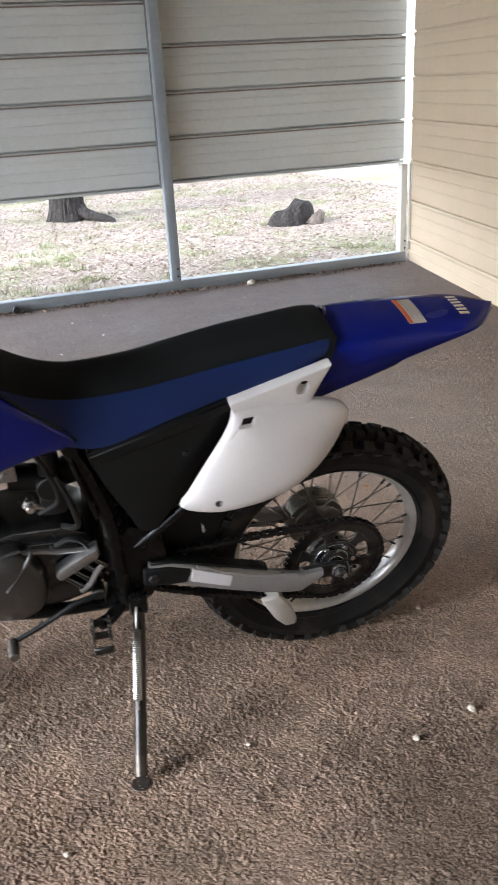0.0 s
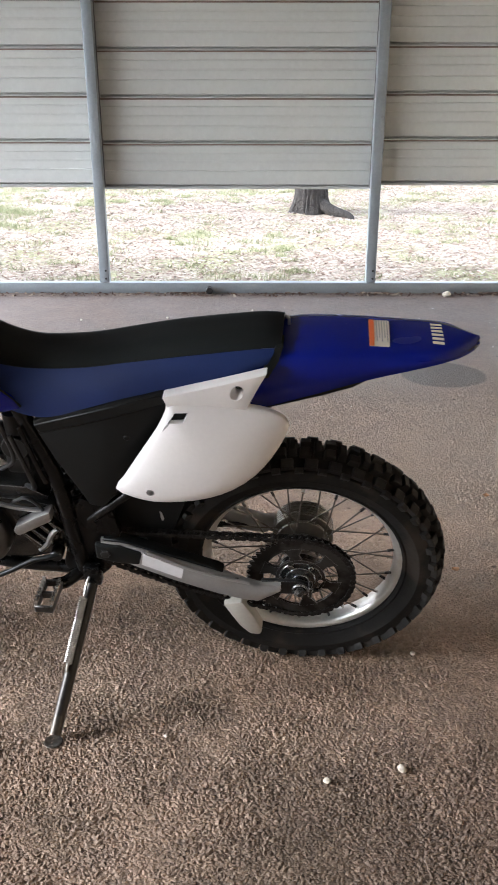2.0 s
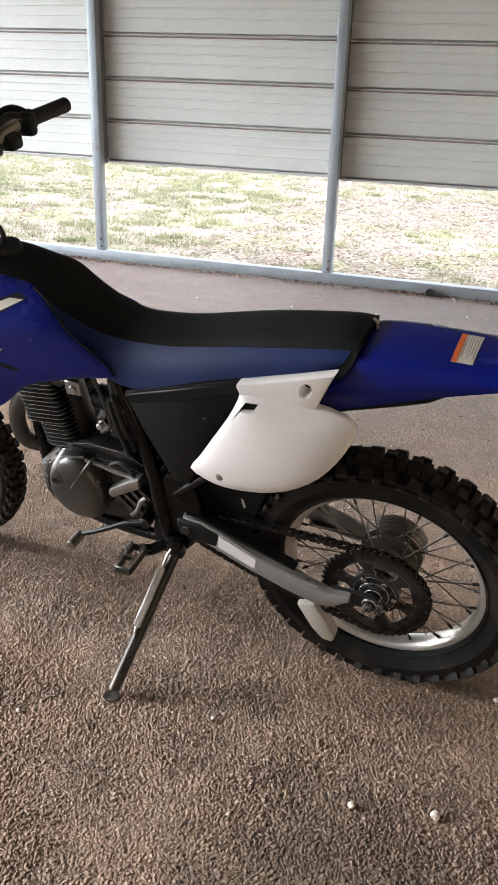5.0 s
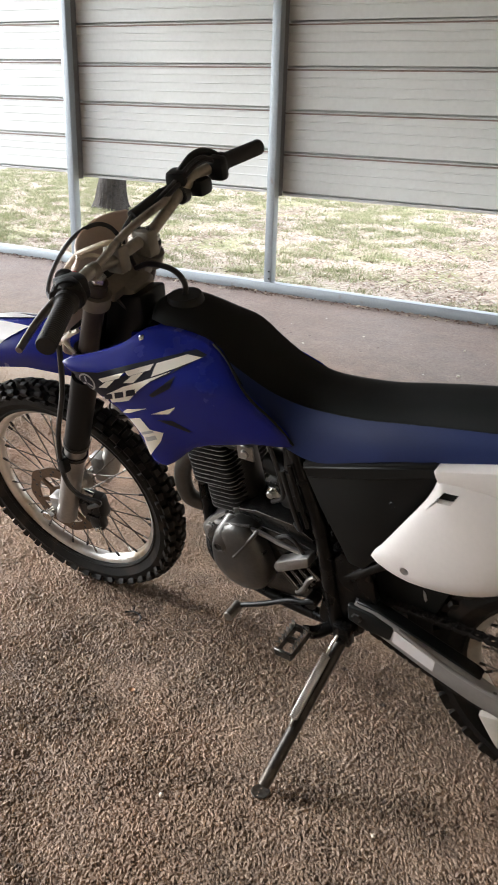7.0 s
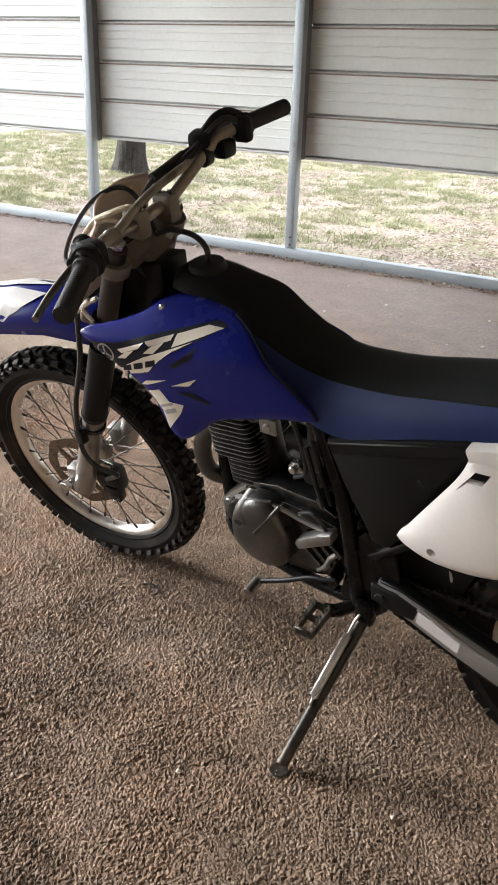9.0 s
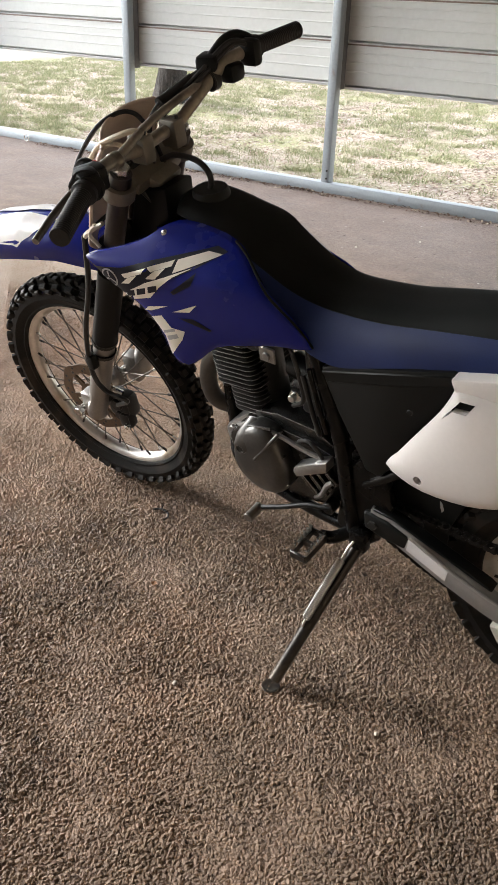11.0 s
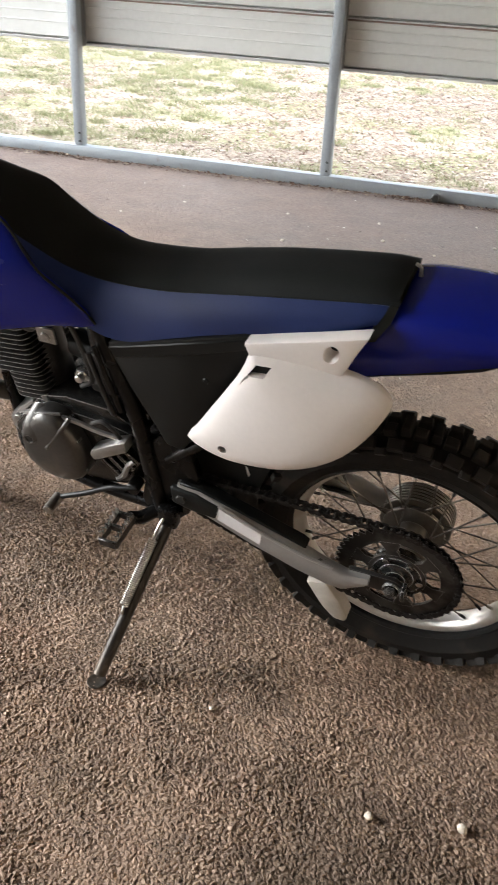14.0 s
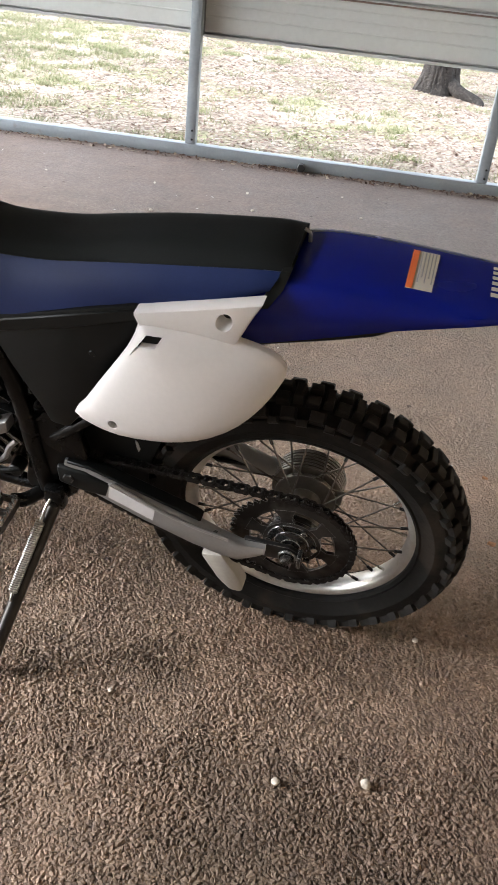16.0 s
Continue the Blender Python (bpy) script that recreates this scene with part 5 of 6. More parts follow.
decal("print_bar", [(0.879, 0.772), (0.850, 0.784), (0.847, 0.775), (0.876, 0.762)], tree, M_PRINT, shroud, 0.0022)
decal("pale_flash", [(0.849, 0.836), (0.807, 0.844), (0.787, 0.864)], tree, M_DECALW, shroud, 0.0012)
decal("pale_flash", [(0.927, 0.822), (0.910, 0.836), (0.858, 0.848), (0.906, 0.827)], tree, M_DECALW, shroud, 0.0012)
decal("dark_flash", [(0.838, 0.824), (0.768, 0.806), (0.762, 0.811), (0.803, 0.829)], tree, M_DECALK, shroud, 0.0009)
em = [(0.996 + 0.021 * math.cos(2 * math.pi * k / 24), 0.886 + 0.021 * math.sin(2 * math.pi * k / 24)) for k in range(24)]
decal("emblem_disc", em, tree, M_PRINT, shroud, 0.0022)
decal("emblem_disc", [(0.996 + (x - 0.996) * 0.82, 0.886 + (z - 0.886) * 0.82) for x, z in em], tree, M_DECALK, shroud, 0.0027)
for k in range(3):
    a = math.pi / 2 + 2 * math.pi * k / 3
    u, v = (math.cos(a), math.sin(a)), (-math.sin(a), math.cos(a))
    decal("emblem_bar", [(0.996 + u[0] * r + v[0] * w, 0.886 + u[1] * r + v[1] * w) for r, w in ((0.002, -0.002), (0.016, -0.002), (0.016, 0.002), (0.002, 0.002))], tree, M_PRINT, shroud, 0.0032)
# black strip added to draw the dark gap between shroud and seat
gap_pts = [(x - 0.0015, z + 0.001) for x, z in ((0.553, 0.810), (0.589, 0.855), (0.641, 0.907), (0.697, 0.955), (0.735, 0.975))]
part("shroud_gap_strip", tube([(x, shroud_y(x, z) - 0.007, z) for x, z in gap_pts], 0.0027, 8, 4), M_SEATBLACK, shroud, "black strip drawn for the dark gap against the seat")
part("shroud_bolt", joined(along_y(0.889, 0.972, 0.100, 0.121, 0.0075, 18), along_y(0.889, 0.972, 0.116, 0.1235, 0.0045, 6)), M_CHROME, shroud)

# rear fender
rf = []
for x, w, zt, zb in ((0.120, 0.070, 0.905, 0.800), (0.085, 0.076, 0.915, 0.808), (0.03, 0.083, 0.934, 0.832), (-0.04, 0.084, 0.940, 0.858), (-0.12, 0.080, 0.941, 0.885), (-0.19, 0.077, 0.940, 0.905), (-0.25, 0.073, 0.939, 0.921), (-0.285, 0.060, 0.938, 0.926), (-0.315, 0.034, 0.937, 0.929), (-0.338, 0.006, 0.936, 0.931)):
    ring = []
    for k in range(-6, 7):
        u = k / 6
        ring.append((x, w * u * 0.93, zt + 0.006 * (1 - u * u) - 0.004 * abs(u) ** 8))
    ring = [(x, -w * 1.08, zb), (x, -w * 1.04, (zb + zt) / 2), (x, -w, zt - 0.012)] + ring + [(x, w, zt - 0.012), (x, w * 1.04, (zb + zt) / 2), (x, w * 1.08, zb)]
    rf.append(ring)
rbm = loft(resample(rf, 3), cap=False, closed=False)
rtree = BVHTree.FromBMesh(rbm)
ro = part("rear_fender", rbm, M_BLUE, bike, "glossy blue rear fender with a warning sticker", smooth=50)
rm = ro.modifiers.new("thickness", "SOLIDIFY")
rm.thickness, rm.offset = 0.004, -1


def top_decal(name, outline, mat, lift, label=""):
    """A sticker on the fender's top, in x and y."""
    bm = bmesh.new()
    bm.faces.new([bm.verts.new((x, y, 0)) for x, y in outline])
    bmesh.ops.triangulate(bm, faces=bm.faces)
    for _ in range(2):
        bmesh.ops.subdivide_edges(bm, edges=bm.edges, cuts=1)
    for v in bm.verts:
        h = rtree.ray_cast(Vector((v.co.x, v.co.y, 2)), Vector((0, 0, -1)))
        v.co.z = (h[0].z if h[0] else 0.94) + lift
    bmesh.ops.triangulate(bm, faces=bm.faces)
    return part(name, bm, mat, ro, label)


top_decal("sticker", [(-0.127, -0.040), (-0.167, -0.040), (-0.165, 0.056), (-0.127, 0.056)], M_DECALW, 0.0012, "white and orange warning sticker")
top_decal("sticker_band", [(-0.127, -0.040), (-0.137, -0.040), (-0.1365, 0.056), (-0.127, 0.056)], M_ORANGE, 0.0022)
for k in range(5):
    x = -0.141 - 0.005 * k
    top_decal("print_bar", [(x, -0.04), (x - 0.0018, -0.04), (x - 0.0018, 0.042 - 0.012 * (k % 2)), (x, 0.042 - 0.012 * (k % 2))], M_PRINT, 0.0022)
for k in range(6):
    y = -0.036 + 0.0135 * k
    top_decal("mark_bar", [(-0.246, y), (-0.268, y + 0.001), (-0.268, y + 0.0095), (-0.246, y + 0.0085)], M_DECALW, 0.0014)
part("fender_liner", prism([(0.10, 0.791), (0.05, 0.809), (-0.04, 0.838), (-0.10, 0.860), (-0.13, 0.880), (-0.13, 0.892), (-0.12, 0.890), (-0.04, 0.866), (0.05, 0.835), (0.10, 0.825)], -0.070, 0.075, 0.003, 1), M_BLACKPL, ro)
gapm = prism([(0.034, 0.946), (0.048, 0.945), (0.057, 0.930), (0.070, 0.904), (0.074, 0.888), (0.060, 0.892), (0.042, 0.920)], 0, 1, 0.0)
for v in gapm.verts:
    v.co.y = 0.076 + 0.40 * (0.945 - v.co.z) if v.co.y > 0.5 else 0.03
part("seat_gap", gapm, M_SEATBLACK, bike, smooth=0)
part("seat_clip", tube([(0.036, -0.02, 0.962), (0.028, -0.02, 0.956), (0.027, -0.019, 0.942)], 0.003, 8), M_ALU, bike)


# white side plates
def carved(bm, *tools):
    """The mesh with the tools' volumes cut out of it."""
    obs = []
    for b in (bm,) + tools:
        bmesh.ops.recalc_face_normals(b, faces=b.faces)
        me = bpy.data.meshes.new("carving")
        b.to_mesh(me)
        b.free()
        obs.append(new("carving", me))
    for o in obs[1:]:
        md = obs[0].modifiers.new("cut", "BOOLEAN")
        md.operation, md.object, md.solver, md.use_self = "DIFFERENCE", o, "EXACT", True
    bpy.context.view_layer.update()
    me = bpy.data.meshes.new_from_object(obs[0].evaluated_get(bpy.context.evaluated_depsgraph_get()))
    out = bmesh.new()
    out.from_mesh(me)
    meshes = [o.data for o in obs] + [me]
    for o in obs:
        bpy.data.objects.remove(o)
    for m in meshes:
        bpy.data.meshes.remove(m)
    return out


def plate_y(x, z):
    return 0.131 + 0.031 * min(1, max(0, (0.81 - z) / 0.17)) + 0.012 * math.sin(math.pi * min(1, max(0, (x + 0.02) / 0.4))) - 0.62 * max(0, z - 0.816) - 0.06 * max(0, 0.05 - x)


LOBE = [(0.369, 0.627), (0.335, 0.611), (0.290, 0.604), (0.230, 0.611), (0.175, 0.624), (0.128, 0.646), (0.085, 0.682), (0.050, 0.730), (0.026, 0.778), (0.018, 0.806), (0.030, 0.824), (0.062, 0.836), (0.098, 0.842), (0.150, 0.850), (0.205, 0.850), (0.249, 0.846), (0.258, 0.826), (0.275, 0.790), (0.318, 0.715), (0.352, 0.655)]
TAB = [(0.262, 0.859), (0.155, 0.890), (0.060, 0.920), (0.078, 0.885), (0.100, 0.836), (0.16, 0.830), (0.249, 0.824)]
for s in (1, -1):
    lobe = pillow([(x - 0.002 * min(1, max(0, (0.80 - z) / 0.17)), z + 0.023 * min(1, max(0, (0.80 - z) / 0.17))) for x, z in LOBE], lambda x, z: s * plate_y(x, z), 0.016, 0.012, 2)
    tab = prism(TAB, s * 0.100, s * 0.130, 0.004, 2)
    both = lobe
    if s > 0:
        win = prism([(0.247, 0.813), (0.237, 0.831), (0.210, 0.833), (0.220, 0.816)], 0.09, 0.19)
        ramp = loft([[(0.238, 0.117, 0.829), (0.247, 0.117, 0.810), (0.247, 0.20, 0.810), (0.238, 0.20, 0.829)], [(0.259, 0.1345, 0.799), (0.264, 0.1345, 0.790), (0.264, 0.20, 0.790), (0.259, 0.20, 0.799)]])
        scoop = tube([(0.112, 0.112, 0.889), (0.114, 0.120, 0.884), (0.120, 0.138, 0.868)], (0.0128, 0.0125), 20, straight=True)
        both = carved(joined(lobe, tab), win, ramp, scoop, along_y(0.292, 0.657, 0.152, 0.20, 0.0085, 24, 0.0005))
    sp = part("side_plate", both, M_WHITE, bike, "off-white plastic number side plate", smooth=35)
    if s > 0:
        # black plug just behind the cut imitates the vent's shaded inside
        vent = [(0.252, 0.806), (0.241, 0.834), (0.206, 0.837), (0.217, 0.809)]
        part("vent_shade_plug", loft([[(x, 0.112, z) for x, z in vent], [(x, plate_y(x, z) - 0.001, z) for x, z in vent]]), M_BLACKPL, sp, "black plug standing in for the shade inside the vent")
        part("bolt", along_y(0.1125, 0.8885, 0.104, 0.1225, 0.0098, 18, 0.001), M_BLACKPL, sp)
        part("bolt", along_y(0.292, 0.657, 0.148, 0.157, 0.0075, 18, 0.001), M_CASEDARK, sp)

# black side panel and air box
PANEL = [(0.536, 0.776), (0.515, 0.786), (0.40, 0.818), (0.262, 0.862), (0.240, 0.830), (0.30, 0.74), (0.352, 0.652), (0.385, 0.590), (0.412, 0.552), (0.446, 0.556), (0.464, 0.60), (0.503, 0.68), (0.528, 0.745)]
for s in (1, -1):
    pb = prism(PANEL, s * 0.070, s * 0.113, 0.006, 2)
    pn = part("side_panel", pb, M_BLACKPL, bike, "satin black plastic side panel")
    if s > 0:
        part("panel_step", prism([(0.533, 0.770), (0.40, 0.812), (0.264, 0.855), (0.252, 0.838), (0.38, 0.792), (0.520, 0.750)], 0.112, 0.117, 0.002, 1), M_BLACKPL, pn)
        part("bolt", along_y(0.345, 0.745, 0.11, 0.1145, 0.007, 14), M_BLACKPL, pn)
part("air_box", prism([(0.50, 0.78), (0.12, 0.86), (0.12, 0.78), (0.20, 0.68), (0.32, 0.55), (0.47, 0.52)], -0.07, 0.07, 0.012), M_BLACKPL, bike)
part("inner_mudguard", prism([(0.37, 0.60), (0.335, 0.62), (0.315, 0.52), (0.322, 0.42), (0.35, 0.34), (0.365, 0.34), (0.345, 0.43), (0.345, 0.52)], -0.055, 0.055, 0.003, 1), M_BLACKPL, bike, "black rubber mud flap")

# added black sheet, makes the space behind the frame tube read dark
part("dark_filler", prism([(0.575, 0.79), (0.53, 0.80), (0.44, 0.66), (0.345, 0.56), (0.345, 0.40), (0.47, 0.36), (0.50, 0.44), (0.505, 0.56)], -0.004, 0.010, 0.003, 1), M_BLACKPL, bike, "black filler sheet added for the dark space before the air box")
part("mud_flap", prism([(0.46, 0.44), (0.46, 0.52), (0.40, 0.56), (0.36, 0.63), (0.215, 0.63), (0.232, 0.57), (0.262, 0.49), (0.285, 0.43), (0.285, 0.385), (0.345, 0.372), (0.40, 0.40)], 0.056, 0.061, 0.001, 1), M_BLACKPL, bike, "black plastic splash flap")

part("cable_tie", prism([(0.306, 0.502), (0.301, 0.498), (0.297, 0.480), (0.301, 0.472), (0.304, 0.482)], 0.0605, 0.0625, 0.0004, 1), M_PRINT, bike, "torn pale sticker end on the mud flap")

# frame tubes
FRAME = [
    ([(0.572, 0.085, 0.800), (0.534, 0.096, 0.695), (0.508, 0.100, 0.590), (0.497, 0.100, 0.450), (0.487, 0.098, 0.350)], 0.0175),
    ([(0.572, -0.085, 0.800), (0.534, -0.096, 0.695), (0.508, -0.100, 0.590), (0.497, -0.100, 0.450), (0.487, -0.098, 0.350)], 0.0175),
    ([(0.98, 0.0, 0.90), (0.80, 0.0, 0.86), (0.60, 0.03, 0.82), (0.35, 0.07, 0.83), (0.10, 0.08, 0.87)], 0.015),
    ([(0.60, -0.03, 0.82), (0.35, -0.07, 0.83), (0.10, -0.08, 0.87)], 0.013),
    ([(1.00, 0.0, 0.90), (0.955, 0.0, 0.78), (0.905, 0.0, 0.62), (0.880, 0.02, 0.44), (0.84, 0.06, 0.365), (0.70, 0.075, 0.335), (0.55, 0.085, 0.335), (0.485, 0.09, 0.35)], 0.0155),
    ([(0.880, -0.02, 0.44), (0.84, -0.06, 0.365), (0.70, -0.075, 0.335), (0.55, -0.085, 0.335), (0.485, -0.09, 0.35)], 0.0155),
    ([(0.455, 0.095, 0.500), (0.40, 0.100, 0.55), (0.30, 0.098, 0.64), (0.18, 0.090, 0.76)], 0.0115),
    ([(0.455, -0.095, 0.500), (0.40, -0.100, 0.55), (0.30, -0.098, 0.64), (0.18, -0.090, 0.76)], 0.0115),
    ([(0.565, 0.112, 0.760), (0.548, 0.116, 0.69), (0.530, 0.118, 0.62)], 0.005),
]
for pts, r in FRAME:
    part("frame_tube", tube(pts, r, 14, 6), M_FRAME, bike)
part("head_cover", prism([(1.042, 1.005), (0.948, 1.020), (0.952, 0.960), (0.985, 0.905), (1.060, 0.875), (1.085, 0.900)], -0.042, 0.042, 0.008), M_BLACKPL, bike, "black plastic cover round the steering head")
part("steering_head", shaft(fork_at(0.03, 0), fork_at(0.24, 0), 0.031, 24), M_FRAME, bike)
for s in (1, -1):
    pv = part("pivot_plate", prism([(0.523, 0.50), (0.465, 0.565), (0.405, 0.535), (0.390, 0.470), (0.402, 0.405), (0.425, 0.350), (0.455, 0.318), (0.518, 0.298), (0.535, 0.36), (0.520, 0.42)], s * 0.078, s * 0.102, 0.006), M_FRAME, bike, "black frame pivot plate")
    if s > 0:
        part("pivot_bolt", along_y(0.425, 0.420, 0.10, 0.126, 0.012, 6), M_CASEDARK, pv)

# swingarm
for s in (1, -1):
    secs = []
    for x, z, h, w, y in ((0.440, 0.423, 0.056, 0.034, 0.088), (0.39, 0.412, 0.062, 0.034, 0.092), (0.28, 0.372, 0.066, 0.034, 0.098), (0.18, 0.338, 0.064, 0.032, 0.102), (0.12, 0.320, 0.056, 0.030, 0.104), (0.088, 0.313, 0.050, 0.028, 0.104), (0.055, 0.325, 0.030, 0.024, 0.105), (0.036, 0.333, 0.018, 0.020, 0.106)):
        c = 0.007
        secs.append([(x - 0.006, s * (y + 0.010 + dy * w / 2), z + 0.005 + dz) for dy, dz in ((-1, -h / 2 + c), (-0.6, -h / 2), (0.6, -h / 2), (1, -h / 2 + c), (1, h / 2 - c), (0.6, h / 2), (-0.6, h / 2), (-1, h / 2 - c))])
    sw = part("swingarm", loft(secs), M_SWING, bike, "grey painted steel swingarm", smooth=50)
    if s > 0:
        part("axle_plate", prism([(0.075, 0.347), (-0.015, 0.349), (-0.034, 0.340), (-0.034, 0.318), (-0.015, 0.308), (0.07, 0.304)], 0.098, 0.109, 0.003), M_CASEDARK, sw, "dark axle plate")
        part("chain_slider", prism([(0.448, 0.448), (0.388, 0.444), (0.338, 0.428), (0.350, 0.388), (0.40, 0.390), (0.448, 0.402)], 0.108, 0.1225, 0.006, 3), M_BLACKPL, sw, "black plastic chain slider")
        part("swingarm_label", prism([(0.338, 0.430), (0.249, 0.389), (0.255, 0.356), (0.344, 0.395)], 0.118, 0.1262, 0.0005, 1), M_LABEL, sw, "blank pale label on the swingarm")
        part("chain_rub_strip", prism([(0.43, 0.457), (0.384, 0.453), (0.274, 0.415), (0.174, 0.380), (0.160, 0.370), (0.174, 0.368), (0.274, 0.403), (0.384, 0.441), (0.43, 0.445)], 0.084, 0.1125, 0.002, 1), M_BLACKPL, sw, "glossy black plastic rub strip")
        part("weld_ridge", tube([(0.33, 0.122, 0.433), (0.24, 0.126, 0.393), (0.17, 0.129, 0.373), (0.10, 0.130, 0.360)], 0.004, 8), M_SWING, sw)
        part("chain_adjuster", joined(box(-0.038, 0.112, 0.329, 0.010, 0.024, 0.034, 0.003), shaft((-0.03, 0.112, 0.329), (-0.058, 0.112, 0.329), 0.004, 10), along_y(-0.014, 0.328, 0.110, 0.117, 0.019, 20)), M_CASE, sw)
part("swingarm_bridge", box(0.365, 0, 0.395, 0.05, 0.16, 0.05, 0.008), M_SWING, bike)
part("torque_rod", tube([(0.20, -0.085, 0.335), (0.10, -0.108, 0.315), (-0.02, -0.112, 0.270)], 0.006, 8), M_CASEDARK, bike)
part("chain_guide", prism([(0.168, 0.245), (0.122, 0.256), (0.094, 0.208), (0.074, 0.162), (0.078, 0.142), (0.104, 0.142), (0.130, 0.172), (0.150, 0.210)], 0.062, 0.098, 0.006), M_GUIDE, bike, "clouded off-white plastic chain guide")
# chain, link by link, round the rear sprocket and the front one
CS, CR = (0.500, 0.415), 0.030
path = []
RR = 0.122
dx, dz = CS[0] - RA[0], CS[1] - RA[2]
dist, ang = math.hypot(dx, dz), math.atan2(dz, dx)
off = math.acos((RR - CR) / dist)
a0, a1 = ang + off, ang - off
rear_arc = [a0 + (2 * math.pi - 2 * off) * k / 80 for k in range(81)]
for a in rear_arc:
    path.append(Vector((RA[0] + RR * math.cos(a), 0.073, RA[2] + RR * math.sin(a))))
sag = 0.020
p_end, q_start = path[-1], Vector((CS[0] + CR * math.cos(a1), 0.073, CS[1] + CR * math.sin(a1)))
for k in range(1, 30):
    p = p_end.lerp(q_start, k / 30)
    p.z -= sag * math.sin(math.pi * k / 30)
    path.append(p)
for k in range(21):
    a = a1 + 2 * off * k / 20
    path.append(Vector((CS[0] + CR * math.cos(a), 0.073, CS[1] + CR * math.sin(a))))
q_end = path[-1]
for k in range(1, 30):
    path.append(q_end.lerp(path[0], k / 30))
chain = subthing("drive_chain", "oily dark drive chain")
total = [0.0]
loop = path + [path[0]]
for a, b in zip(loop, loop[1:]):
    total.append(total[-1] + (b - a).length)
pitch = 0.0159
nl = int(total[-1] / pitch)


def at_length(d):
    d %= total[-1]
    i = max(0, int(np.searchsorted(total, d)) - 1)
    t = (d - total[i]) / max(1e-9, total[i + 1] - total[i])
    return loop[i].lerp(loop[i + 1], t)


def link_mesh(wide):
    o = []
    for k in range(9):
        a = math.pi / 2 + math.pi * k / 8
        o.append((-0.008 + 0.0065 * math.cos(a), 0.0065 * math.sin(a)))
    o.append((0.0, -0.0048))
    for k in range(9):
        a = -math.pi / 2 + math.pi * k / 8
        o.append((0.008 + 0.0065 * math.cos(a), 0.0065 * math.sin(a)))
    o.append((0.0, 0.0048))
    y = 0.0085 if wide else 0.006
    b = joined(prism(o, y - 0.002, y), prism(o, -y, -y + 0.002), along_y(0.008, 0, -0.0095, 0.0095, 0.004, 8, 0.0005), along_y(-0.008, 0, -0.0095, 0.0095, 0.004, 8, 0.0005))
    me = bpy.data.meshes.new("chain_link")
    b.to_mesh(me)
    b.free()
    me.materials.append(M_CHAIN)
    return me


lm = (link_mesh(False), link_mesh(True))
for k in range(nl):
    a, b = at_length(k * total[-1] / nl), at_length((k + 1) * total[-1] / nl)
    ob = new("chain_link", lm[k % 2])
    ob.parent = chain
    d = b - a
    ob.matrix_local = Matrix.Translation((a + b) / 2) @ Matrix.Rotation(-math.atan2(d.z, d.x), 4, "Y")

# engine
engine = subthing("engine", "air-cooled single-cylinder engine with grey cases")
part("crankcase", prism([(0.845, 0.460), (0.80, 0.512), (0.76, 0.533), (0.70, 0.543), (0.60, 0.538), (0.535, 0.522), (0.515, 0.440), (0.54, 0.375), (0.62, 0.350), (0.74, 0.345), (0.81, 0.380), (0.845, 0.420)], -0.105, 0.085, 0.014), M_CASE, engine, "grey aluminium crankcase")
part("case_seam", tube([(0.800, 0.088, 0.508), (0.763, 0.098, 0.527), (0.703, 0.102, 0.540), (0.656, 0.102, 0.538), (0.622, 0.102, 0.530), (0.588, 0.101, 0.525), (0.545, 0.100, 0.522)], 0.0055, 8, 4), M_CAST, engine, "bright worn case seam")
for p, q in (((0.735, 0.05, 0.565), (0.728, 0.098, 0.535)), ((0.692, 0.05, 0.572), (0.672, 0.100, 0.540)), ((0.640, 0.05, 0.572), (0.628, 0.100, 0.533)), ((0.815, 0.03, 0.515), (0.785, 0.090, 0.518)), ((0.845, 0.02, 0.480), (0.825, 0.078, 0.478))):
    part("bolt", along_y(q[0], q[2], q[1] - 0.010, q[1] - 0.001, 0.0055, 6, 0.001), M_CASE, engine)
part("case_deck", prism([(0.80, 0.512), (0.76, 0.552), (0.70, 0.566), (0.60, 0.562), (0.55, 0.535), (0.56, 0.52), (0.75, 0.52)], -0.09, 0.070, 0.010), M_CASE, engine)
part("front_boss", joined(prism([(0.872, 0.455), (0.835, 0.492), (0.792, 0.528), (0.785, 0.500), (0.815, 0.451), (0.850, 0.402), (0.868, 0.420)], -0.07, 0.066, 0.010), along_y(0.838, 0.462, 0.05, 0.076, 0.013, 16)), M_CAST, engine, "silver cast front boss")
COVER = [(p.x, p.y) for p in curve_points([(x, z, 0) for x, z in [(0.803, 0.452), (0.797, 0.405), (0.762, 0.372), (0.715, 0.362), (0.672, 0.378), (0.648, 0.420), (0.650, 0.470), (0.668, 0.515), (0.692, 0.547), (0.735, 0.550), (0.772, 0.522), (0.794, 0.488)]], 4, True)]
gc = part("generator_cover", loft([[(0.722 + (x - 0.722) * k, y, 0.452 + (z - 0.452) * k) for x, z in COVER] for k, y in ((1.0, 0.078), (1.0, 0.104), (0.985, 0.112), (0.945, 0.119), (0.885, 0.1245), (0.80, 0.128), (0.60, 0.131), (0.30, 0.1325))]), M_COVER, engine, "smooth rounded grey generator cover", smooth=60)
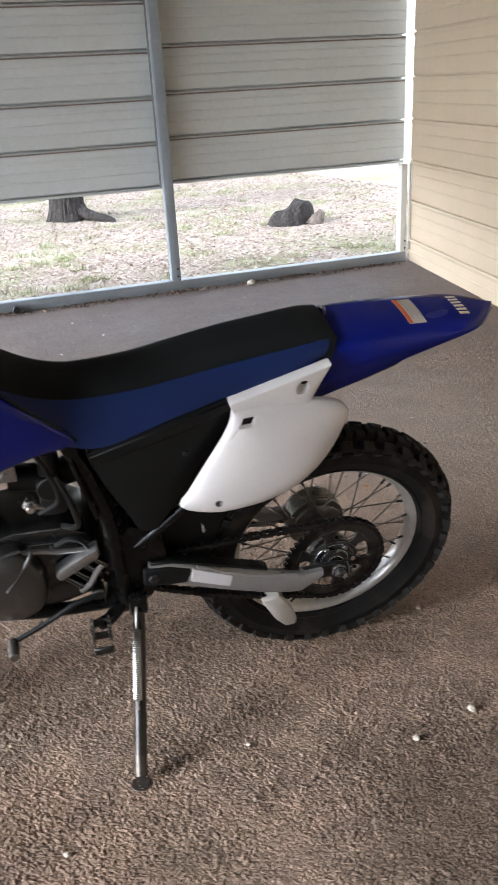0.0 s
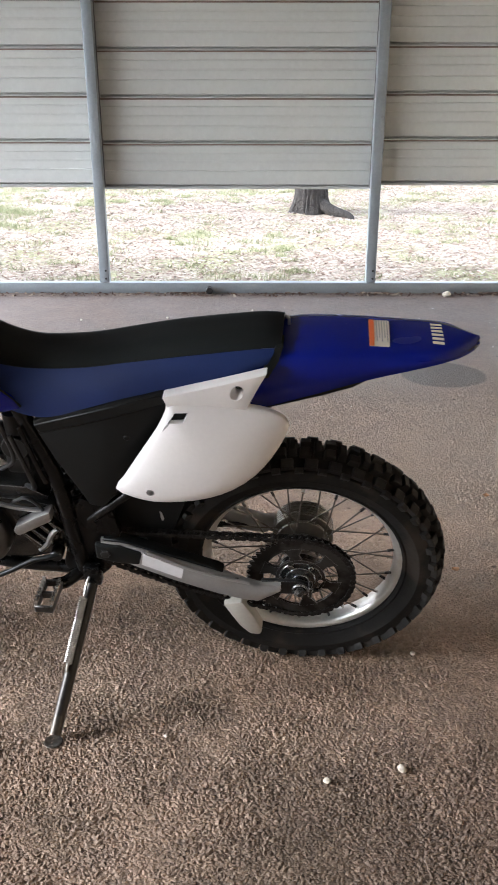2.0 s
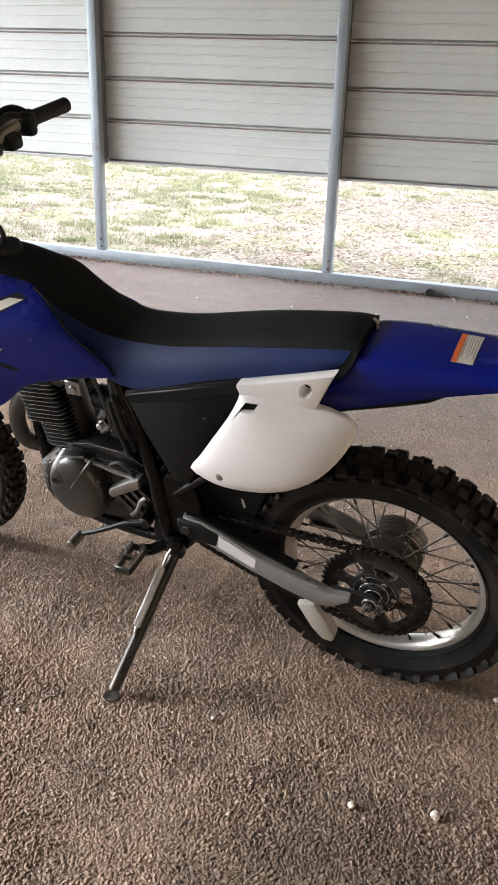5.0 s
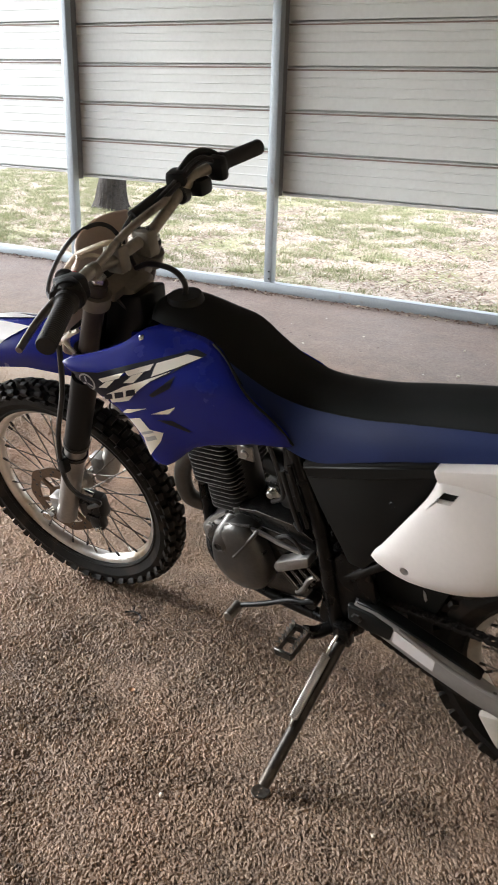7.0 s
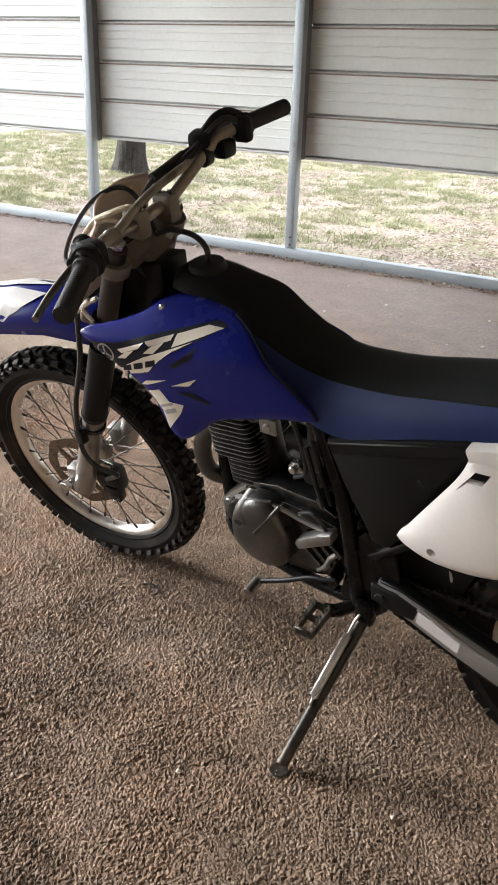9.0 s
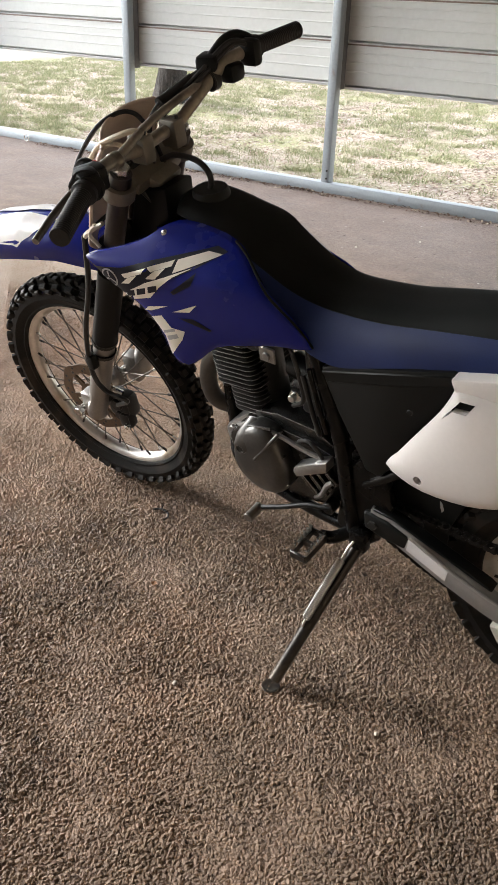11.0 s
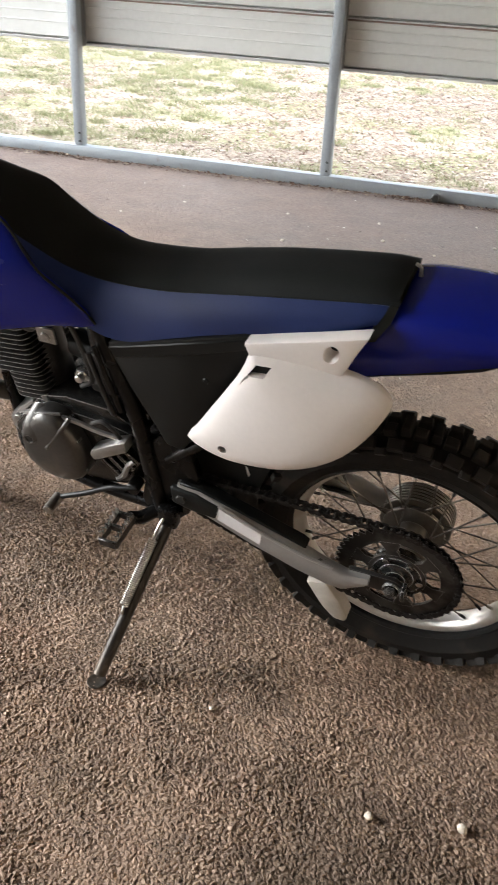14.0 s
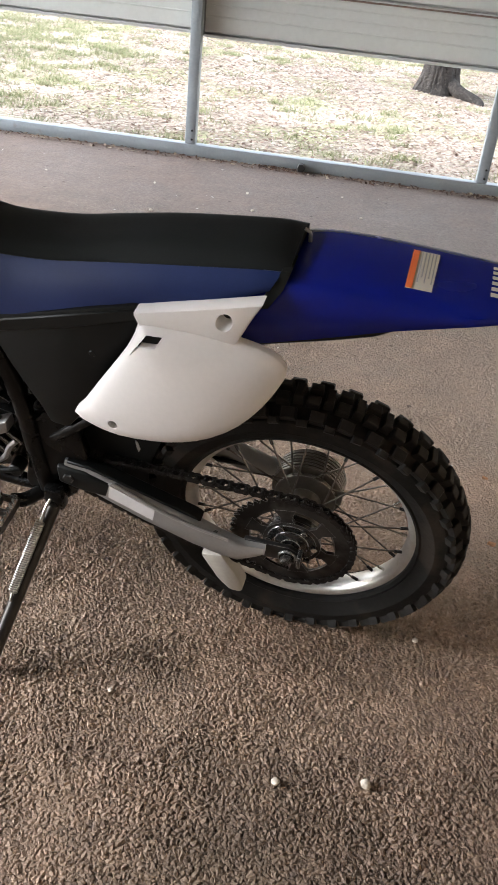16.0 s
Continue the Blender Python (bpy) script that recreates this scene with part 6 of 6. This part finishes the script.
boss = part("cover_boss", loft([[(cx + r * 1.15 * math.cos(a), y, cz + r * math.sin(a)) for a in (2 * math.pi * k / 20 for k in range(20))] for cx, cz, y, r in ((0.748, 0.530, 0.090, 0.022), (0.755, 0.510, 0.122, 0.021), (0.764, 0.488, 0.131, 0.0165), (0.766, 0.482, 0.1345, 0.0135), (0.766, 0.482, 0.1345, 0.0095), (0.765, 0.483, 0.128, 0.0090))]), M_COVER, gc, smooth=50)
part("boss_cap", along_y(0.7655, 0.4825, 0.124, 0.1322, 0.0092, 18, 0.001), M_CASEDARK, boss)
part("cover_rib", tube([(0.668, 0.108, 0.548), (0.678, 0.121, 0.533), (0.702, 0.1275, 0.500), (0.727, 0.1305, 0.466)], 0.0046, 10, 5), M_COVER, gc)
part("cover_rib", tube([(0.690, 0.106, 0.552), (0.722, 0.112, 0.548), (0.752, 0.112, 0.540)], 0.0036, 8, 5), M_COVER, gc)
for x, z in ((0.795, 0.425), (0.764, 0.380), (0.700, 0.371), (0.656, 0.412), (0.660, 0.490)):
    part("bolt", along_y(x, z, 0.100, 0.116, 0.0055, 6, 0.001), M_CASE, gc)
scov = part("sprocket_cover", prism([(0.629, 0.472), (0.622, 0.488), (0.570, 0.520), (0.536, 0.538), (0.536, 0.509), (0.575, 0.486), (0.619, 0.459)], 0.090, 0.122, 0.005), M_CAST, engine, "silver slotted sprocket cover")
part("cover_back", prism([(0.618, 0.462), (0.536, 0.510), (0.530, 0.470), (0.560, 0.405), (0.585, 0.400)], 0.080, 0.094, 0.004), M_CASEDARK, scov)
for x, z, n in ((0.616, 0.458, 1.0), (0.594, 0.470, 1.0), (0.572, 0.483, 0.8), (0.550, 0.495, 0.6)):
    part("cover_slat", prism([(x, z), (x - 0.009, z + 0.005), (x - 0.009 - 0.040 * n, z + 0.005 - 0.043 * n), (x - 0.040 * n, z - 0.050 * n)], 0.092, 0.112, 0.002, 1), M_CASE, scov)
part("cover_edge", tube([(0.580, 0.108, 0.408), (0.560, 0.112, 0.430), (0.545, 0.113, 0.462), (0.530, 0.110, 0.478)], 0.006, 8, 5), M_CAST, scov)
CYL = Matrix.Translation((0.772, 0, 0.535)) @ Matrix.Rotation(radians(6), 4, "Y")
part("cylinder_core", moved(shaft((0, 0, -0.02), (0, 0, 0.21), 0.048, 28), CYL), M_CASEDARK, engine)
for k in range(16):
    z = 0.004 + 0.0118 * k
    x0, x1, half = (-0.034, 0.066, 0.070) if k < 6 else (-0.036, 0.094, 0.076)
    ring = []
    for cx, cy, a0, r in ((x1 - 0.032, half - 0.032, 0, 0.032), (x0 + 0.022, half - 0.022, 90, 0.022), (x0 + 0.022, 0.022 - half, 180, 0.022), (x1 - 0.032, 0.032 - half, 270, 0.032)):
        ring += [(cx + r * math.cos(radians(a0 + 15 * i)), cy + r * math.sin(radians(a0 + 15 * i))) for i in range(7)]
    f = loft([[(u * q, v * q, z + h) for u, v in ring] for q, h in ((0.985, -0.0012), (1.0, -0.0006), (1.0, 0.0006), (0.985, 0.0012))])
    part("cooling_fin", moved(f, CYL), M_EDGE, engine, smooth=60)
part("plug_bracket", joined(box(0.690, 0.086, 0.735, 0.040, 0.006, 0.036, 0.002, 1), along_y(0.690, 0.733, 0.086, 0.094, 0.010, 14)), M_CAST, engine, "small silver bracket by the cylinder head")
part("cylinder_head", moved(joined(box(0, 0, 0.225, 0.16, 0.145, 0.05, 0.014), box(-0.01, 0, 0.262, 0.12, 0.11, 0.035, 0.012), moved(along_y(0, 0, 0.05, 0.078, 0.022, 24), Matrix.Translation((-0.055, 0, 0.205)))), CYL), M_CASEDARK, engine)
part("spark_plug_cap", tube([(0.735, 0.06, 0.742), (0.715, 0.080, 0.745), (0.69, 0.075, 0.760), (0.66, 0.06, 0.79)], (0.010, 0.004), 10, 6), M_CABLE, engine)
carb = part("carburettor", joined(along_y(0, 0, -0.03, 0.03, 0.03, 20), box(0, 0, -0.045, 0.055, 0.06, 0.05, 0.01), shaft((0, 0, 0.02), (0, 0, 0.08), 0.022, 18)), M_CASEDARK, engine)
carb.location = (0.610, 0.03, 0.660)
part("intake_boot", tube([(0.69, 0.0, 0.66), (0.62, 0.01, 0.66), (0.53, 0.0, 0.67), (0.46, 0.0, 0.69)], 0.03, 16, 4), M_BLACKPL, engine)
part("fuel_fitting", joined(along_y(0.657, 0.620, 0.030, 0.068, 0.009, 12), along_y(0.657, 0.620, 0.044, 0.056, 0.0160, 6), shaft((0.657, 0.050, 0.620), (0.628, 0.054, 0.612), 0.0065, 10)), M_CHROME, engine, "dull silver fuel fitting")
part("fuel_hose", tube([(0.64, 0.08, 0.62), (0.60, 0.095, 0.66), (0.61, 0.09, 0.72), (0.64, 0.08, 0.79)], 0.005, 8, 6), M_CABLE, engine)
part("breather_hose", tube([(0.60, 0.06, 0.56), (0.57, 0.09, 0.58), (0.575, 0.10, 0.64), (0.60, 0.09, 0.72)], 0.006, 8, 6), M_CABLE, engine)
part("breather_hose", tube([(0.62, 0.10, 0.545), (0.59, 0.105, 0.562), (0.563, 0.107, 0.545), (0.55, 0.10, 0.50)], 0.0045, 8, 6), M_CABLE, engine)
exh = part("exhaust_pipe", tube([(0.832, 0.02, 0.668), (0.885, 0.028, 0.645), (0.921, 0.032, 0.598), (0.937, 0.030, 0.540), (0.928, 0.022, 0.486), (0.885, -0.01, 0.458), (0.84, -0.05, 0.45), (0.78, -0.09, 0.44), (0.60, -0.14, 0.43), (0.45, -0.15, 0.48), (0.36, -0.13, 0.60)], 0.0205, 18, 6), M_EXH, bike, "dull grey steel exhaust header")
part("flange", moved(along_y(0, 0, -0.006, 0.006, 0.032, 20), pose(0.842, 0.02, 0.671, 0, 0, 90)), M_CASE, exh)
part("silencer", tube([(0.38, -0.12, 0.58), (0.28, -0.125, 0.66), (0.12, -0.12, 0.75)], 0.042, 20, 4), M_CASEDARK, exh)
part("rear_shock", joined(shaft((0.45, 0, 0.80), (0.36, 0, 0.42), 0.02, 16), tube([(0.437 - 0.0019 * k + 0.042 * math.cos(k * 0.8), 0.042 * math.sin(k * 0.8), 0.74 - 0.0064 * k) for k in range(46)], 0.006, 8, 2)), M_CASEDARK, bike)

sp0, sp1 = Vector((0.530, 0.052, 0.700)), Vector((0.458, 0.052, 0.490))
coil, sa = [], (sp1 - sp0).normalized()
su = Vector((0, 1, 0))
sv = sa.cross(su)
for k in range(7 * 12 + 1):
    a = 2 * math.pi * k / 12
    coil.append(sp0.lerp(sp1, k / 84) + (su * math.cos(a) + sv * math.sin(a)) * 0.030)
shock = part("shock_spring", tube(coil, 0.0066, 8, straight=True), M_FRAME, bike, "black coil spring of the rear shock absorber")
part("damper", shaft(sp0, sp1, 0.014, 16), M_CASE, shock)

# gear lever, foot pegs, side stand
shift = part("gear_lever", tube([(0.535, 0.112, 0.402), (0.563, 0.118, 0.394), (0.599, 0.120, 0.384), (0.665, 0.124, 0.345), (0.733, 0.128, 0.311)], (0.0068, 0.006), 10, 5), M_BLACKPL, bike, "dark steel gear lever")
part("lever_pad", moved(along_y(0, 0, 0, 0.048, 0.0125, 16), Matrix.Translation((0.739, 0.124, 0.308))), M_HUB, shift, "worn bare lever tip")
part("lever_boss", along_y(0.545, 0.395, 0.085, 0.118, 0.015, 16), M_CASEDARK, shift)
for s in (1, -1):
    peg = subthing("foot_peg", "toothed steel foot peg")
    part("peg_bracket", tube([(0.50, s * 0.10, 0.335), (0.528, s * 0.125, 0.325), (0.550, s * 0.143, 0.333)], 0.015, 10), M_FRAME, peg)
    for dx in (-0.018, 0.018):
        part("peg_rail", box(0.552 + dx, s * 0.182, 0.338, 0.006, 0.080, 0.022, 0.001, 1), M_SPROCKET, peg)
        for k in range(7):
            part("tooth", moved(prism([(-0.0055, -0.002), (0.0055, -0.002), (0.0012, 0.012), (-0.0012, 0.012)], -0.0034, 0.0034), Matrix.Translation((0.552 + dx, s * (0.148 + 0.0112 * k), 0.349)) @ Matrix.Rotation(math.pi / 2, 4, "Z")), M_CHROME, peg)
    for y in (0.144, 0.180, 0.222):
        part("peg_bar", box(0.552, s * y, 0.338, 0.042, 0.007, 0.020, 0.002, 1), M_SPROCKET, peg)
stand_top = Vector((0.463, 0.118, 0.338))
inv = LEAN_POSE.inverted()
foot = inv @ Vector((0.214, 1.400, 0.018))
stand = subthing("side_stand", "black side stand with a long zinc spring")
d = (foot - stand_top)
part("stand_leg", tube([stand_top - d.normalized() * 0.012, stand_top + d * 0.1, stand_top + d * 0.55, foot - d.normalized() * 0.002], 0.0135, 14, 4), M_STAND, stand)
fl = LEAN_POSE @ foot
ft = lathe([(0.0, 0.0), (0.0195, 0.0), (0.021, 0.0015), (0.020, 0.0034), (0.0165, 0.0036), (0.0145, 0.0026), (0.0, 0.0026)], (0, 0, 0), 24, False)
ft.transform(inv @ Matrix.Translation((fl.x - 0.004, fl.y - 0.004, 0.0015)) @ Matrix.Rotation(math.pi / 2 , 4, "X"))
part("stand_foot", ft, M_STAND, stand, "round steel stand foot with a worn rim")
out_dir = Vector((0.35, 0.85, 0.4)).normalized()
side_v = (out_dir - d.normalized() * out_dir.dot(d.normalized())).normalized()
other = d.normalized().cross(side_v)
s0, s1 = stand_top + d * 0.14 + side_v * 0.021, stand_top + d * 0.56 + side_v * 0.019
turns, helix = 34, []
for k in range(turns * 8 + 1):
    a = 2 * math.pi * k / 8
    helix.append(s0.lerp(s1, k / (turns * 8)) + (side_v * math.cos(a) + other * math.sin(a)) * 0.0085)
part("spring", tube(helix, 0.0017, 5, straight=True), M_SPRING, stand, "zinc-plated coil spring")
part("spring_hook", tube([stand_top + side_v * 0.016 - d * 0.02, stand_top + d * 0.05 + side_v * 0.022, s0], 0.003, 8), M_SPRING, stand)
part("spring_hook", tube([s1, stand_top + d * 0.60 + side_v * 0.016, stand_top + d * 0.615 + side_v * 0.010], 0.003, 8), M_SPRING, stand)
part("pivot_bolt", joined(along_y(stand_top.x, stand_top.z, 0.105, 0.138, 0.010, 6), box(stand_top.x, 0.118, stand_top.z + 0.012, 0.04, 0.028, 0.055, 0.006)), M_FRAME, stand)


# ---- raised chippings of the asphalt, past counting ----
def make_chippings(step=0.0076):
    """Angular stones bedded in the asphalt: six feet and three top corners each, all in one mesh."""
    rng = np.random.default_rng(11)
    rows = int(3.25 / (step * 0.87))
    px, py = [], []
    for r in range(rows):
        y = 0.66 + r * step * 0.87
        x = np.arange(-0.02 - 1.04 * (y - 0.66), 1.22 + 0.60 * (y - 0.9), step) + (r % 2) * step / 2
        px.append(x)
        py.append(np.full(len(x), y))
    px, py = np.concatenate(px), np.concatenate(py)
    reach = 3.3 + 0.6 * np.clip((px - 0.2) / 0.6, 0, 1)
    stay = rng.random(len(px)) < np.clip((reach - py) / 0.9, 0, 1) * np.clip((1.22 + 0.60 * (py - 0.9) - px) / (0.05 + 0.25 * np.clip(py - 1.2, 0, 1.6)), 0, 1) * 0.95
    px, py = px[stay], py[stay]
    n = len(px)
    px, py = px + rng.normal(0, step * 0.20, n), py + rng.normal(0, step * 0.20, n)
    size = step * rng.choice([0.45, 0.58, 0.68, 0.84], n, p=[0.22, 0.40, 0.30, 0.08]) * rng.uniform(0.9, 1.12, n)
    worn = np.sin(px * 9.1 + 2.2 * np.sin(py * 5.3 + 1)) * np.sin(py * 8.3 + 2.5 * np.sin(px * 4.7)) + 0.5 * np.sin(px * 23 + 3 * py) * np.sin(py * 19 - 4 * px)
    high = size * rng.uniform(0.19, 0.56, n) * np.clip(0.92 - 0.40 * worn, 0.35, 1.25) * (1 + 0.45 * np.clip((0.35 - px) / 0.6, 0, 1))
    turn, longer = rng.uniform(0, 2 * math.pi, n), rng.uniform(1.0, 1.5, n)
    tilt_x, tilt_y = rng.normal(0, 0.24, n), rng.normal(0, 0.24, n)
    co = np.zeros((n, 9, 3))
    for k in range(9):
        low = k < 6
        a = k * math.pi / 3 if low else (k - 6) * 2 * math.pi / 3 + 0.5
        a = a + rng.uniform(-0.30, 0.30, n)
        rad = size * (rng.uniform(0.85, 1.15, n) if low else rng.uniform(0.45, 0.72, n))
        u, v = np.cos(a) * rad * longer, np.sin(a) * rad
        co[:, k, 0] = px + u * np.cos(turn) - v * np.sin(turn)
        co[:, k, 1] = py + u * np.sin(turn) + v * np.cos(turn)
        co[:, k, 2] = -0.0004 if low else np.maximum(0.0006, high + u * tilt_x + v * tilt_y)
    shape = [(0, 1, 6), (1, 2, 6), (2, 7, 6), (2, 3, 7), (3, 4, 7), (4, 8, 7), (4, 5, 8), (5, 0, 8), (0, 6, 8), (6, 7, 8)]
    faces = (np.arange(n)[:, None, None] * 9 + np.array(shape)[None]).reshape(-1)
    me = bpy.data.meshes.new("chippings")
    me.vertices.add(n * 9)
    me.vertices.foreach_set("co", co.reshape(-1))
    me.loops.add(len(faces))
    me.loops.foreach_set("vertex_index", faces)
    me.polygons.add(len(faces) // 3)
    me.polygons.foreach_set("loop_start", np.arange(0, len(faces), 3))
    me.polygons.foreach_set("use_smooth", np.zeros(len(faces) // 3, dtype=bool))
    me.update(calc_edges=True)
    me.materials.append(M_CHIP)
    ob = new("chippings", me)
    ob.parent = floor
    return tagged(ob, "brown angular chippings standing out of the asphalt", kind="stuff")


make_chippings()
